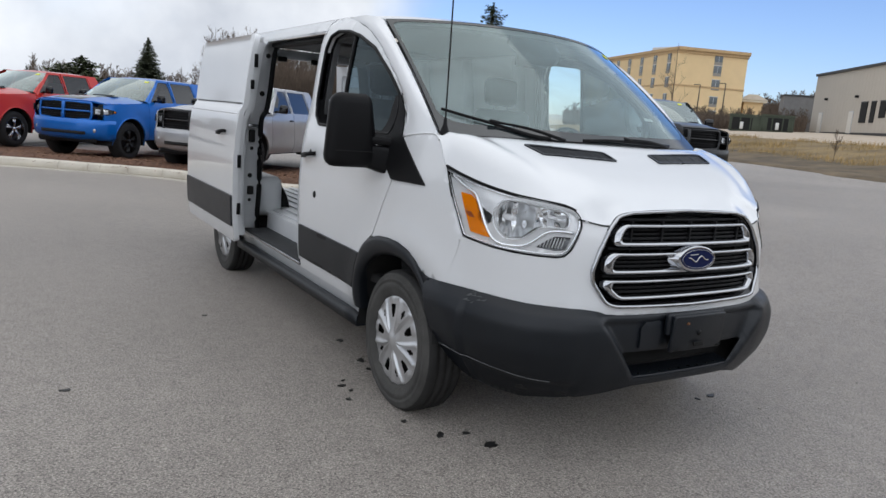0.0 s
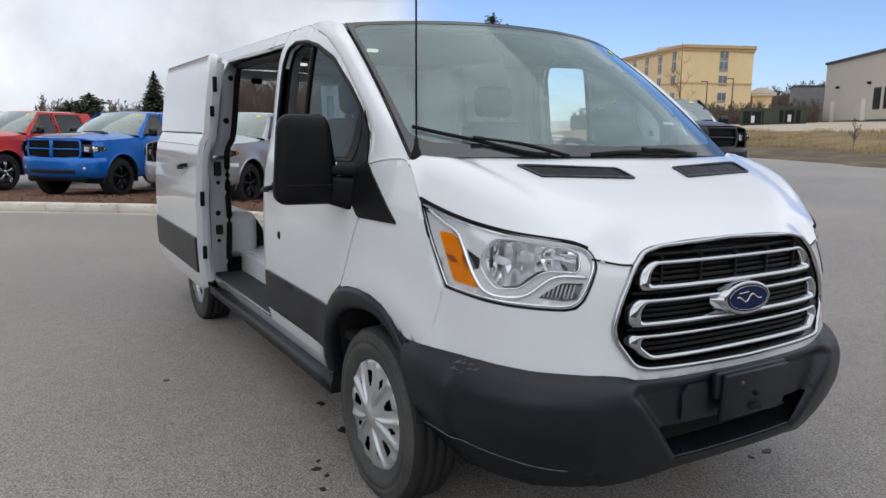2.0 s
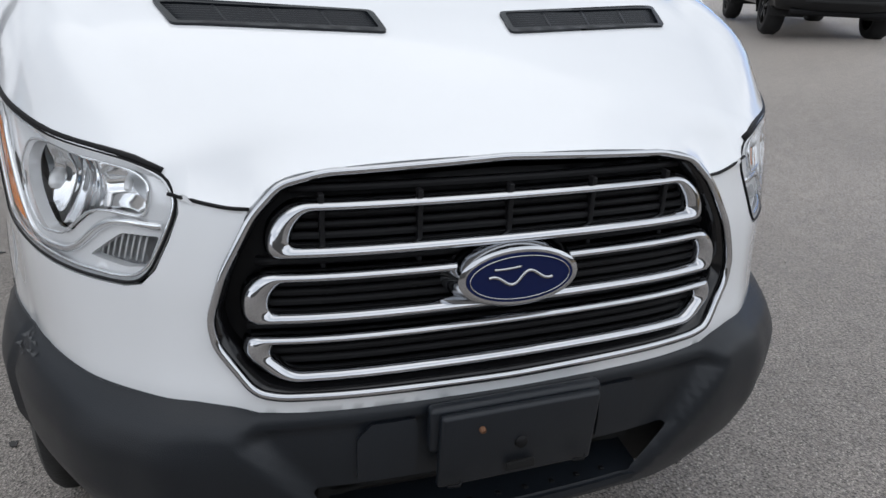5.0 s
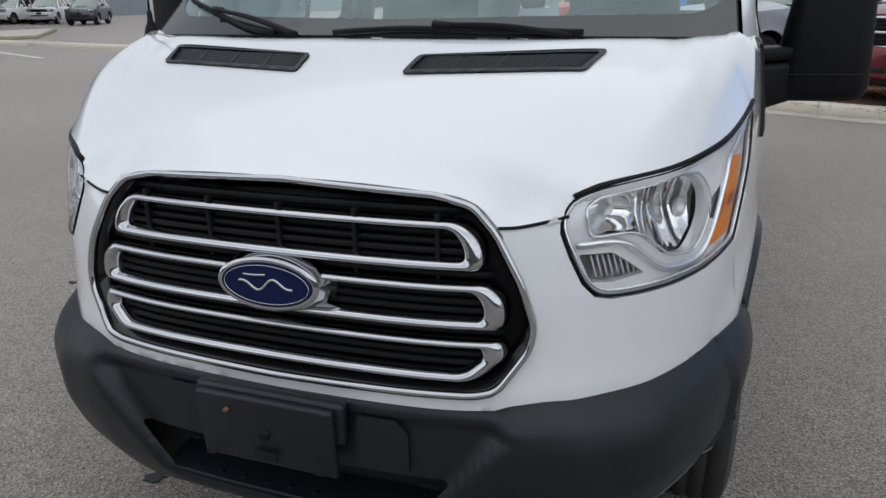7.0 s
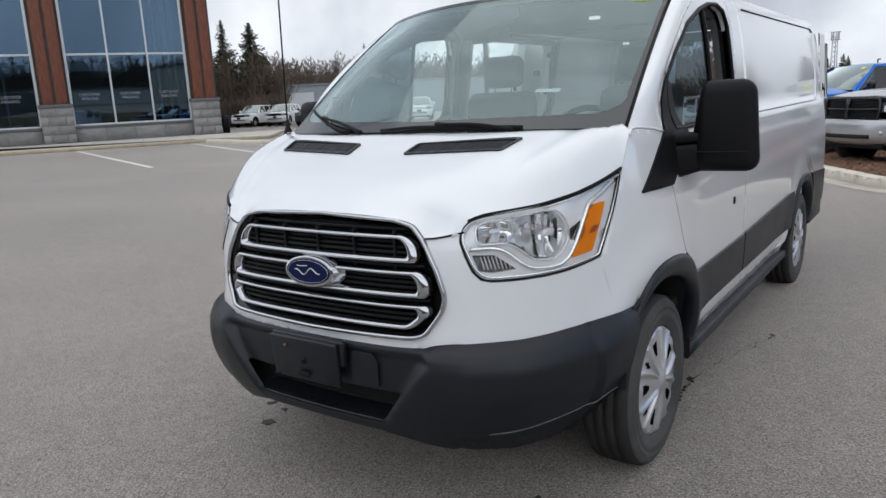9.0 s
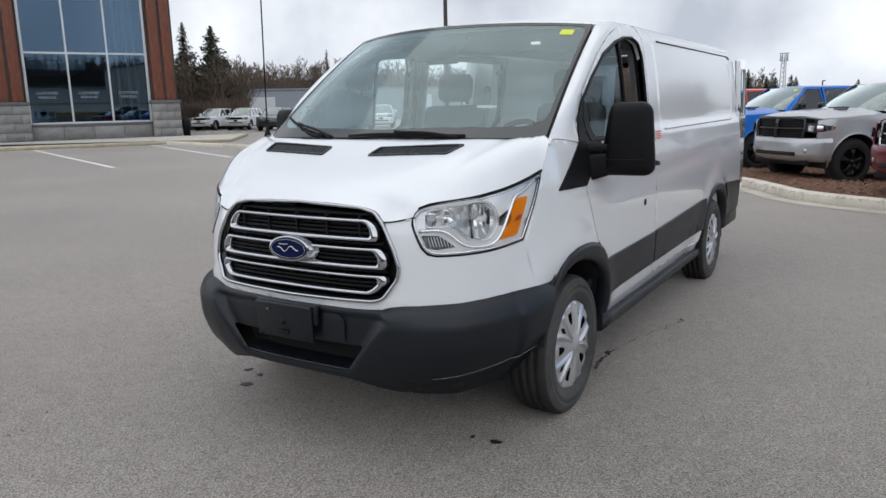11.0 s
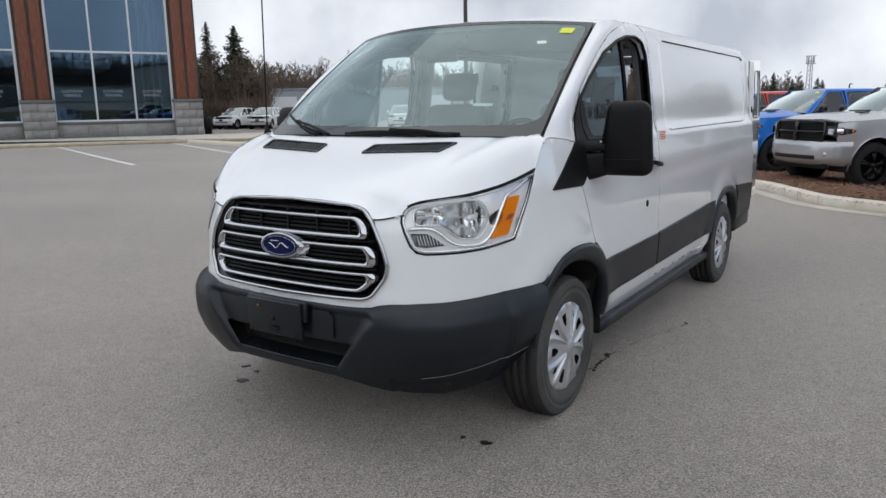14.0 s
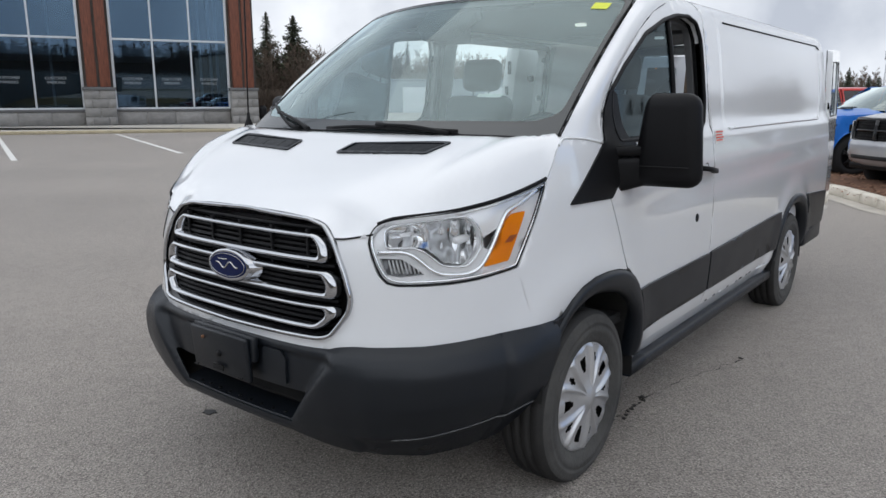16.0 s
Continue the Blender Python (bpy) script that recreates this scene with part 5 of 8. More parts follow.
def hubcap_mesh():
    bm = bmesh.new()
    rs = [0.0, 0.028, 0.036, 0.048, 0.062, 0.078, 0.094, 0.110, 0.126, 0.142, 0.158, 0.172, 0.184, 0.195, 0.205, 0.212, 0.216]
    nt = 150
    vs = []
    for r in rs:
        ring = []
        for i in range(nt):
            a = 2 * math.pi * i / nt
            k = r / 0.216
            h = 0.030 - 0.020 * k ** 2
            ph = (i / nt * 5) % 1.0
            mid_ = abs(ph - 0.5)
            arm = 0.10 + 0.16 * max(0.0, k - 0.3)
            spoke = math.exp(-((mid_ - arm) / 0.055) ** 2)
            web = 0.55 * smooth(0.36, 0.44, mid_) * smooth(0.70, 0.85, k)
            h += 0.016 * (max(spoke, web) - 0.6) * smooth(0.16, 0.36, k) * smooth(1.0, 0.90, k)
            if r < 0.034:
                h += 0.006
            if r > 0.21:
                h -= 0.012
            ring.append(bm.verts.new((h, r * math.cos(a), r * math.sin(a))))
        vs.append(ring)
    for j in range(len(rs) - 1):
        for i in range(nt):
            ph = ((i + 0.5) / nt * 5) % 1.0
            rm = (rs[j] + rs[j + 1]) / 2
            gap = abs(ph - 0.5)
            if 0.112 < rm < 0.178 and gap > 0.5 - 0.115 * min(1.0, (rm - 0.100) / 0.03, (0.192 - rm) / 0.03):
                continue
            if 0.118 < rm < 0.175 and gap < 0.052 * min(1.0, (rm - 0.10) / 0.04, (0.19 - rm) / 0.04):
                continue
            q = (vs[j][i], vs[j + 1][i], vs[j + 1][(i + 1) % nt], vs[j][(i + 1) % nt])
            if rs[j] == 0.0:
                q = (vs[0][0], vs[1][i], vs[1][(i + 1) % nt])
            try:
                bm.faces.new(q).smooth = True
            except ValueError:
                pass
    for v in list(bm.verts):
        if not v.link_faces:
            bm.verts.remove(v)
    return mesh_of(bm, "hubcap")


HUB_ME = hubcap_mesh()
HUB_ME.materials.append(SILVER)
TYRE_ME = mesh_of(lathe(tyre_prof[:20], 56), "tyre")
DUSTY = mat("dusty_sidewall", (0.082, 0.080, 0.075), 0.85, 0, 0.4, 6, color2=(0.042, 0.041, 0.039), bump=0.3, bscale=70)
SIDE_ME = mesh_of(lathe([(0.337, 0.096), (0.326, 0.104), (0.323, 0.1035), (0.310, 0.110), (0.300, 0.1118), (0.298, 0.1095), (0.286, 0.1095), (0.284, 0.1115), (0.262, 0.109), (0.258, 0.106), (0.236, 0.103), (0.222, 0.090)], 56), "sidewall")
SIDE_ME.materials.append(DUSTY)
TYRE_ME.materials.append(TYRE)
RIM_ME = mesh_of(lathe([(0.0, 0.02), (0.10, 0.02), (0.16, 0.0), (0.20, 0.04), (0.218, 0.088), (0.212, 0.092), (0.20, -0.08)], 40), "rim")
RIM_ME.materials.append(DARK)
for y in (HUB_F, HUB_R):
    for g in (1, -1):
        wheel = new("wheel")
        wheel.parent = van
        wheel.location = (g * 0.903, y + 0.012, 0.347)
        wheel.scale = (1, 1.03, 1.03)
        wheel.rotation_euler = (0.4 * y, 0, 0 if g > 0 else math.pi)
        if y == HUB_F:
            wheel.rotation_euler = (0.55, 0, 0.0 if g > 0 else math.pi)
        part("tyre", TYRE_ME, TYRE, wheel, "dusty black tyre")
        part("sidewall", SIDE_ME, DUSTY, wheel, "grey dusty sidewall")
        part("rim", RIM_ME, DARK, wheel)
        hc = part("hubcap", HUB_ME, SILVER, wheel, "silver plastic wheel cover")
        hc.location = (0.086, 0, 0)
        hc.scale = (1, 1.06, 1.06)

# cabin
for x in (-0.46, 0.46):
    seat = part("seat", box((0.50, 0.50, 0.16), (x, 1.95, 0.98), 0.05, 3), SEATC, van, "dark grey cloth seat")
    part("seat_box", box((0.46, 0.44, 0.36), (x, 1.97, 0.74), 0.02), TRIMC, seat)
    part("backrest", box((0.48, 0.14, 0.62), (x, 2.25, 1.27), 0.06, 3, turn=Euler((-0.20, 0, 0))), SEATC, seat)
    part("headrest", box((0.27, 0.11, 0.20), (x, 2.33, 1.70), 0.05, 3, turn=Euler((-0.15, 0, 0))), SEATC, seat)
    for k in (-0.06, 0.06):
        part("headrest_post", tube([(x + k, 2.31, 1.54), (x + k, 2.325, 1.64)], 0.007, 6), SATIN, seat)
dash = part("dashboard", sheet([[(x, y + 0.05 * (abs(x) / 0.9) ** 2, z) for x in np.linspace(-0.86, 0.86, 14)] for y, z in ((0.80, 1.34), (0.95, 1.375), (1.15, 1.385), (1.30, 1.36), (1.38, 1.28), (1.36, 1.10), (1.28, 0.95), (1.2, 0.65))]), TRIMC, van, "dark grey dashboard")
part("binnacle", box((0.36, 0.24, 0.10), (0.46, 1.28, 1.40), 0.04, 3), TRIMC, dash)
part("dash_screen", box((0.20, 0.03, 0.10), (0.0, 1.37, 1.31), 0.01), GLOSSBLK, dash)
sw = [Vector((0.46 + 0.19 * math.cos(t), 1.48 + 0.075 * math.sin(t), 1.30 + 0.175 * math.sin(t))) for t in np.linspace(0, 2 * math.pi, 28, endpoint=False)]
wheelrim = part("steering_wheel", tube(sw, 0.016, 8, True), BLACK, van)
part("steering_hub", box((0.17, 0.05, 0.12), (0.46, 1.475, 1.29), 0.03), BLACK, wheelrim)
for t in (0.2, math.pi - 0.2, -math.pi / 2):
    part("steering_spoke", tube([(0.46, 1.475, 1.29), (0.46 + 0.19 * math.cos(t), 1.48 + 0.075 * math.sin(t), 1.30 + 0.175 * math.sin(t))], 0.014, 6), BLACK, wheelrim)
part("steering_column", tube([(0.46, 1.47, 1.28), (0.46, 1.2, 1.2)], 0.04, 8), BLACK, wheelrim)


# ---- ground ----
bank_h = hermite([-900, 2.0, 4.8, 6.5, 16.0, 19.0, 23.5, 25.0, 27.0, 33.5, 37.4, 45.0, 54.0, 90.0, 120.0, 200.0, 400.0, 900.0], [0, 0, 0.36, 0.43, 0.59, 0.88, 1.62, 1.74, 1.82, 2.2, 2.45, 2.75, 3.12, 4.0, 8.0, 12.0, 14.0, 14.0])


def rise(x, y):
    """The lot is level round the van and climbs to a grassed bank and a road in the east."""
    return bank_h(0.92 * x - 0.39 * y)


def asphalt():
    m = mat("asphalt", (0.115, 0.112, 0.108), 0.56)
    n, l = m.node_tree.nodes, m.node_tree.links
    b = n["Principled BSDF"]
    co = n["Texture Coordinate"]
    big = n.new("ShaderNodeTexNoise"); big.inputs["Scale"].default_value, big.inputs["Detail"].default_value = 0.28, 6
    patch = n.new("ShaderNodeTexNoise"); patch.inputs["Scale"].default_value, patch.inputs["Detail"].default_value = 7, 5
    patch.inputs["Roughness"].default_value = 0.7
    fine = n.new("ShaderNodeTexNoise"); fine.inputs["Scale"].default_value, fine.inputs["Detail"].default_value = 100, 4
    fine.inputs["Roughness"].default_value = 0.75
    stone = n.new("ShaderNodeTexVoronoi"); stone.inputs["Scale"].default_value = 125
    for t in (big, patch, fine, stone):
        l.new(co.outputs["Object"], t.inputs["Vector"])
    r1 = n.new("ShaderNodeValToRGB")
    r1.color_ramp.elements[0].position, r1.color_ramp.elements[0].color = 0.32, (0.180, 0.162, 0.146, 1)
    r1.color_ramp.elements[1].position, r1.color_ramp.elements[1].color = 0.68, (0.278, 0.250, 0.225, 1)
    l.new(big.outputs["Fac"], r1.inputs[0])
    r0 = n.new("ShaderNodeMapRange"); r0.inputs[1].default_value, r0.inputs[2].default_value = 0.3, 0.7
    r0.inputs[3].default_value, r0.inputs[4].default_value = 0.80, 1.16
    l.new(patch.outputs["Fac"], r0.inputs[0])
    r2 = n.new("ShaderNodeMapRange"); r2.inputs[1].default_value, r2.inputs[2].default_value = 0.36, 0.64
    r2.inputs[3].default_value, r2.inputs[4].default_value = 0.18, 1.82
    l.new(fine.outputs["Fac"], r2.inputs[0])
    r3 = n.new("ShaderNodeMath"); r3.operation = "MULTIPLY"
    l.new(r0.outputs[0], r3.inputs[0]); l.new(r2.outputs[0], r3.inputs[1])
    mu = n.new("ShaderNodeMix"); mu.data_type = "RGBA"; mu.blend_type = "MULTIPLY"; mu.inputs["Factor"].default_value = 1
    l.new(r1.outputs[0], mu.inputs["A"]); l.new(r3.outputs[0], mu.inputs["B"])
    # pale chips of stone
    sep = n.new("ShaderNodeSeparateColor"); l.new(stone.outputs["Color"], sep.inputs[0])
    chip = n.new("ShaderNodeMapRange"); chip.inputs[1].default_value, chip.inputs[2].default_value = 0.78, 0.90
    l.new(sep.outputs[0], chip.inputs[0])
    near = n.new("ShaderNodeMapRange"); near.inputs[1].default_value, near.inputs[2].default_value = 0.42, 0.25
    l.new(stone.outputs["Distance"], near.inputs[0])
    both = n.new("ShaderNodeMath"); both.operation = "MULTIPLY"
    l.new(chip.outputs[0], both.inputs[0]); l.new(near.outputs[0], both.inputs[1])
    half_ = n.new("ShaderNodeMath"); half_.operation = "MULTIPLY"; half_.inputs[1].default_value = 1.0
    l.new(both.outputs[0], half_.inputs[0])
    mx = n.new("ShaderNodeMix"); mx.data_type = "RGBA"; mx.inputs["B"].default_value = (0.56, 0.52, 0.46, 1)
    # dark grains between them, and a warm sheen that shows at low angles
    grain = n.new("ShaderNodeMapRange"); grain.inputs[1].default_value, grain.inputs[2].default_value = 0.66, 0.84
    grain.inputs[3].default_value, grain.inputs[4].default_value = 1.0, 0.38
    l.new(sep.outputs[1], grain.inputs[0])
    dk = n.new("ShaderNodeMix"); dk.data_type = "RGBA"; dk.blend_type = "MULTIPLY"; dk.inputs["Factor"].default_value = 1
    l.new(mu.outputs["Result"], dk.inputs["A"]); l.new(grain.outputs[0], dk.inputs["B"])
    b.inputs["Sheen Weight"].default_value, b.inputs["Sheen Roughness"].default_value = 0.45, 0.45
    b.inputs["Sheen Tint"].default_value = (1.0, 0.90, 0.80, 1)
    l.new(half_.outputs[0], mx.inputs["Factor"]); l.new(dk.outputs["Result"], mx.inputs["A"])
    l.new(mx.outputs["Result"], b.inputs["Base Color"])
    bp = n.new("ShaderNodeBump"); bp.inputs["Strength"].default_value, bp.inputs["Distance"].default_value = 0.8, 0.005
    l.new(stone.outputs["Distance"], bp.inputs["Height"]); l.new(bp.outputs[0], b.inputs["Normal"])
    return m


ASPHALT = asphalt()
gx = sorted(set([-1600, -900, -500, -300, -180, -120, -80, -55, -40, -30, -20, -12, -6] + list(range(-2, 40, 1)) + [44, 50, 58, 70, 85, 110, 150, 220, 350, 600, 1000, 1600]))
gy = sorted(set([-1600, -800, -400, -200, -100, -60, -40, -25, -15, -8] + list(range(-4, 40, 2)) + [44, 50, 60, 75, 100, 140, 200, 300, 500, 900, 1600]))
solid("ground", sheet([[(x, y, rise(x, y)) for x in gx] for y in gy]), ASPHALT, "worn grey asphalt of a car lot", "ground", kind="structure")
UQ, UP = Vector((0.92, -0.39, 0)), Vector((0.39, 0.92, 0))


def slope_sheet(q0, q1, p0, p1, nq, np_, lift, wob=0.0, seed=0.0):
    """A sheet that lies on the slope, with a ragged near edge."""
    rows = []
    for j in range(np_ + 1):
        p = p0 + (p1 - p0) * j / np_
        w = wob * (noise.noise(Vector((p * 0.12, seed, 0))) + 0.5 * noise.noise(Vector((p * 0.5, seed, 3))))
        row = []
        for i in range(nq + 1):
            t = i / nq
            q = q0 + w * (1 - t) + (q1 - q0) * t
            c = UQ * q + UP * p
            row.append((c.x, c.y, rise(c.x, c.y) + (lift if 0 < i < nq else -0.06) + 0.05 * wob * noise.noise(Vector((q * 0.8, p * 0.8, seed)))))
        rows.append(row)
    return sheet(rows)


DRYGRASS = mat("dry_grass", (0.30, 0.215, 0.10), 0.95, 0, 0.4, 0.55, bump=1.0, bscale=7, color2=(0.12, 0.085, 0.045))
BLADES = mat("grass_blades", (0.48, 0.32, 0.13), 0.9, 0, 0.3, 0.6, color2=(0.20, 0.15, 0.06), island=0.35)
ROADM = mat("pale_road", (0.56, 0.47, 0.37), 0.95, 0, 0.2, 0.5, bump=0.3, bscale=10)
solid("grass_bank", slope_sheet(18.4, 25.5, -20, 80, 12, 90, 0.05, 1.0, 5.0), DRYGRASS, "bank of dry yellow grass", "grass bank", kind="structure")
MUD = mat("wet_mud", (0.19, 0.14, 0.08), 0.9, 0, 0.5, 0.8, bump=1.0, bscale=6, color2=(0.060, 0.045, 0.028))
solid("muddy_edge", slope_sheet(14.8, 20.0, -20, 80, 10, 110, 0.08, 1.5, 5.5), MUD, "wet brown mud and flattened grass below the bank", "mud", kind="structure")
solid("road", slope_sheet(25.2, 55.0, -60, 140, 24, 60, 0.06, 0.4, 7.0), ROADM, "pale gravel road along the bank", "road", kind="structure")
solid("verge", slope_sheet(54.0, 95, -60, 140, 14, 40, 0.03, 0.6, 9.0), DRYGRASS, "rough dry grass beyond the road", "verge", kind="structure")
bm = bmesh.new()
rg = random.Random(4)
for _ in range(26000):
    q, p = rg.uniform(18.6, 25.2), rg.uniform(-12, 46)
    if noise.noise(Vector((q * 0.5, p * 0.25, 1))) < -0.02 and rg.random() < 0.9:
        continue
    c = UQ * q + UP * p
    z = rise(c.x, c.y) + 0.03
    h, a = rg.uniform(0.10, 0.34), rg.uniform(0, 6.3)
    d = Vector((math.cos(a), math.sin(a), 0))
    s = d.orthogonal().normalized() * 0.012
    b = Vector((c.x, c.y, z))
    t = b + Vector((0, 0, h)) + d * rg.uniform(0.02, 0.22)
    bm.faces.new([bm.verts.new(v) for v in (b - s, b + s, t)])
solid("grass_tufts", bm, BLADES, "tufts of dry yellow grass on the bank", "grass", kind="stuff")

# unseen plain wall added behind the walk, to cut low light from the south
solid("wall_south", box((90, 0.4, 5.4), (4, -17, 2.7), 0.02), mat("plain_wall", (0.20, 0.19, 0.175), 0.9, 0, 0.15, 0.5), "unseen grey-brown wall added to block low southern sky light", "wall", kind="structure")

# ---- planted island with kerb ----
KERB = mat("concrete_kerb", (0.72, 0.67, 0.58), 0.9, 0, 0.15, 3, bump=0.25, bscale=40, color2=(0.62, 0.575, 0.49))
MULCH = mat("wood_mulch", (0.20, 0.098, 0.055), 0.95, 0, 0.5, 14, bump=1.0, bscale=30, color2=(0.085, 0.045, 0.03))
CHIPS = mat("mulch_chips", (0.30, 0.165, 0.10), 0.95, 0, 0.4, 20, color2=(0.15, 0.08, 0.05), island=0.5)
kerb_line = spline([(-30, 21.5), (-16, 18.0), (-8, 15.4), (-2.74, 13.35), (-1.3, 12.55), (-0.15, 11.85), (0.50, 10.95), (1.15, 10.0), (2.24, 9.35), (3.6, 8.85), (5.2, 8.75), (6.3, 9.5), (6.9, 11.0), (8.5, 16.0), (12, 24)], 6)
sidep = [(0.0, -0.05), (0.0, 0.13), (0.02, 0.15), (0.17, 0.155), (0.19, 0.14), (0.19, -0.05)]
kerb = thing("kerb", "pale concrete kerb round the planted island", "kerb", kind="structure")
n = len(kerb_line)
segs = [kerb_line[i:i + 4] for i in range(0, n - 1, 3)]
for sg in segs:
    if len(sg) < 2:
        continue
    pth = [Vector((p[0], p[1], 0)) for p in sg]
    d = (pth[-1] - pth[-2]).normalized()
    pth[-1] = pth[-1] - d * 0.002
    part("kerb_stone", sweep(pth, [(-a, b) for a, b in sidep]), KERB, kerb)
gut = [[Vector((p[0], p[1], 0.006)), Vector((p[0], p[1], 0.005)) + Vector((-(kerb_line[min(i + 1, n - 1)][1] - kerb_line[max(i - 1, 0)][1]), kerb_line[min(i + 1, n - 1)][0] - kerb_line[max(i - 1, 0)][0], 0)).normalized() * -0.30] for i, p in enumerate(kerb_line)]
part("gutter", sheet(gut), mat("gutter_concrete", (0.56, 0.52, 0.45), 0.95, 0, 0.4, 1.1, bump=0.3, bscale=30, color2=(0.38, 0.35, 0.31)), kerb)
LEFTV = Vector((0.6, -0.8, 0))


def left_normal(i):
    a, b = kerb_line[max(i - 1, 0)], kerb_line[min(i + 1, n - 1)]
    return Vector((-(b[1] - a[1]), b[0] - a[0], 0)).normalized()


mul = [[Vector((p[0], p[1], 0)) + left_normal(i) * w + Vector((0, 0, h + 0.02 * noise.noise(Vector((p[0] * 2, p[1] * 2, w * 3))))) for w, h in ((0.15, 0.11), (0.5, 0.14), (1.0, 0.17), (1.6, 0.12), (2.4, 0.06), (3.2, 0.03), (4.8, 0.015))]
       for i, p in enumerate(kerb_line[6:-12])]
solid("mulch_bed", sheet(mul), MULCH, "bed of brown bark mulch", "mulch", kind="structure")
bm = bmesh.new()
for _ in range(26000):
    i = rg.randrange(16, n - 22)
    p, w = kerb_line[i], rg.uniform(0.2, 4.2)
    c = Vector((p[0], p[1], 0)) + left_normal(i) * w + Vector((rg.uniform(-0.4, 0.4), rg.uniform(-0.4, 0.4), float(np.interp(w, [0.2, 1.0, 1.6, 2.4, 3.2, 4.8], [0.13, 0.175, 0.125, 0.065, 0.035, 0.02]))))
    a = rg.uniform(0, 6.3)
    d, s = Vector((math.cos(a), math.sin(a), rg.uniform(-0.3, 0.3))) * rg.uniform(0.010, 0.028), Vector((-math.sin(a), math.cos(a), rg.uniform(-0.4, 0.4))) * rg.uniform(0.005, 0.012)
    bm.faces.new([bm.verts.new(v) for v in (c - d - s, c + d - s, c + d + s, c - d + s)])
solid("mulch_chips", bm, CHIPS, "loose bark chips on the planted island", "mulch", kind="stuff")

# ---- parked vehicles ----
def paint(name, col, metal=0.35, rough=0.28):
    return mat(name, col, rough, metal, 0.10, 2.0, coat=0.35)


CARWHITE = paint("suv_white", (0.84, 0.85, 0.86), 0.0)
BULB = mat("car_lamp", (0.62, 0.64, 0.66), 0.18, 0.6, 0.4, 25)
REDLENS = mat("tail_lens", (0.45, 0.02, 0.02), 0.2, 0, 0.2, 20)
CARTYRE = mat("car_tyre", (0.016, 0.016, 0.017), 0.85, 0, 0.3, 12)
WHEELBLK = mat("wheel_black", (0.012, 0.012, 0.013), 0.35, 0.5, 0.3, 12)


def spoke_wheel(r, rim, wid, material):
    """Tyre, dark barrel and a five-spoke face, at the origin, axle along x."""
    k = r - rim
    ty = mesh_of(lathe([(rim, -wid), (rim + 0.3 * k, -wid - 0.01), (r - 0.3 * k, -wid - 0.008), (r - 0.03, -wid + 0.02), (r, -wid + 0.05), (r, wid - 0.05), (r - 0.03, wid - 0.02), (r - 0.3 * k, wid + 0.008), (rim + 0.3 * k, wid + 0.01), (rim, wid)], 36), "tyre")
    ty.materials.append(CARTYRE)
    ba = mesh_of(lathe([(0.0, 0.0), (rim * 0.5, 0.0), (rim * 0.96, 0.02), (rim, wid), (rim * 0.93, wid)], 32), "rim")
    ba.materials.append(WHEELBLK)
    bm = bmesh.new()
    for i in range(5):
        a = 2 * math.pi * i / 5
        for o in (-0.13, 0.13):
            ax, bx = Vector((0, math.cos(a), math.sin(a))), Vector((0, math.cos(a + o), math.sin(a + o)))
            sweep([ax * 0.03 + Vector((wid - 0.02, 0, 0)), ax.lerp(bx, 0.6) * rim * 0.55 + Vector((wid - 0.015, 0, 0)), bx * rim * 0.95 + Vector((wid - 0.03, 0, 0))],
                  [(-0.02, -0.02), (0.02, -0.02), (0.016, 0.014), (-0.016, 0.014)], up=(1, 0, 0), bm=bm)
    lathe([(0.0, wid + 0.004), (0.045, wid), (0.06, wid - 0.04)], 16, bm=bm)
    lathe([(rim * 0.94, wid - 0.045), (rim * 0.97, wid - 0.01), (rim, wid + 0.004), (rim * 1.02, wid - 0.01)], 36, bm=bm)
    sp = mesh_of(bm, "spokes")
    sp.materials.append(material)
    return ty, ba, sp


WHEELS = {}


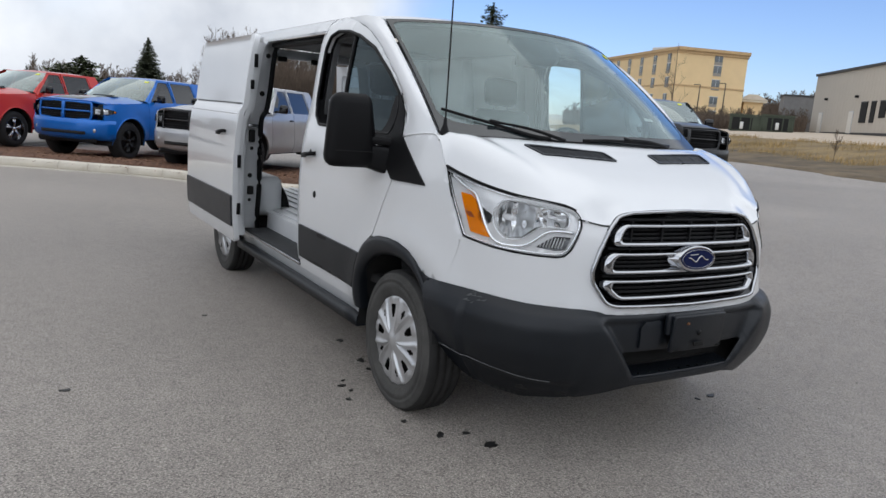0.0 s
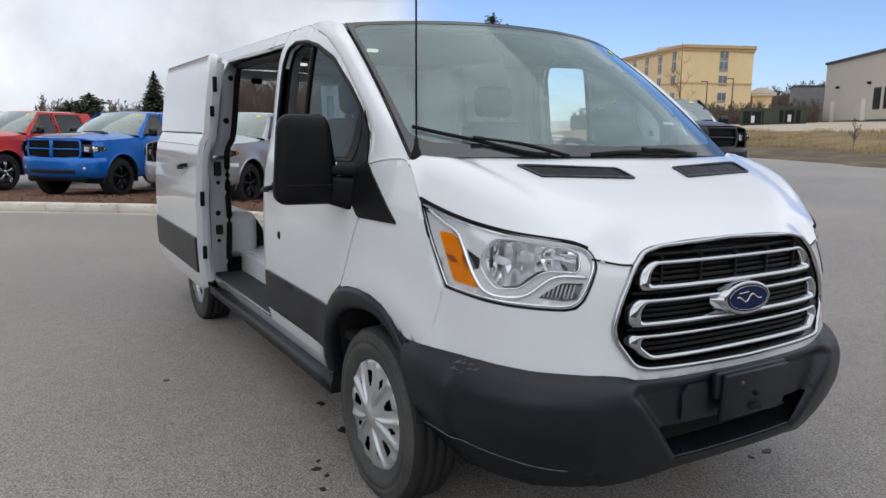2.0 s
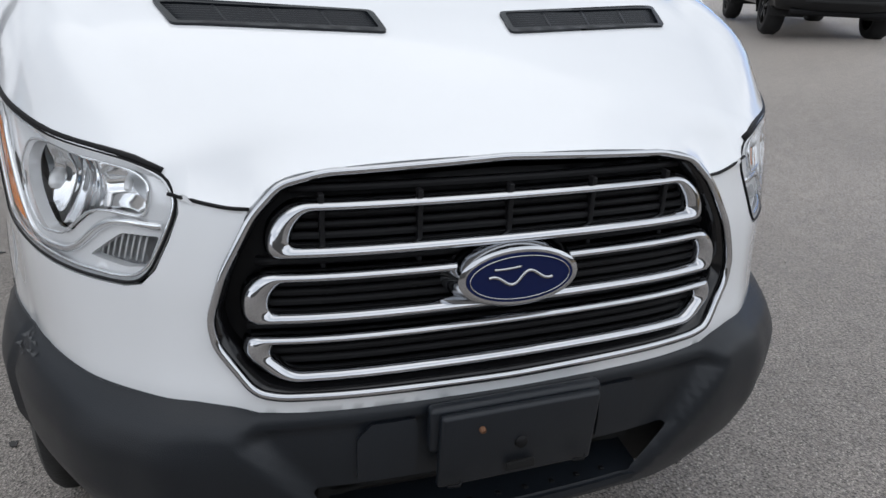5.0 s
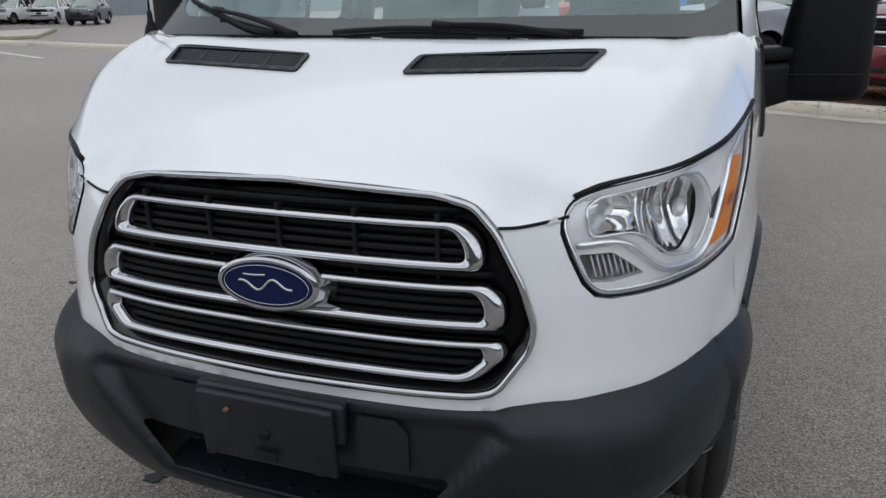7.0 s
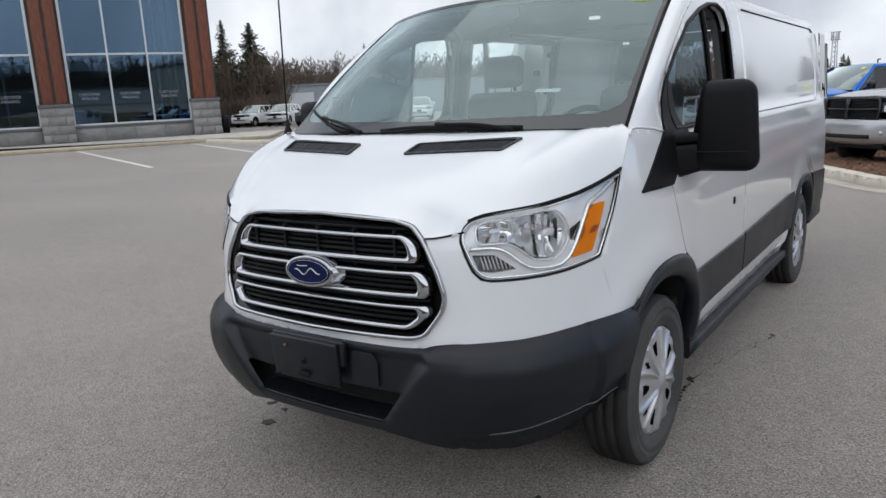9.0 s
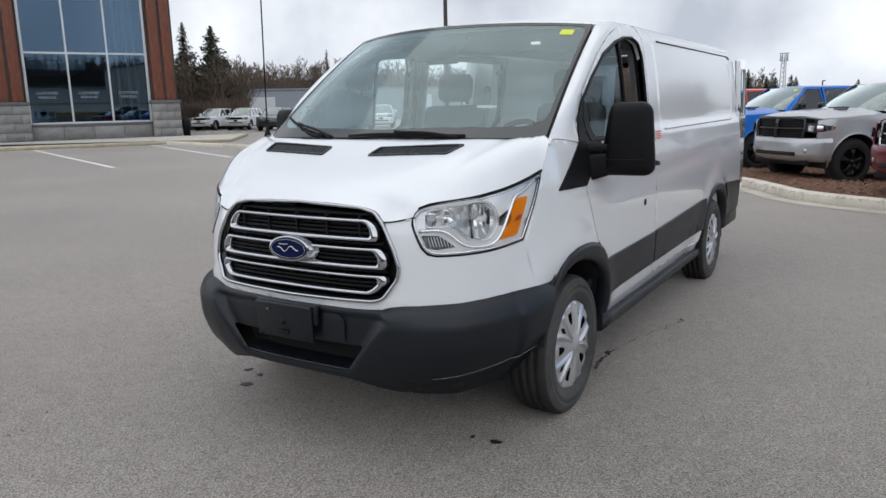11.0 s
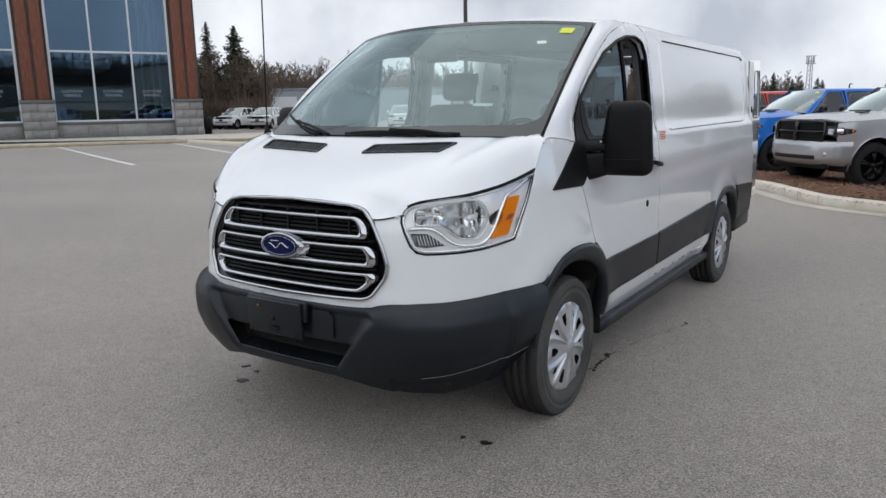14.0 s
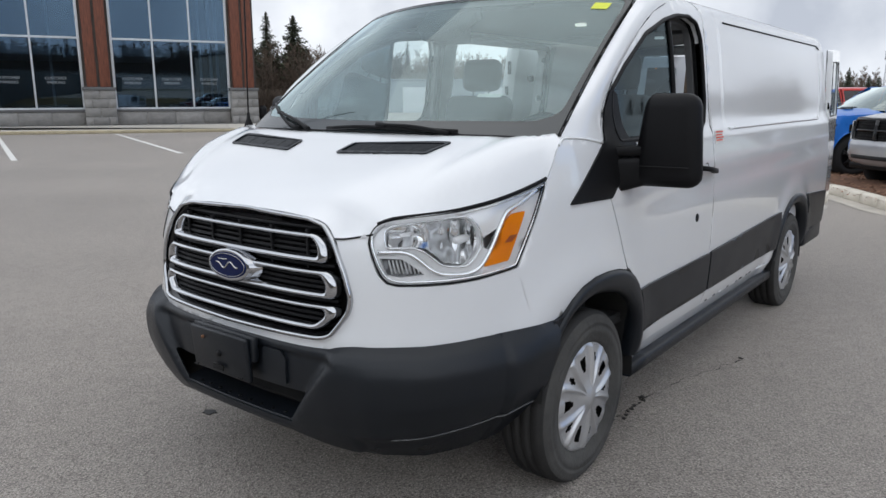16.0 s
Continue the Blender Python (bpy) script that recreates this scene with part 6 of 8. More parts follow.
def vehicle(name, label, m, body, bumper, grille_trim, wheel_mat, kind="pickup", group="", scoop=True, hood_patch=False):
    """A parked pickup or sport utility: front axle at the origin, facing -y."""
    pk = kind == "pickup"
    S = dict(wb=3.57, rear=4.86, nose=-0.96, w=0.995, belt=1.31, hood=1.37, roof=1.91, ws0=0.66, ws1=1.34, rf=3.02, rb=3.22, r=0.440, floor=0.46) if pk else \
        dict(wb=2.92, rear=3.86, nose=-0.90, w=0.965, belt=1.13, hood=1.12, roof=1.75, ws0=0.62, ws1=1.36, rf=3.30, rb=3.74, r=0.375, floor=0.32)
    v = thing(name, label, "pickup truck" if pk else "car", m, group)
    wz = hermite([0.2, S["floor"], 0.65, 0.95, S["belt"] - 0.05, S["belt"] + 0.05, S["roof"] - 0.12, S["roof"] - 0.03, S["roof"] + 0.05],
                 [S["w"] - 0.10, S["w"] - 0.04, S["w"], S["w"] - 0.004, S["w"] - 0.035, S["w"] - 0.085, S["w"] - 0.27, S["w"] - 0.33, S["w"] - 0.45])

    def smap(g):
        def f(y, z):
            x = wz(z)
            if y < -0.3:
                x -= 0.20 * ((-0.3 - y) / 0.66) ** 2
            for hub in (0.0, S["wb"]):
                d = math.hypot(y - hub, z - S["r"])
                x += 0.022 * math.exp(-((d - S["r"] - 0.07) / 0.08) ** 2)
            return (g * x, y, z)
        return f

    def fmap(x, z):
        return (x, S["nose"] + 0.04 + 0.30 * (abs(x) / S["w"]) ** 3 + 0.10 * max(0, z - 0.95), z)

    def hmap(x, y):
        a = abs(x) / (S["w"] - 0.04)
        t = (y - S["nose"]) / (S["ws0"] - S["nose"])
        z = S["hood"] - (0.085 if pk else 0.16) * (1 - t) ** 2.5 + 0.02 * t - 0.10 * a ** 4 - (0.05 * smooth(0.10, 0.0, t) if pk else 0)
        if pk:
            z += 0.025 * smooth(0.62, 0.50, a) * smooth(0.02, 0.3, t)
        return (x, y, z)

    def arch(hub, k=1.0, rr=0.085):
        R = (S["r"] + rr) * k
        return [(hub - R * math.cos(t), S["r"] + R * math.sin(t)) for t in np.linspace(-0.18, math.pi + 0.18, 16)]
    mid = (0, 1.9, 0.8)
    fl = S["floor"]
    af, ar = arch(0.0), arch(S["wb"])
    d0, d1, d2 = 0.70, 1.78, 2.78 if pk else 2.62
    hx = hmap(S["w"] - 0.06, 0.5)[2]
    for g in (1, -1):
        fm = smap(g)
        fd = [(S["nose"] + 0.20, 0.56), (-0.52, 0.53)] + [p for p in af if p[1] > fl] + [(0.52, fl), (d0 - 0.008, fl), (d0 - 0.008, S["belt"]), (0.52, S["belt"])] + [(y, hmap(S["w"] - 0.05, y)[2] - 0.004) for y in (0.36, 0.2, 0.0, -0.2, -0.4, -0.56, S["nose"] + 0.22)]
        part("fender", skin(fd, fm, 0.11, (), 0.02, 0, mid), body, v)
        for a, b in ((d0, d1), (d1 + 0.008, d2)):
            win = [(a + 0.045 if a > 1 else a + 0.13, S["belt"] + 0.035), (b - 0.035, S["belt"] + 0.035), (b - 0.05, S["roof"] - 0.085), (a + 0.06 if a > 1 else a + 0.68, S["roof"] - 0.085)]
            low = [(a, fl), (b - 0.004, fl), (b - 0.004, S["belt"] + 0.02), (b - 0.02, S["roof"] - 0.035), (a + 0.03 if a > 1 else a + 0.66, S["roof"] - 0.035), (a, S["belt"] + 0.02)]
            if a > 1 and not pk:
                low[1] = (min(b, S["wb"] - S["r"] - 0.09), fl)
                low.insert(2, (b - 0.004, 0.80))
            dr = part("door", skin(low, fm, 0.12, [rounded(win, 0.05)], 0.02, 0, mid), body, v)
            wg = part("door_glass", skin(rounded(win, 0.05), fm, 0.2, (), 0, -0.012, mid), DOORGLASS, dr)
            part("door_handle", box((0.03, 0.17, 0.035), Vector(fm(b - 0.17, S["belt"] - 0.13)) + Vector((g * 0.015, 0, 0)), 0.01), body if not pk else GLOSSBLK, dr)
        if pk:
            bed = [(d2 + 0.015, fl + 0.04)] + [(S["wb"] - S["r"] - 0.10, fl + 0.04)] + [p for p in ar if p[1] > fl + 0.04] + [(S["wb"] + S["r"] + 0.10, fl + 0.08), (S["rear"], fl + 0.12), (S["rear"], S["belt"] + 0.08), (d2 + 0.42, S["belt"] + 0.08), (d2 + 0.42, S["belt"] + 0.02), (d2 + 0.015, S["belt"] + 0.02)]
            part("bed_side", skin(bed, fm, 0.12, (), 0.05, 0, mid), body, v)
            part("cab_corner", skin([(d2, S["belt"] - 0.05), (S["rb"], S["belt"] - 0.05), (S["rb"], S["belt"] + 0.05), (S["rf"] + 0.10, S["roof"] - 0.04), (d2, S["roof"] - 0.035)], fm, 0.12, (), 0.02, 0, mid), body, v)
        else:
            q = [(S["wb"] - S["r"] - 0.08, 0.80)] + [p for p in ar if p[1] > 0.45 and p[0] > S["wb"] - S["r"] - 0.05] + [(S["rear"] - 0.02, 0.5), (S["rear"], S["belt"]), (S["rb"], S["roof"] - 0.08), (d2, S["roof"] - 0.035), (d2, 0.80)]
            wq = [(d2 + 0.06, S["belt"] + 0.06), (S["rear"] - 0.28, S["belt"] + 0.06), (S["rb"] - 0.24, S["roof"] - 0.11), (d2 + 0.06, S["roof"] - 0.11)]
            part("quarter_panel", skin(q, fm, 0.12, [rounded(wq, 0.04)], 0.02, 0, mid), body, v)
            part("quarter_glass", skin(rounded(wq, 0.04), fm, 0.2, (), 0, -0.012, mid), DOORGLASS, v)
        for hub, ac in ((0.0, af), (S["wb"], ar)):
            lip = [Vector(fm(*p)) + Vector((g * 0.004, 0, 0)) for p in ac]
            part("arch_lip", tube(lip, 0.016, 5), body if pk else BLACK, v)
            part("wheel_house", sheet([[Vector((g * xx, hub + (S["r"] + 0.10) * math.cos(t), S["r"] + (S["r"] + 0.10) * math.sin(t))) for xx in (S["w"] - 0.02, 0.45)] for t in np.linspace(-0.2, math.pi + 0.2, 12)]), UNDER, v)
            key = (kind, wheel_mat.name)
            if key not in WHEELS:
                WHEELS[key] = spoke_wheel(S["r"], S["r"] * 0.64, 0.135, wheel_mat)
            wh = new("wheel"); wh.parent = v
            wh.location = (g * (S["w"] - 0.165), hub, S["r"])
            wh.rotation_euler = (0.3 + hub, 0, 0 if g > 0 else math.pi)
            for nm, me in zip(("tyre", "rim", "spokes"), WHEELS[key]):
                part(nm, me, CARTYRE, wh)
        # mirror
        mm = part("wing_mirror", box((0.20, 0.12, 0.19), (g * (S["w"] + 0.10), d0 + 0.28, S["belt"] + 0.12), 0.05, 3), GLOSSBLK if pk else body, v)
        part("mirror_stalk", box((0.16, 0.06, 0.05), (g * (S["w"] - 0.02), d0 + 0.29, S["belt"] + 0.06), 0.015), GLOSSBLK, mm)
        # lamps
        lo = 0.965 if pk else 0.86
        hl = [(0.690, lo + 0.045), (0.82, lo + 0.035), (0.955, lo + 0.060), (0.985, lo + 0.10), (0.94, lo + 0.165), (0.82, lo + 0.19), (0.69, lo + 0.195)] if pk else [(0.545, lo), (0.80, lo + 0.01), (0.93, lo + 0.06), (0.925, lo + 0.14), (0.80, lo + 0.17), (0.55, lo + 0.18)]
        hl = [(g * x * S["w"] / 0.995, z) for x, z in hl]
        lampp = part("headlamp", skin(hl, fmap, 0.08, (), 0.03, 0.006, mid), GLOSSBLK if pk else BULB, v)
        part("lamp_surround", tube([Vector(fmap(*p)) + Vector((0, -0.012, 0)) for p in hl], 0.012, 5, True), GLOSSBLK, lampp)
        if pk:
            part("lamp_bowl", skin(rounded([(g * 0.72, lo + 0.06), (g * 0.80, lo + 0.05), (g * 0.81, lo + 0.15), (g * 0.72, lo + 0.16)], 0.02), fmap, 0.05, (), 0.01, 0.012, mid), BULB, lampp)
        part("lamp_marker", skin([(g * 0.85, lo + 0.05), (g * 0.915, lo + 0.065), (g * 0.91, lo + 0.13), (g * 0.84, lo + 0.14)], fmap, 0.05, (), 0.01, 0.012, mid), CHROME if pk else BULB, lampp)
        if pk:
            part("lamp_side", skin([(-0.80, lo + 0.04), (-0.62, lo + 0.055), (-0.47, lo + 0.085), (-0.44, lo + 0.120), (-0.52, lo + 0.150), (-0.80, lo + 0.185)], fm, 0.06, (), 0.01, 0.010, mid), GLOSSBLK, lampp)
            part("lamp_marker", skin([(-0.515, lo + 0.090), (-0.485, lo + 0.098), (-0.485, lo + 0.122), (-0.515, lo + 0.128)], fm, 0.05, (), 0.01, 0.018, mid), AMBER, lampp)
            part("lamp_chrome", skin([(-0.76, lo + 0.055), (-0.66, lo + 0.065), (-0.66, lo + 0.15), (-0.76, lo + 0.16)], fm, 0.05, (), 0.01, 0.018, mid), REFLECT, lampp)
        part("fog_lamp", lathe([(0.0, -0.02), (0.045, -0.015), (0.055, 0.0), (0.06, 0.02)], 16, "y", Vector(fmap(g * 0.72, 0.66)) + Vector((0, -0.05, 0))), BULB, v)
        part("tail_lamp", box((0.06, 0.05, 0.42 if pk else 0.2), (g * (S["w"] - 0.08), S["rear"] + 0.0, 1.0), 0.015), REDLENS, v)
    # hood
    ho = [(x, S["nose"] + 0.10 + 0.28 * (abs(x) / S["w"]) ** 3) for x in np.linspace(-S["w"] + 0.09, S["w"] - 0.09, 13)] + [(S["w"] - 0.045, -0.2), (S["w"] - 0.06, 0.40), (S["w"] - 0.12, S["ws0"] - 0.02), (0, S["ws0"] - 0.14), (-S["w"] + 0.12, S["ws0"] - 0.02), (-S["w"] + 0.06, 0.40), (-S["w"] + 0.045, -0.2)]
    hd = part("hood", skin(ho, hmap, 0.10, (), 0.03, 0, mid), body, v)
    if scoop and pk:
        for g in (1, -1):
            part("hood_scoop", box((0.16, 0.20, 0.03), Vector(hmap(g * 0.42, 0.12)) + Vector((0, 0, 0.004)), 0.010), GLOSSBLK, hd)
    if hood_patch:
        part("hood_decal", skin([(-0.36, -0.78), (0.36, -0.78), (0.40, 0.35), (-0.40, 0.35)], hmap, 0.1, (), 0, 0.003, mid), GLOSSBLK, hd, "matte black hood stripe")
    # grille
    gt, gb = (1.245, 0.885) if pk else (1.0, 0.86)
    gw = 0.665 if pk else 0.50
    go = rounded([(-gw + 0.02, gb), (gw - 0.02, gb), (gw, gb + 0.12), (gw - 0.02, gt), (-gw + 0.02, gt), (-gw, gb + 0.12)], 0.05)
    gr = part("grille", skin(go, fmap, 0.10, (), 0.05, -0.02, mid), BLACK, v)
    part("grille_frame", tube([Vector(fmap(*p)) + Vector((0, -0.012, 0)) for p in go], 0.026, 6, True), grille_trim, gr)
    if pk:
        cz = (gt + gb) / 2
        part("grille_bar", sweep([Vector(fmap(x, cz)) + Vector((0, -0.01, 0)) for x in np.linspace(-gw, gw, 9)], [(-0.02, -0.016), (0.02, -0.016), (0.02, 0.016), (-0.02, 0.016)]), grille_trim, gr)
        part("grille_bar", sweep([Vector(fmap(0, z)) + Vector((0, -0.012, 0)) for z in np.linspace(gb, gt, 5)], [(-0.045, -0.02), (0.045, -0.02), (0.03, 0.02), (-0.03, 0.02)], up=(0, -1, 0)), grille_trim, gr)
        for z in np.linspace(gb + 0.04, gt - 0.03, 7):
            part("grille_slat", sweep([Vector(fmap(x, z)) + Vector((0, 0.004, 0)) for x in np.linspace(-gw + 0.04, gw - 0.04, 7)], [(-0.012, -0.006), (0.012, -0.006), (0.012, 0.006), (-0.012, 0.006)]), BLACK, gr)
    else:
        for x in np.linspace(-0.40, 0.40, 7):
            part("grille_slot", box((0.085, 0.02, 0.10), Vector(fmap(x, 0.93)) + Vector((0, 0.0, 0)), 0.015), grille_trim, gr)
    # bumper
    bt, bb = (0.90, 0.45) if pk else (0.84, 0.34)
    rows = []
    for x in np.linspace(-S["w"] + 0.06, S["w"] - 0.06, 22):
        c = Vector(fmap(x, 0.7))
        rows.append([c + Vector((0, 0.06, bt - 0.70)), c + Vector((0, -0.05, bt - 0.72)), c + Vector((0, -0.075, bt - 0.80)), c + Vector((0, -0.07, 0.62 - 0.70)), c + Vector((0, -0.03, bb + 0.06 - 0.70)), c + Vector((0, 0.08, bb - 0.70))])
    if pk:
        for g in (1, -1):
            ends = []
            for y in (-0.64, -0.59, -0.54, -0.50):
                c = Vector(smap(g)(y, 0.7)) + Vector((g * 0.012, 0, 0))
                o = Vector((g * 0.9, -0.45, 0)).normalized()
                ends.append([c - o * 0.06 + Vector((0, 0, bt - 0.70)), c + o * 0.01 + Vector((0, 0, bt - 0.72)), c + o * 0.022 + Vector((0, 0, bt - 0.80)), c + o * 0.02 + Vector((0, 0, -0.08)), c + Vector((0, 0, bb + 0.06 - 0.70)), c - o * 0.08 + Vector((0, 0, bb - 0.70))])
            rows = rows + ends if g > 0 else ends[::-1] + rows
    bp = part("front_bumper", sheet(rows), bumper, v)
    intake = [Vector(fmap(x, 0.60)) + Vector((0, -0.047 if pk else -0.06, 0)) for x in np.linspace(-0.56, 0.56, 11)]
    part("bumper_intake", sweep(intake, [(-0.03, -0.035), (0.024, -0.035), (0.028, 0.035), (-0.03, 0.035)], up=(0, 0, 1)), UNDER, bp)
    if not pk:
        part("plate_plinth", box((0.32, 0.02, 0.13), Vector(fmap(0, 0.745)) + Vector((0, -0.078, 0)), 0.008), GLOSSBLK, bp)
    part("air_dam", box((1.5, 0.05, 0.10), (0, S["nose"] + 0.16, bb - 0.02), 0.02), BLACK, v)
    # cab top
    wv = [(0.0, S["ws0"] - 0.10, S["hood"] + 0.01), (1.0, S["ws1"], S["roof"] - 0.045)]

    def wmap(x, t):
        y = wv[0][1] + (wv[1][1] - wv[0][1]) * t + 0.10 * (abs(x) / 0.8) ** 2
        z = wv[0][2] + (wv[1][2] - wv[0][2]) * t + 0.02 * math.sin(math.pi * t) - 0.02 * (abs(x) / 0.8) ** 2
        return (x, y, z)
    e0, e1 = S["w"] - 0.13, S["w"] - 0.32
    wo = [(e0, 0), (e1, 1), (-e1, 1), (-e0, 0)]
    ws = part("windscreen", skin(wo, wmap, 0.12, (), 0, 0, mid), TRUCKGLASS, v)
    part("wiper", tube([Vector(wmap(x, 0.05)) + Vector((0, -0.02, 0.02)) for x in (-0.5, -0.2, 0.1)], 0.012, 5), BLACK, ws)
    part("price_sheet", skin([(0.50, 0.10), (0.66, 0.10), (0.65, 0.26), (0.50, 0.26)], wmap, 0.2, (), 0, -0.01, mid), PAPER, ws)
    part("screen_tag", skin([(0.42, 0.84), (0.52, 0.84), (0.52, 0.92), (0.42, 0.92)], wmap, 0.2, (), 0, 0.004, mid), YELLOW, ws)
    for g in (1, -1):
        part("a_pillar", loft([wmap(g * (e0 + (e1 - e0) * t), t) for t in np.linspace(0, 1, 8)], [smap(g)(d0 + 0.66 * t, S["belt"] + 0.02 + (S["roof"] - 0.075 - S["belt"]) * t) for t in np.linspace(0, 1, 8)], 3, 0.01, (g * 0.7, -0.3, 0.5)), body, v)

    def rmap(x, y):
        a = min(abs(x) / (S["w"] - 0.31), 1.1)
        z = S["roof"] - 0.05 * a ** 3
        z -= 0.05 * max(0, (S["ws1"] + 0.45 - y) / 0.45) ** 2 + 0.06 * max(0, (y - S["rf"] + 0.3) / 0.4) ** 2
        return (x, y, z)
    rw = S["w"] - 0.315
    part("roof", skin([(-rw, S["ws1"] + 0.10), (-rw * 0.5, S["ws1"] + 0.02), (rw * 0.5, S["ws1"] + 0.02), (rw, S["ws1"] + 0.10), (rw, S["rf"] + 0.08), (-rw, S["rf"] + 0.08)], rmap, 0.15, (), 0.03, 0, mid), body, v)
    part("rear_glass", sheet([[(x * 0.62, S["rf"] + 0.10, S["roof"] - 0.08), (x * 0.80, S["rb"], S["belt"] + 0.03)] for x in np.linspace(-1, 1, 5)]), TRUCKGLASS, v)
    part("rear_panel", sheet([[(x * (S["w"] - 0.03), S["rear"], z) for x in (-1, 0, 1)] for z in (fl + 0.1, S["belt"] + 0.05)]), body, v)
    if pk:
        part("bed_liner", sheet([[(x * (S["w"] - 0.10), y, 0.85) for x in (-1, 0, 1)] for y in (S["rb"], S["rear"])]), BLACK, v)
        part("cab_back", sheet([[(x * (S["w"] - 0.05), S["rb"], z) for x in (-1, 0, 1)] for z in (0.6, S["belt"] + 0.05)]), body, v)
    part("cabin", box((1.5, 2.0, 0.5), (0, 2.0, 0.95), 0.1), TRIMC, v)
    for x in (-0.38, 0.38):
        part("seat", box((0.46, 0.16, 0.75), (x, 1.95, 1.25), 0.06, 3, turn=Euler((-0.2, 0, 0))), SEATC, v)
    part("underside", box((1.5, 4.2, 0.20), (0, 1.6, fl + 0.05), 0.03), UNDER, v)
    return v


TH = -45.5
row0 = Vector((1.06, 12.95, 0.02))
step_v = LEFTV * 3.09
BLUE = paint("blue_paint", (0.0015, 0.145, 0.56), 0.25, 0.30)
RED = paint("red_paint", (0.56, 0.028, 0.022), 0.05)
SILVERP = paint("silver_paint", (0.47, 0.475, 0.49), 0.45, 0.26)
GREYP = paint("grey_paint", (0.085, 0.088, 0.096), 0.6, 0.3)
MAROON = paint("maroon_paint", (0.14, 0.010, 0.020), 0.3)
NIGHT = paint("black_paint", (0.010, 0.011, 0.013), 0.3)
vehicle("pickup_truck", "silver pickup with black grille parked nose to the kerb", Matrix.Translation(row0) @ pose(0, 0, 0, 0, 0, TH) @ Matrix.Scale(0.95, 4), SILVERP, SILVERP, GLOSSBLK, WHEELBLK, group="pickups on display")
vehicle("pickup_truck", "bright blue pickup with black wheels on mulch", Matrix.Translation(row0 - step_v + Vector((-0.10, 0.16, 0))) @ pose(0, 0, 0, 0, 0, TH) @ Matrix.Scale(0.95, 4), BLUE, BLUE, BLUE, WHEELBLK, group="pickups on display", hood_patch=True)
vehicle("pickup_truck", "red pickup with chrome bumper on mulch", Matrix.Translation(row0 - step_v * 2 + Vector((-0.32, 0.33, 0))) @ pose(0, 0, 0, 0, 0, TH) @ Matrix.Scale(0.95, 4), RED, CHROME, CHROME, CHROME, group="pickups on display")
vehicle("pickup_truck", "maroon pickup with chrome grille on mulch", Matrix.Translation(row0 + step_v * 1.12) @ pose(0, 0, 0, 0, 0, TH) @ Matrix.Scale(0.95, 4), MAROON, MAROON, CHROME, CHROME, group="pickups on display")
bx, by = 9.70, 8.80
vehicle("pickup_truck", "black pickup parked on the sloping lot", Matrix.Translation((bx, by, rise(bx, by))) @ pose(0, 0, 0, 0, 0, -30), NIGHT, NIGHT, NIGHT, WHEELBLK)
vehicle("sport_utility", "white sport utility parked by the woods", Matrix.Translation((-46.1, 38.85, 0)) @ pose(0, 0, 0, 0, 0, 16), CARWHITE, CARWHITE, BLACK, SATIN, "suv", group="parked cars")
vehicle("sport_utility", "white sport utility parked by the woods", Matrix.Translation((-42.87, 39.5, 0)) @ pose(0, 0, 0, 0, 0, 30), CARWHITE, CARWHITE, BLACK, SATIN, "suv", group="parked cars")
vehicle("sport_utility", "dark grey sport utility parked by the woods", Matrix.Translation((-38.0, 38.1, 0)) @ pose(0, 0, 0, 0, 0, 30), GREYP, GREYP, CHROME, SATIN, "suv", group="parked cars")
vehicle("sport_utility", "white sport utility behind the van", Matrix.Translation((-30.9, 42.5, 0)) @ pose(0, 0, 0, 0, 0, 34), CARWHITE, CARWHITE, CARWHITE, SATIN, "suv", group="parked cars")


# ---- dealership building in the west ----
BLOCKM = mat("split_block", (0.30, 0.29, 0.275), 0.95, 0, 0.25, 3, bump=0.8, bscale=22, orand=0.18)
JOINT = mat("mortar", (0.36, 0.35, 0.33), 0.95, 0, 0.2, 6, bump=0.3, bscale=30)
TIMBER = mat("stained_timber", (0.24, 0.075, 0.038), 0.6, 0, 0.4, 3, bump=0.3, bscale=20, color2=(0.085, 0.028, 0.016), stretch=(6, 6, 0.6))
DARKWALL = mat("dark_cladding", (0.10, 0.085, 0.075), 0.8, 0, 0.3, 2, bump=0.2, bscale=12)
ALU = mat("window_aluminium", (0.62, 0.64, 0.66), 0.4, 0.2, 0.08, 6)
CONC = mat("sidewalk_concrete", (0.62, 0.58, 0.51), 0.9, 0, 0.18, 0.7, bump=0.25, bscale=20)
STONECAP = mat("stone_cap", (0.14, 0.14, 0.14), 0.85, 0, 0.2, 5, bump=0.3, bscale=20)
SHOWGLASS = glass("showroom_glass", (0.40, 0.47, 0.52), 1.5, 3.2, 0, (0.40, 0.60, 0.82))
PALEPAINT = mat("interior_pale", (0.62, 0.66, 0.70), 0.8, 0, 0.1, 2)
LETTER = mat("window_lettering", (0.30, 0.33, 0.35), 0.8, 0, 0.1, 8)
# back wall and floor coloured dark, so the room's dimness is in the paint
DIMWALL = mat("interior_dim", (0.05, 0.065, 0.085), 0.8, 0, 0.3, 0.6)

FO, FU, FN = Vector((-34.75, 27.33, 0)), Vector((0.438, 0.899, 0)).normalized(), Vector((0.899, -0.438, 0)).normalized()
FM = Matrix(((-FU.x, FN.x, 0, FO.x), (-FU.y, FN.y, 0, FO.y), (0, 0, 1, 0), (0, 0, 0, 1)))   # local x along the front, y outwards
dealer = thing("showroom_building", "showroom with tall blue glazing, timber posts and stone piers", "building", FM)


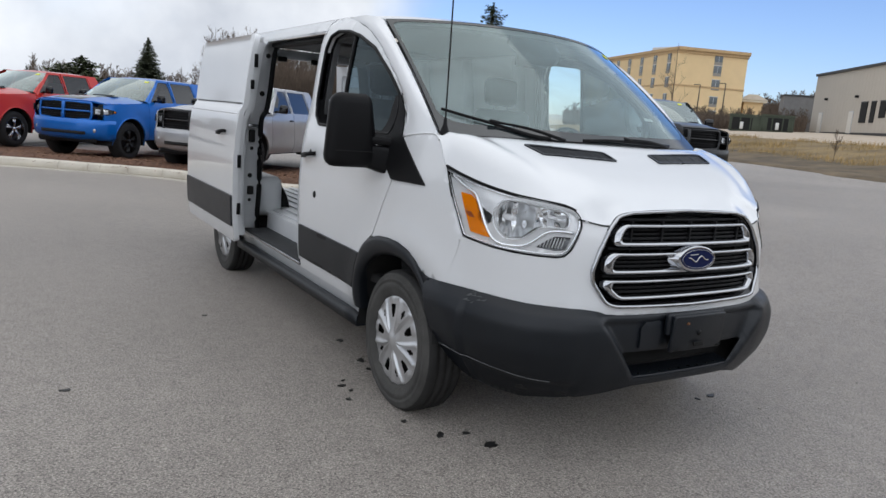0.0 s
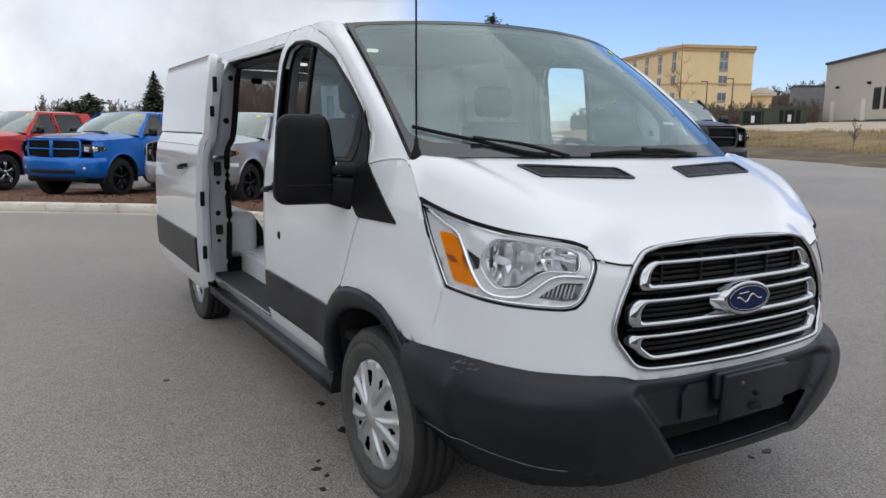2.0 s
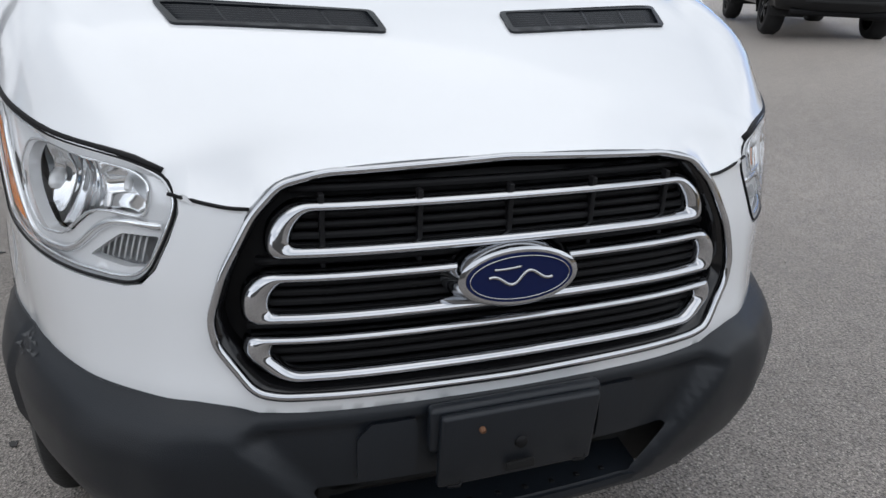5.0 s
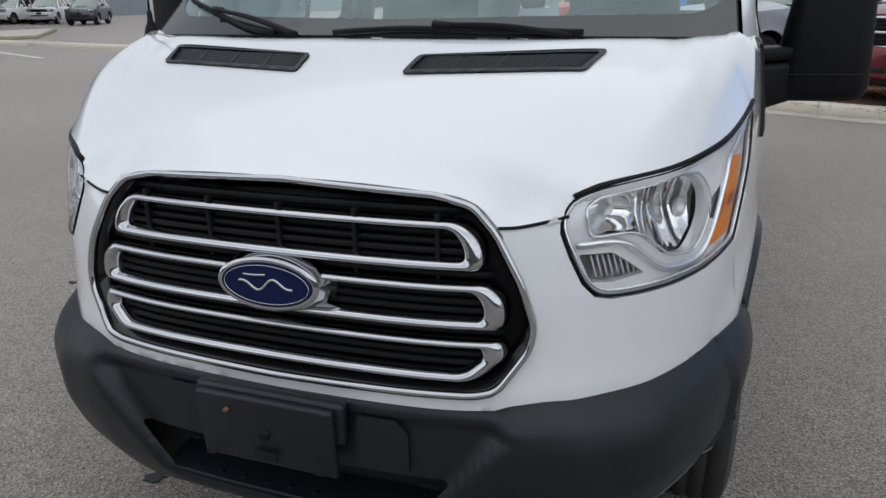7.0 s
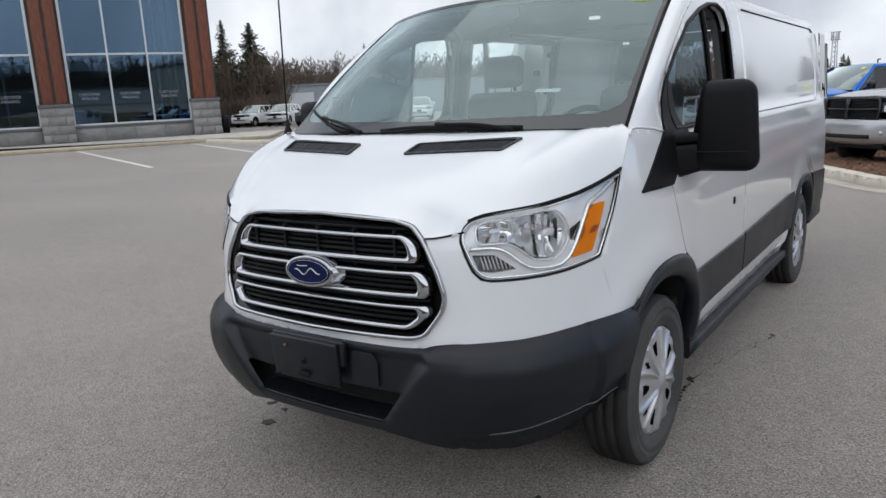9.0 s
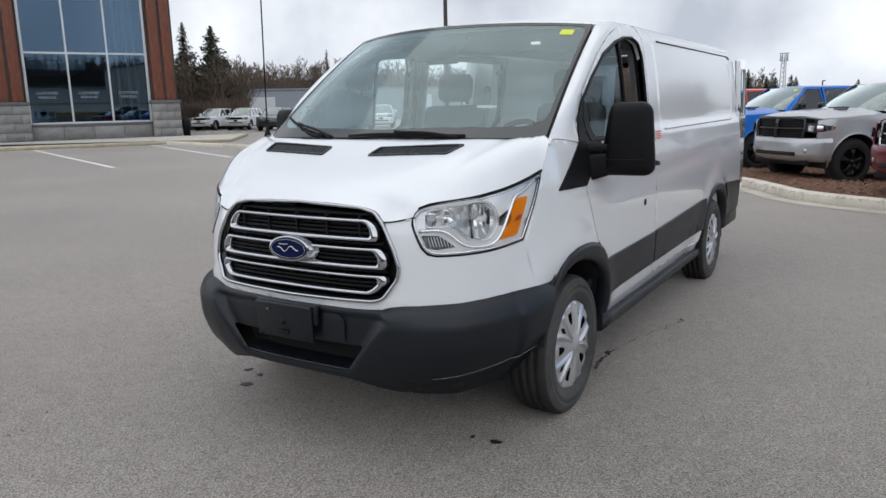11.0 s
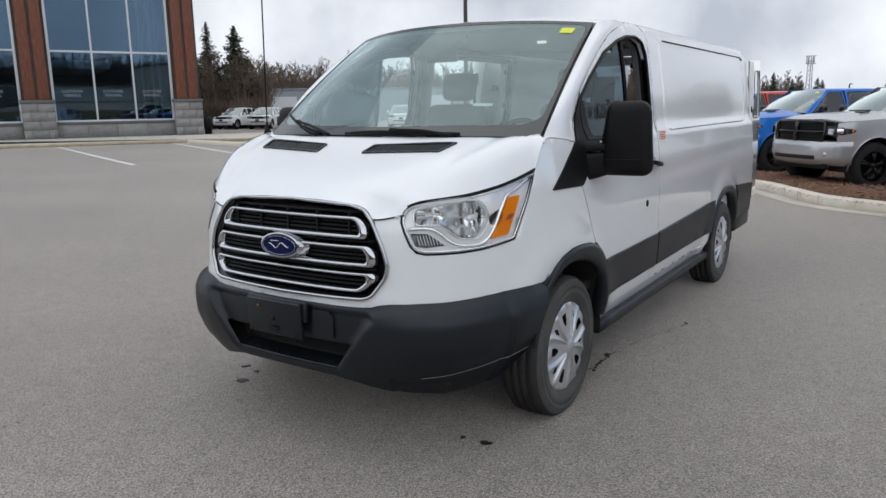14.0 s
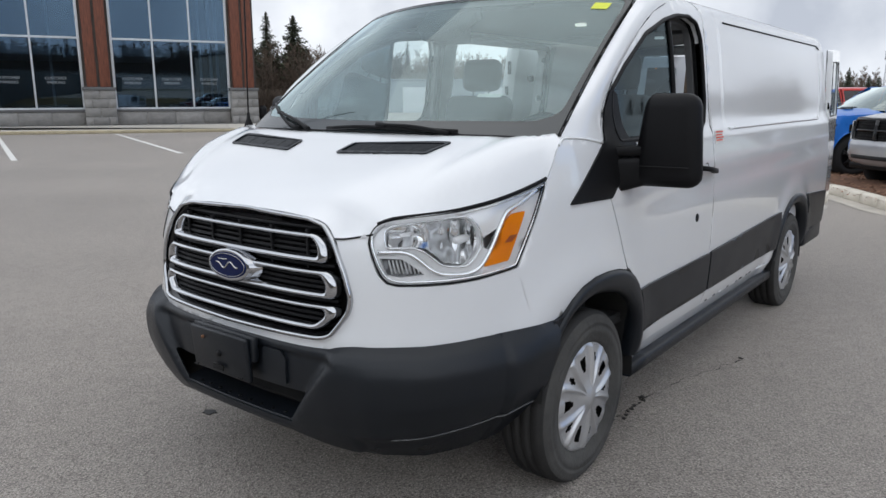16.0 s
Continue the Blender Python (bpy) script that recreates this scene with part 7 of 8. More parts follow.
def fbox(name, x0, x1, y0, y1, z0, z1, material, parent, bevel=0.0, label=""):
    return part(name, box((x1 - x0, y1 - y0, z1 - z0), ((x0 + x1) / 2, (y0 + y1) / 2, (z0 + z1) / 2), bevel), material, parent, label)


TOP = 11.4
BAYS = [(1.62, (3.70, 5.80), 7.95), (9.59, (11.95, 14.1), 16.2), (17.85, (20.0, 22.1), 24.2), (25.85, (28.0, 30.1), 32.2)]
piers = [(0.0, 1.62), (7.95, 9.59), (16.2, 17.85), (24.2, 25.85), (32.2, 33.8)]
block_me = {}


def block(w, d, h):
    key = (round(w, 3), round(d, 3), round(h, 3))
    if key not in block_me:
        block_me[key] = mesh_of(box((w, d, h), (0, 0, 0), 0.018, 1), "block")
        block_me[key].materials.append(BLOCKM)
    return block_me[key]


for a, b in piers:
    pier = fbox("stone_pier", a + 0.02, b - 0.02, -0.9, 0.27, 0.10, 2.08, JOINT, dealer, 0.0, "grey split-stone pier")
    fbox("pier_cap", a - 0.05, b + 0.05, -0.9, 0.36, 2.08, 2.26, STONECAP, pier, 0.02)
    w = (b - a) / 2
    for r in range(4):
        z = 0.13 + 0.49 * r + 0.24
        cuts = (a, (a + b) / 2, b) if r % 2 else (a, a + w * 0.5, b - w * 0.5, b)
        for c0, c1 in zip(cuts, cuts[1:]):
            o = part("block", block(c1 - c0 - 0.02, 0.06, 0.47), BLOCKM, pier)
            o.location = ((c0 + c1) / 2, 0.28, z)
    m = (a + b) / 2
    for k in (-0.34, 0.34):
        fbox("timber_post", m + k - 0.27, m + k + 0.27, -0.25, 0.22, 2.26, TOP - 0.3, TIMBER, dealer, 0.03, "reddish stained timber post")
    fbox("post_gap", m - 0.10, m + 0.10, -0.2, 0.08, 2.26, TOP - 0.3, DARKWALL, dealer)
    fbox("jamb_wall", a, b, -0.7, -0.28, 0.15, TOP, DARKWALL, dealer)
for x0, mul_, x1 in BAYS:
    base = fbox("sill_wall", x0, x1, -0.75, -0.12, 0.10, 0.90, JOINT, dealer)
    fbox("sill_cap", x0, x1, -0.75, -0.04, 0.90, 1.03, STONECAP, base, 0.015)
    nb = 4
    for i in range(nb):
        o = part("block", block((x1 - x0) / nb - 0.02, 0.06, 0.70), BLOCKM, base)
        o.location = (x0 + (i + 0.5) * (x1 - x0) / nb, -0.11, 0.52)
    win = new("window"); win.parent = dealer
    xs = [x0, *mul_, x1]
    for i, x in enumerate(xs):
        s = 0.05 if 0 < i < len(xs) - 1 else 0.07
        fbox("mullion", x - s, x + s, -0.36, -0.20, 1.03, TOP - 0.3, ALU, win, 0.008)
    for z in (1.07, 4.91, 8.8):
        fbox("transom", x0, x1, -0.35, -0.21, z - 0.055, z + 0.055, ALU, win, 0.008)
    for i in range(len(xs) - 1):
        for z0, z1 in ((1.12, 4.86), (4.96, 8.75), (8.85, TOP - 0.3)):
            g = fbox("pane", xs[i] + 0.05, xs[i + 1] - 0.05, -0.30, -0.285, z0, z1, SHOWGLASS, win)
            g.visible_shadow = False
        if x0 < 16:
            c = (xs[i] + xs[i + 1]) / 2
            for row, txt in ((2.66, "CUSTOMER"), (2.43, "PARKING")):
                cu = bpy.data.curves.new("lettering", "FONT")
                cu.body, cu.size, cu.align_x, cu.extrude = txt, 0.21, "CENTER", 0.002
                cu.materials.append(LETTER)
                lt = new("lettering", cu)
                lt.parent = win
                lt.matrix_basis = Matrix.Translation((c + 0.1, -0.25, row)) @ pose(0, 0, 0, 90, 0, 180)
fbox("roof", -1.2, 36, -16, 1.6, TOP - 0.3, TOP, DARKWALL, dealer, 0.05)
fbox("end_wall", 0.15, 0.55, -15, -0.7, 0.0, TOP - 0.3, DARKWALL, dealer)
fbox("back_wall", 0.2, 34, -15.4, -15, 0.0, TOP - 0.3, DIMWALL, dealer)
fbox("far_wall", 33.4, 33.8, -15, -0.5, 0.0, TOP - 0.3, DARKWALL, dealer)
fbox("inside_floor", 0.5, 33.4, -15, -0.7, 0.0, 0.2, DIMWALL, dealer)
for x in (1.95, 2.35, 2.95, 11.0, 19.0):
    fbox("inside_column", x, x + 0.14, -1.6, -1.4, 0.2, TOP - 0.4, PALEPAINT, dealer)
for x in (3.0, 6.4, 10.5, 14.0):
    fbox("desk", x, x + 1.6, -5.2, -4.4, 0.2, 1.25, PALEPAINT, dealer, 0.03)
fbox("mezzanine", 4.2, 33, -15, -6.0, 4.3, 4.8, PALEPAINT, dealer)
K0, K1 = Vector((-40.0, 3.6, 0)), Vector((-26.4, 23.6, 0))
KD = (K1 - K0).normalized()
bm = bmesh.new()
slab = [K0, K1, K1 + Vector((-5.6, 6.4, 0)), FO - FU * 34 - FN * 0.7, FO - FU * 34 - FN * 9]
top_, low_ = [bm.verts.new((p.x, p.y, 0.15)) for p in slab], [bm.verts.new((p.x, p.y, -0.05)) for p in slab]
bm.faces.new(top_)
for i in range(5):
    bm.faces.new((low_[i], low_[(i + 1) % 5], top_[(i + 1) % 5], top_[i]))
bmesh.ops.recalc_face_normals(bm, faces=bm.faces[:])
walkm = solid("sidewalk", bm, CONC, "pale concrete sidewalk before the showroom", "sidewalk", kind="structure")
for i in range(9):
    p = K1 - KD * (1.2 + 2.4 * i)
    j = part("joint", box((7.5, 0.02, 0.004), (-3.9, 0, 0.152)), JOINT, walkm)
    j.matrix_basis = Matrix.Translation(p) @ pose(0, 0, 0, 0, 0, math.degrees(math.atan2(KD.y, KD.x)) - 90)
part("kerb_face", sweep([K0 + Vector((0, 0, 0.07)), K1 + Vector((0, 0, 0.07)), K1 + Vector((-5.6, 6.4, 0.07))], [(-0.03, -0.1), (0.05, -0.1), (0.05, 0.07), (0.02, 0.088), (-0.03, 0.088)]), mat("painted_kerb", (0.50, 0.43, 0.29), 0.9, 0, 0.3, 4), walkm)
solid("litter_bin", lathe([(0.0, 1.15), (0.16, 1.13), (0.22, 1.02), (0.23, 0.9), (0.21, 0.05), (0.0, 0.05)], 20, "z"), BLACK, "black litter bin beside the stone pier", "bin", m=FM @ Matrix.Translation((-0.28, 0.1, 0.05)))

STRIPE = mat("road_paint", (0.82, 0.81, 0.78), 0.8, 0, 0.35, 5, color2=(0.58, 0.57, 0.54), bump=0.2, bscale=40)
for a, b in (((-30.7, 16.0), (-17.15, 10.7)), ((-28.2, 20.3), (-16.9, 15.0)), ((-33.3, 11.9), (-18.26, 6.55)), ((-35.6, 8.2), (-20.2, 2.6)), ((-38.0, 4.4), (-22.4, -1.2))):
    a, b = Vector(a), Vector(b)
    d = b - a
    solid("parking_line", box((d.length, 0.15, 0.006), (0, 0, 0.004)), STRIPE, "worn white parking line on asphalt", "parking line", "parking lines",
          m=Matrix.Translation(((a.x + b.x) / 2, (a.y + b.y) / 2, 0)) @ pose(0, 0, 0, 0, 0, math.degrees(math.atan2(d.y, d.x))))

SHEDM = mat("shed_metal", (0.30, 0.33, 0.36), 0.6, 0.1, 0.12, 2)
shed = thing("storage_shed", "long grey-blue metal shed before the woods", "shed", Matrix.Translation((-65.1, 57.5, 0)) @ pose(0, 0, 0, 0, 0, 45.5))
fbox("wall", 0, 34, 0, 8, 0, 3.75, SHEDM, shed)
fbox("roof_edge", -0.15, 34.15, -0.12, 8.1, 3.75, 3.95, mat("shed_trim", (0.22, 0.24, 0.27), 0.6, 0.2, 0.1, 3), shed, 0.02)
for i in range(34):
    fbox("wall_rib", i + 0.47, i + 0.53, -0.03, 0.0, 0.1, 3.7, SHEDM, shed)
for x in (3.0, 12.0, 22.0):
    fbox("shed_door", x, x + 3.2, -0.05, 0.0, 0.0, 3.0, ALU, shed)

# ---- hotel, grey workshop and bins in the east ----
STUCCO = mat("yellow_stucco", (0.82, 0.61, 0.34), 0.9, 0, 0.10, 0.3, bump=0.2, bscale=6)
CORNICE = mat("hotel_cornice", (0.56, 0.38, 0.20), 0.85, 0, 0.15, 1)
HGLASS = mat("hotel_window", (0.16, 0.18, 0.19), 0.15, 0, 0.4, 0.4)
HPANEL = mat("hotel_panel", (0.32, 0.30, 0.26), 0.8, 0, 0.2, 1)
A, B, C = Vector((129.1, 97.3, 0)), Vector((115.6, 103.6, 0)), Vector((133.2, 151.0, 0))
HB, HT = 4.0, 19.2
hotel = thing("hotel", "yellow stucco hotel of five storeys with cornice", "hotel", Matrix.Translation((0, 0, 0)))
face = (B - A).normalized()
side_d = (C - B).normalized()
D_ = C + Vector((side_d.y, -side_d.x, 0)) * 16
E_ = A + Vector((0.74, 0.67, 0)) * 30
foot = [A, B, C, D_, E_]
bm = bmesh.new()
lo = [bm.verts.new((p.x, p.y, HB - 3)) for p in foot]
hi = [bm.verts.new((p.x, p.y, HT)) for p in foot]
for i in range(5):
    bm.faces.new((lo[i], lo[(i + 1) % 5], hi[(i + 1) % 5], hi[i]))
bm.faces.new(hi)
bmesh.ops.recalc_face_normals(bm, faces=bm.faces[:])
part("wall", bm, STUCCO, hotel)
cen = sum(foot, Vector()) / 5
for off, z0, z1 in ((0.35, HT - 1.1, HT - 0.55), (0.75, HT - 0.55, HT + 0.05), (0.15, 11.6, 11.9)):
    ringp = [p + (p - cen).normalized() * off for p in foot]
    bm = bmesh.new()
    l2 = [bm.verts.new((p.x, p.y, z0)) for p in ringp]
    h2 = [bm.verts.new((p.x, p.y, z1)) for p in ringp]
    for i in range(5):
        bm.faces.new((l2[i], l2[(i + 1) % 5], h2[(i + 1) % 5], h2[i]))
    bm.faces.new(h2)
    bm.faces.new(l2)
    bmesh.ops.recalc_face_normals(bm, faces=bm.faces[:])
    part("cornice", bm, CORNICE, hotel)
part("roof_plant", box((9, 9, 1.0), (126, 112, HT + 0.5), 0.1), mat("roof_white", (0.6, 0.6, 0.58), 0.8, 0, 0.1, 1), hotel)


def hotel_window(p, d, z, w):
    out = Vector((d.y, -d.x, 0))
    if out.dot(p - cen) < 0:
        out = -out
    ang = math.degrees(math.atan2(d.y, d.x))
    c = p + out * 0.03
    wn_ = part("window", box((w, 0.10, 1.45), (0, 0, 0)), HGLASS, hotel)
    wn_.matrix_basis = Matrix.Translation((c.x, c.y, z)) @ pose(0, 0, 0, 0, 0, ang)
    part("frame", box((w + 0.16, 0.06, 0.10), (0, 0, 0.78)), ALU, wn_)
    part("vent_panel", box((w, 0.12, 0.55), (0, 0, -1.02)), HPANEL, wn_)
    part("meeting_rail", box((0.07, 0.14, 1.45), (0, 0, 0)), ALU, wn_)


for z in (6.4, 9.2, 12.6, 15.4, 18.0 - 0.4):
    hotel_window(A.lerp(B, 0.42), face, z, 1.7)
    for k in range(8):
        hotel_window(B.lerp(C, 0.07 + 0.125 * k), side_d, z, 1.5)
annex = thing("hotel_porch", "low hotel porch with a pale hipped roof", "porch", Matrix.Translation((136.2, 100.0, 5.2)) @ pose(0, 0, 0, 0, 0, 132) @ Matrix.Scale(0.6, 4))
fbox("wall", -3.2, 3.2, -3.2, 3.2, -2.6, 7.6, STUCCO, annex)
fbox("fascia_board", -4.4, 4.4, -4.4, 4.4, 7.6, 8.4, mat("porch_fascia", (0.70, 0.62, 0.48), 0.8, 0, 0.1, 2), annex)
bm = bmesh.new()
base = [bm.verts.new(v) for v in ((-4.6, -4.6, 8.4), (4.6, -4.6, 8.4), (4.6, 4.6, 8.4), (-4.6, 4.6, 8.4))]
rid = [bm.verts.new(v) for v in ((-1.5, 0, 10.5), (1.5, 0, 10.5))]
for q in ((base[0], base[1], rid[1], rid[0]), (base[2], base[3], rid[0], rid[1]), (base[1], base[2], rid[1]), (base[3], base[0], rid[0])):
    bm.faces.new(q)
part("roof", bm, mat("pale_roof", (0.50, 0.44, 0.36), 0.85, 0, 0.15, 1), annex)

SIDING = mat("beige_siding", (0.56, 0.51, 0.44), 0.75, 0, 0.06, 0.6)
SIDEDARK = mat("dark_base", (0.07, 0.07, 0.07), 0.8, 0, 0.2, 2)
g0, g1 = Vector((79.84, 50.29, 0)), Vector((67.69, 35.04, 0))
gd = (g1 - g0).normalized()
GZ = 3.15
shop = thing("grey_workshop", "beige metal-clad workshop with dark roof edge", "building", Matrix.Translation((g0.x, g0.y, GZ)) @ pose(0, 0, 0, 0, 0, math.degrees(math.atan2(gd.y, gd.x))) @ Matrix.Scale(1.526, 4))
fbox("wall", 0, 36, 0, 18, -1.2, 4.25, SIDING, shop)
fbox("roof_edge", -0.1, 36.1, -0.12, 18.1, 4.25, 4.42, SIDEDARK, shop)
fbox("plinth", 0, 36, -0.03, 0.0, -0.3, 0.06, SIDEDARK, shop)
for x in (1.9, 7.3, 17.2):
    d = fbox("door", x - 0.33, x + 0.33, -0.05, 0.0, 0.03, 1.43, mat("door_beige", (0.76, 0.72, 0.65), 0.6, 0, 0.1, 4), shop)
    fbox("door_frame", x - 0.38, x + 0.38, -0.03, 0.0, 0.0, 1.48, ALU, d)
for x, w in ((9.2, 0.95), (10.55, 0.62), (11.9, 0.85)):
    z1 = 2.0
    wd = fbox("window", x - w / 2, x + w / 2, -0.05, 0.0, 0.70 if w != 0.85 else 1.0, z1, UNDER, shop)
    fbox("window_frame", x - w / 2 - 0.06, x + w / 2 + 0.06, -0.03, 0.0, z1, z1 + 0.08, SIDEDARK, wd)
for x in (2.7, 8.0):
    fbox("wall_lamp", x - 0.10, x + 0.10, -0.22, 0.0, 2.35, 2.52, BLACK, shop, 0.03)
for i in range(70):
    fbox("siding_seam", 0.5 * i + 0.24, 0.5 * i + 0.26, -0.006, 0.0, 0.08, 4.24, SIDING, shop)

GREENM = mat("bin_green", (0.065, 0.082, 0.055), 0.6, 0.1, 0.3, 2)
for i in range(2):
    p = Vector((56.6, 43.7, 0)).lerp(Vector((59.8, 39.2, 0)), 0.26 + 0.5 * i)
    bin_ = thing("skip_bin", "dark green steel skip bin with an open side", "skip", Matrix.Translation((p.x, p.y, rise(p.x, p.y) - 0.05)) @ pose(0, 0, 0, 0, 0, -54.5), "skip bins")
    fbox("body", -1.35, 1.35, 0.0, 1.6, 0.1, 1.55, GREENM, bin_, 0.03)
    fbox("opening", -1.15 + 0.3 * i, 0.60 + 0.3 * i, -0.03, 0.0, 0.22, 1.36, UNDER, bin_)
    for x in (-1.35, -0.45, 0.45, 1.35):
        fbox("rib", x - 0.05, x + 0.05, -0.08, 0.0, 0.1, 1.6, GREENM, bin_)
    fbox("top_rail", -1.42, 1.42, -0.10, 0.04, 1.5, 1.66, GREENM, bin_)
    fbox("bag", -0.45 + 0.3 * i, -0.15 + 0.3 * i, -0.12, -0.02, 0.3, 0.95, PAPER, bin_, 0.05)

lean = thing("grey_shed", "low grey metal shed beside the workshop", "shed", Matrix.Translation((86.0, 58.4, 3.2)) @ pose(0, 0, 0, 0, 0, -51))
fbox("wall", 0, 7.0, 0, 6, -0.5, 4.6, mat("shed_grey", (0.24, 0.235, 0.23), 0.8, 0, 0.2, 1.5), lean)
fbox("roof_edge", -0.1, 7.1, -0.1, 6.1, 4.6, 4.8, SIDEDARK, lean)

POLEM = mat("pole_dark", (0.05, 0.045, 0.04), 0.6, 0.3, 0.2, 4)


def lamp_post(x, y, z, h, arm=1.2, az=0.0):
    lp = thing("street_lamp", "tall dark lamp post with a flat head", "street lamp", Matrix.Translation((x, y, z)) @ pose(0, 0, 0, 0, 0, az), "street lamps")
    part("pole", tube([(0, 0, 0), (0, 0, h * 0.5), (0, 0, h)], 0.09, 8, scale=[1.2, 1.0, 0.8]), POLEM, lp)
    part("lamp_head", box((arm, 0.35, 0.12), (arm / 2, 0, h), 0.04), POLEM, lp)


lamp_post(89.2, 75.0, 3.2, 6.2, 0.9, 140)
lamp_post(91.5, 72.2, 3.2, 6.6, 0.9, 140)
lamp_post(-15.1, 26.2, 0.0, 9.5, 0.0001 + 1.0, 30)
lamp_post(-5.66, 94.5, 0.0, 3.4, 0.3, 0)

tower = thing("lattice_tower", "pale steel lattice mast on the horizon", "mast", Matrix.Translation((-14.86, 133.8, -0.6)))
TOWERM = mat("galvanised", (0.45, 0.46, 0.48), 0.5, 0.5, 0.1, 3)
for x, y in ((-0.5, -0.5), (0.5, -0.5), (0.0, 0.5)):
    part("leg", tube([(x, y, 0), (x * 0.7, y * 0.7, 9.2)], 0.07, 6), TOWERM, tower)
for k in range(12):
    z = k * 0.75
    for (x, y), (u, v_) in (((-0.5, -0.5), (0.5, -0.5)), ((0.5, -0.5), (0.0, 0.5)), ((0.0, 0.5), (-0.5, -0.5))):
        s0, s1 = 1 - 0.3 * z / 9.2, 1 - 0.3 * (z + 0.75) / 9.2
        part("lattice", tube([(x * s0, y * s0, z), (u * s1, v_ * s1, z + 0.75)], 0.035, 5), TOWERM, tower)
for x, y in ((-0.55, -0.4), (0.55, -0.4), (0.0, 0.55), (-0.2, -0.6), (0.3, 0.5)):
    part("antenna_panel", box((0.16, 0.10, 1.3), (x, y, 8.8), 0.03), TOWERM, tower)
for z in (8.2, 9.4):
    part("head_ring", tube([(0.75 * math.cos(t), 0.75 * math.sin(t), z) for t in np.linspace(0, 2 * math.pi, 12, endpoint=False)], 0.04, 5, True), TOWERM, tower)

# ---- trees ----
BARK = mat("bark", (0.10, 0.08, 0.065), 0.95, 0, 0.3, 4, bump=0.4, bscale=20)
TWIG = mat("twigs", (0.165, 0.122, 0.090), 0.95, 0, 0.35, 0.4, color2=(0.090, 0.068, 0.052), island=0.3)
NEEDLE = mat("spruce_needles", (0.118, 0.132, 0.080), 0.9, 0, 0.35, 1.2, color2=(0.056, 0.068, 0.042), island=0.35)
PINEN = mat("pine_needles", (0.095, 0.115, 0.052), 0.9, 0, 0.35, 1.2, color2=(0.05, 0.062, 0.03), island=0.35)
tr = random.Random(11)


def limb(bm, a, b, r0, r1, k=3):
    d = (b - a).normalized()
    s = d.orthogonal().normalized()
    w = d.cross(s)
    v0 = [bm.verts.new(a + (s * math.cos(t) + w * math.sin(t)) * r0) for t in np.linspace(0, 2 * math.pi, k, endpoint=False)]
    v1 = [bm.verts.new(b + (s * math.cos(t) + w * math.sin(t)) * r1) for t in np.linspace(0, 2 * math.pi, k, endpoint=False)]
    for i in range(k):
        bm.faces.new((v0[i], v0[(i + 1) % k], v1[(i + 1) % k], v1[i]))


def spray(bm, a, b, r):
    """A twig as one long thin blade."""
    d = b - a
    s = Vector((tr.uniform(-1, 1), tr.uniform(-1, 1), tr.uniform(-0.3, 0.3))).cross(d).normalized() * r
    bm.faces.new([bm.verts.new(v) for v in (a - s, a + s, b)])


def bare_tree(bm, base, h, lean=0.05, fine=0.03, dense=1.0):
    top = base + Vector((tr.uniform(-lean, lean) * h, tr.uniform(-lean, lean) * h, h))
    limb(bm, base, base.lerp(top, 0.5), 0.011 * h, 0.007 * h)
    limb(bm, base.lerp(top, 0.5), top, 0.007 * h, 0.002 * h)
    for i in range(int(15 * dense)):
        t = tr.uniform(0.20, 0.97)
        a = base.lerp(top, t)
        az = tr.uniform(0, 6.3)
        L = h * (0.30 * (1.05 - t) + 0.06)
        b = a + Vector((math.cos(az), math.sin(az), tr.uniform(0.7, 1.7))) * L * 0.7
        limb(bm, a, b, 0.003 * h * (1.1 - t) + 0.006, 0.004)
        for j in range(int(15 * dense)):
            c = a.lerp(b, tr.uniform(0.2, 1.0))
            e = c + Vector((tr.uniform(-0.8, 0.8), tr.uniform(-0.8, 0.8), tr.uniform(0.2, 1.4))) * L * 0.42
            spray(bm, c, e, fine)


def conifer(name, label, x, y, z, h, w, material, ragged=0.25, layers=26, bare=0.05, taper=0.80):
    t = thing(name, label, "tree", Matrix.Translation((x, y, z)))
    bm = bmesh.new()
    limb(bm, Vector((0, 0, 0)), Vector((0, 0, h * 0.98)), 0.018 * h, 0.004 * h, 7)
    part("trunk", bm, BARK, t)
    bm = bmesh.new()
    layers = int(layers * 1.7)
    seed = tr.uniform(0, 50)
    for i in range(layers):
        k = i / (layers - 1)
        zz = h * (bare + (1 - bare) * k)
        R = w * (1 - k) ** taper * tr.uniform(1 - ragged * 0.6, 1 + ragged * 0.4) + 0.035 * w
        for j in range(17 if k < 0.7 else 10):
            az = tr.uniform(0, 6.3)
            d = Vector((math.cos(az), math.sin(az), 0))
            Rj = R * tr.uniform(0.65, 1.05) * (1 + 1.1 * ragged * noise.noise(Vector((d.x * 1.3 + seed, d.y * 1.3, k * 5))))
            s = Vector((-d.y, d.x, 0))
            for m in range(8):
                f = (m + 0.6) / 8
                c = d * (Rj * f) + Vector((0, 0, zz - 0.16 * Rj * f + 0.10 * Rj * f * f + 0.02 * h * tr.uniform(-1, 1)))
                L = 0.16 * Rj + 0.045 * w
                for q in (-1, 1):
                    e = c + (s * q * tr.uniform(0.4, 1.0) + d * tr.uniform(0.3, 1.0) + Vector((0, 0, tr.uniform(-0.5, 0.35)))) * L
                    ww = (d * tr.uniform(-0.6, 0.6) + Vector((0, 0, 1))).cross(e - c).normalized() * L * 0.42
                    bm.faces.new([bm.verts.new(v) for v in (c - ww, c + ww, e)])
    part("crown", bm, material, t)
    return t


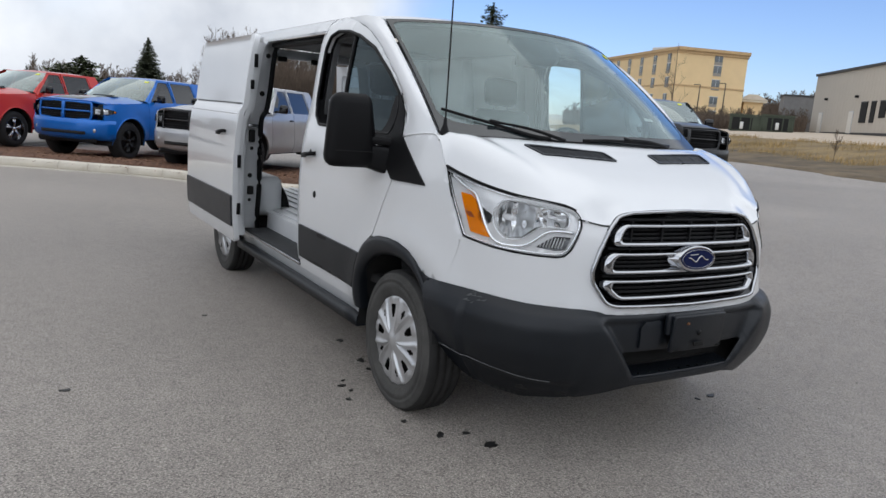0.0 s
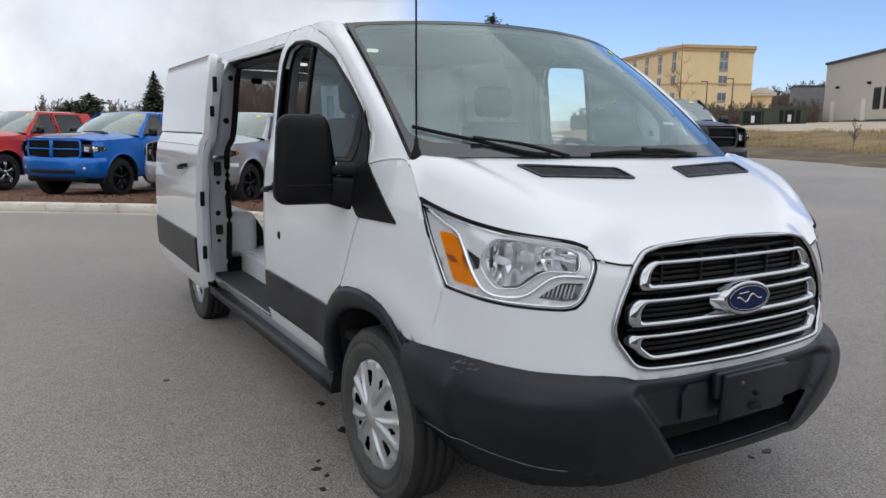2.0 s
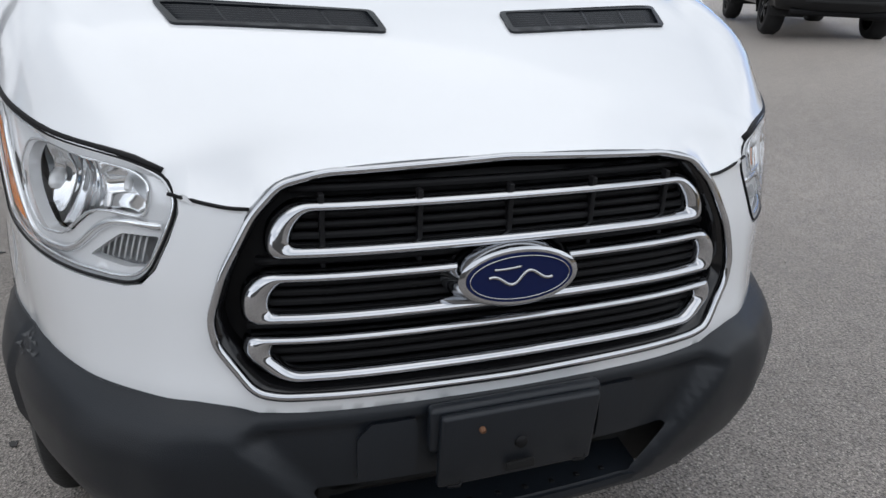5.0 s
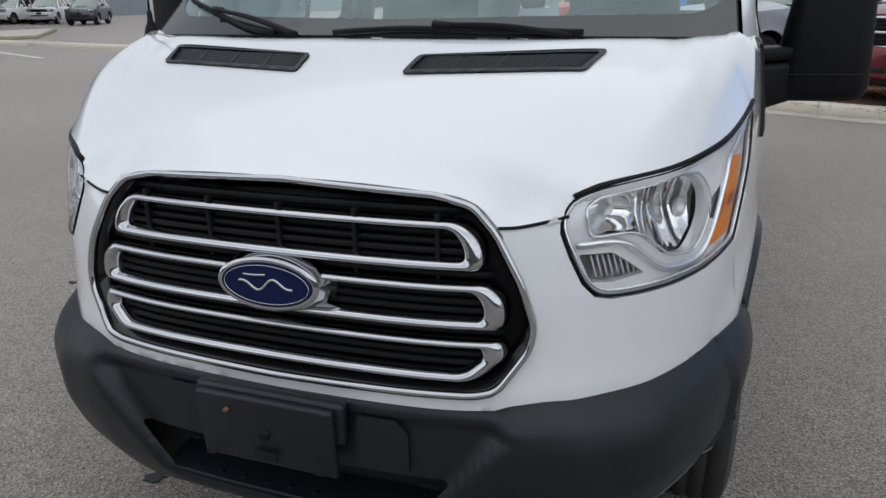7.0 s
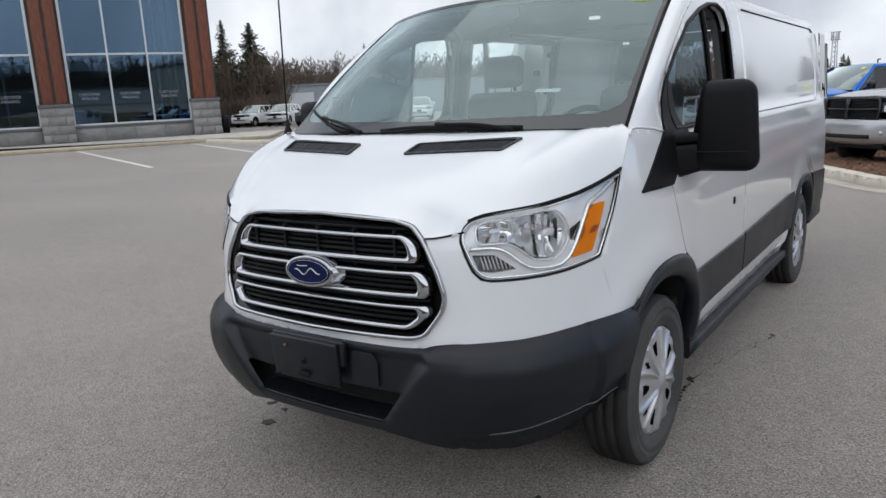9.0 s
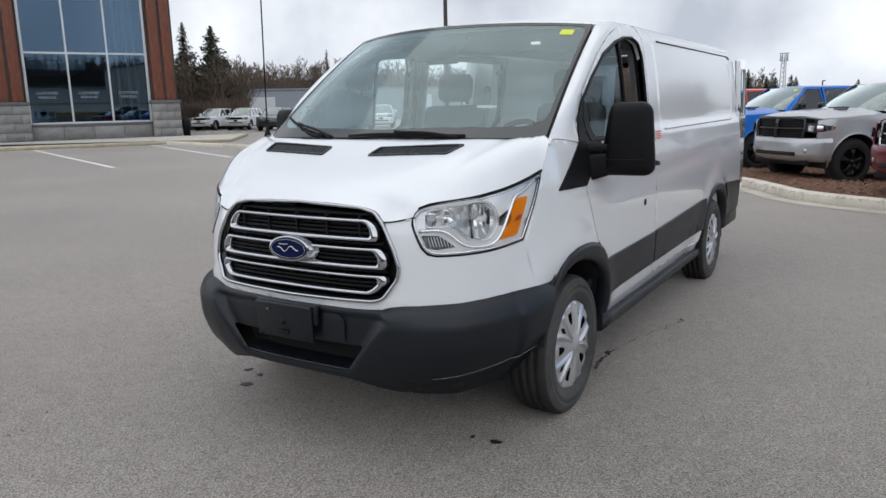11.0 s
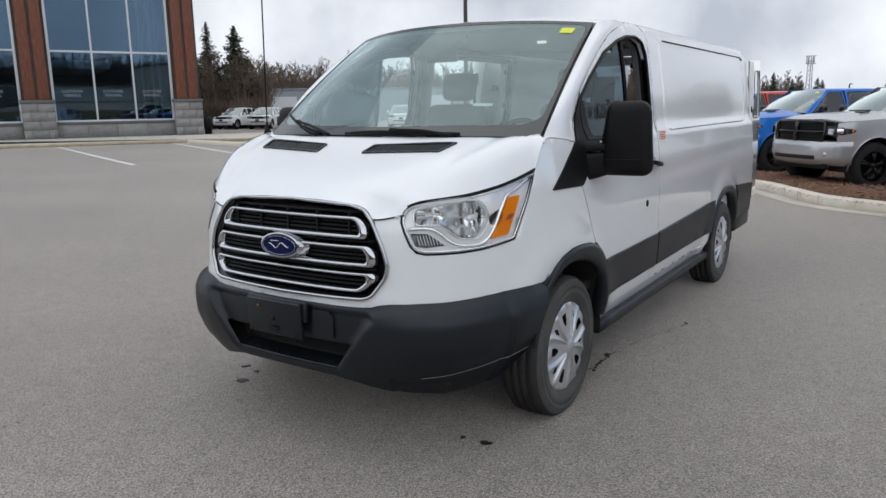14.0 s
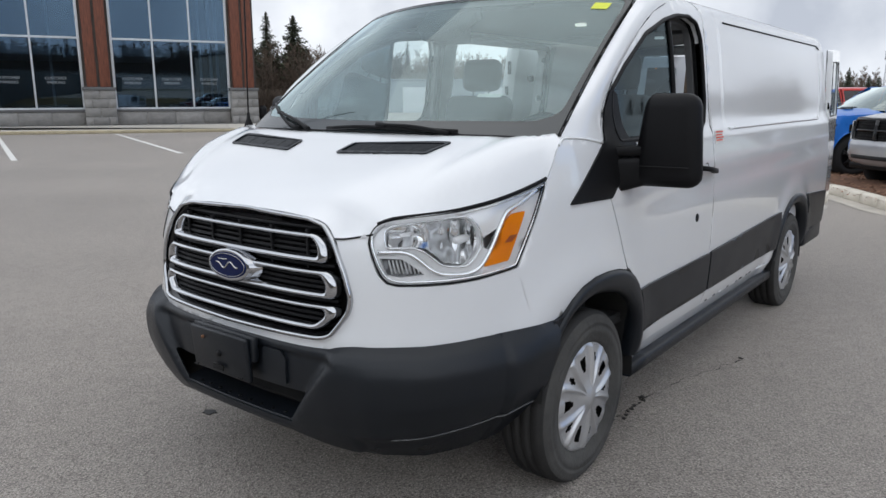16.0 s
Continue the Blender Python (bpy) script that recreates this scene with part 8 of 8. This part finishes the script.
def woods(name, label, az0, az1, d0, d1, h0, h1, count, z0=0.0, fine=0.05, brush=430):
    bm = bmesh.new()
    for _ in range(count):
        az, d = radians(tr.uniform(az0, az1)), tr.uniform(d0, d1)
        x, y = math.sin(az) * d, math.cos(az) * d
        bare_tree(bm, Vector((x, y, rise(x, y) + z0 - 0.3)), tr.uniform(h0, h1), fine=fine * 0.55)
    if brush:
        # thicket of upright stems and twigs
        for _ in range(count * brush):
            az, d = radians(tr.uniform(az0, az1)), tr.uniform(d0 - 2, d1)
            x, y = math.sin(az) * d, math.cos(az) * d
            lump = 0.75 + 0.5 * noise.noise(Vector((x * 0.11, y * 0.11, 2)))
            a = Vector((x, y, rise(x, y) + z0 + tr.uniform(0, 0.72) * h0 * lump))
            spray(bm, a, a + Vector((tr.uniform(-0.5, 0.5), tr.uniform(-0.5, 0.5), 1)) * tr.uniform(0.10, 0.30) * h0, fine * 0.55)
    return solid(name, bm, TWIG, label, "woods", kind="stuff")


woods("bare_woods", "bare brown deciduous woods in early spring", -56, -38, 112, 140, 6.8, 9.6, 330, 0, 0.050, 900)
woods("bare_woods", "bare brown woods along the far side of the lot", -38, -14, 112, 150, 6.6, 9.0, 400, 0, 0.06)
woods("bare_woods", "bare brown woods beyond the parked trucks", -14, -7, 150, 190, 4.8, 7.2, 110, 0, 0.07)
woods("bare_scrub", "low bare scrub on the far horizon", -7, 1, 150, 190, 2.0, 3.2, 120, 0, 0.06)
woods("bare_woods", "bare brown woods past the row of trucks", 1, 30, 150, 190, 4.6, 7.2, 330, 0, 0.07)
woods("bare_woods", "bare brown woods behind the lot", 12, 25, 78, 104, 7.0, 9.6, 170, 0, 0.045, 700)
woods("bare_scrub", "grey-brown scrub below the hotel", 40, 57.5, 84, 108, 2.3, 3.0, 260, 0.0, 0.035, 520)
woods("hill_woods", "bare woods on the far hillside", 46, 72, 200, 290, 6.5, 8.0, 420, 0.0, 0.10, 420)
woods("bare_woods", "thin bare brown trees behind the showroom", -62, -47.5, 78, 100, 5.0, 8.4, 150, 0, 0.05, 520)
woods("bare_woods", "bare brown woods beyond the road, mirrored in the showroom", 76, 132, 120, 165, 6.0, 9.0, 300, 0, 0.09, 200)
woods("bare_woods", "thin bare brown trees before the spruces", -54, -46.6, 64, 70.5, 3.6, 6.8, 60, 0, 0.036, 420)
for x, y, h, w, rag in ((-53.5, 43.4, 9.5, 2.0, 0.75), (-51.9, 45.2, 9.2, 2.9, 0.45), (-61.0, 47.0, 9.6, 2.3, 0.5)):
    conifer("spruce_tree", "dark green spruce at the wood's edge", x, y, -0.2, h, w, NEEDLE, rag, 26, 0.10)
conifer("spruce_tree", "dark green spruce beyond the parked trucks", 17.0, 116.3, 0, 9.4, 3.4, NEEDLE)
conifer("pine_tree", "olive green pine beyond the parked trucks", 8.2, 117.4, 0, 6.0, 3.6, PINEN, 0.4, 15, 0.1, 0.42)
conifer("pine_tree", "olive green pine beyond the parked trucks", 5.6, 121.0, 0, 4.8, 3.2, PINEN, 0.4, 13, 0.1, 0.42)
conifer("pine_tree", "green pine showing over the van's roof", 31.1, 47.4, rise(31.1, 47.4), 10.0, 1.8, PINEN, 0.4, 16, 0.4, 0.35)
for x, y, h in ((-17.4, 116.2, 5.9), (-15.2, 118.6, 4.9), (-14.5, 122.7, 4.8), (-12.1, 121.0, 5.1), (-11.9, 125, 4.8), (2.0, 140, 4.6), (-4.0, 138, 4.4), (-39, 118, 9.0), (-62, 104, 10.5), (-55, 110, 10.0), (-79, 93, 11.0)):
    conifer("spruce_tree", "small dark spruce on the horizon", x, y, -0.2, h, 1.5 + 0.05 * h, NEEDLE, 0.3, 14)
bm = bmesh.new()
bare_tree(bm, Vector((0, 0, -0.2)), 15.5, 0.03, 0.03, 0.75)
solid("bare_tree", bm, TWIG, "tall bare tree before the hotel", "tree", m=Matrix.Translation((105.5, 94.6, 3.0)))
bm = bmesh.new()
bare_tree(bm, Vector((0, 0, -0.1)), 1.5, 0.1, 0.007, 1.0)
solid("bare_shrub", bm, TWIG, "small bare shrub on the grass bank", "shrub", m=Matrix.Translation((27.6, 15.8, rise(27.6, 15.8))))

# ---- marks on the asphalt ----
OIL = mat("oil_spot", (0.018, 0.017, 0.016), 0.5, 0, 0.3, 30)
sp = random.Random(3)
marks = [(-0.78, 0.41, 0.026), (-0.82, 0.56, 0.015), (-0.95, 0.59, 0.018), (-1.04, 0.79, 0.014), (-0.88, 1.52, 0.016), (-0.83, 2.07, 0.022), (-1.51, 2.86, 0.012), (-2.46, 1.73, 0.020), (-1.18, 1.14, 0.016),
         (-0.865, 1.67, 0.026), (0.836, 0.457, 0.022), (0.715, 0.453, 0.013), (0.87, 1.93, 0.014), (1.108, 2.86, 0.012), (-1.12, 1.25, 0.012), (-1.14, 1.33, 0.016), (-1.10, 1.40, 0.010)]
marks += [(0.885 + sp.uniform(-0.022, 0.022), 1.40 + 0.045 * k, sp.uniform(0.006, 0.013)) for k in range(13)]
for x, y, r in marks:
    bm = bmesh.new()
    ring_ = [bm.verts.new((r * k * 1.5 * math.cos(t), r * k * math.sin(t), 0.0)) for t in np.linspace(0, 2 * math.pi, 12, endpoint=False) for k in (sp.uniform(0.5, 1.2),)]
    bm.faces.new(ring_)
    ext = bmesh.ops.extrude_face_region(bm, geom=bm.faces[:])
    for v in ext["geom"]:
        if isinstance(v, bmesh.types.BMVert):
            v.co.z += 0.004
    bmesh.ops.recalc_face_normals(bm, faces=bm.faces[:])
    solid("oil_spot", bm, OIL, "small dark oil spot on the asphalt", "stain", "oil spots", m=Matrix.Translation((x, y, 0.001)) @ pose(0, 0, 0, 0, 0, sp.uniform(0, 180)))
crack = [(0.885, 1.62), (0.892, 1.90), (0.924, 2.15), (1.01, 2.48), (1.13, 2.86)]
pth = [(x + 0.02 * sp.uniform(-1, 1), y, 0.003) for x, y in spline(crack, 6)]
solid("asphalt_crack", sweep(pth, [(-0.0035, -0.002), (0.0035, -0.002), (0.003, 0.001), (-0.003, 0.001)], scale=[max(0.05, sp.uniform(-0.5, 1.0)) for _ in pth]), mat("crack_dark", (0.05, 0.047, 0.044), 0.9, 0, 0.3, 20), "thin dark crack in the asphalt", "crack")
GRIT = mat("loose_grit", (0.40, 0.37, 0.33), 0.9, 0, 0.3, 30, island=0.4)
bm = bmesh.new()
for _ in range(4200):
    x, y = sp.gauss(0.4, 2.6), sp.gauss(-0.4, 1.9)
    r = sp.uniform(0.002, 0.0065) if sp.random() < 0.97 else sp.uniform(0.007, 0.012)
    v = [bm.verts.new((x + r * a, y + r * b, c * r)) for a, b, c in ((1, 0, 0), (-0.5, 0.9, 0), (-0.5, -0.9, 0), (sp.uniform(-0.3, 0.3), 0, 1.0))]
    for q in ((0, 1, 3), (1, 2, 3), (2, 0, 3)):
        bm.faces.new([v[i] for i in q])
solid("loose_grit", bm, GRIT, "loose pale grit scattered on the asphalt", "grit", kind="stuff")
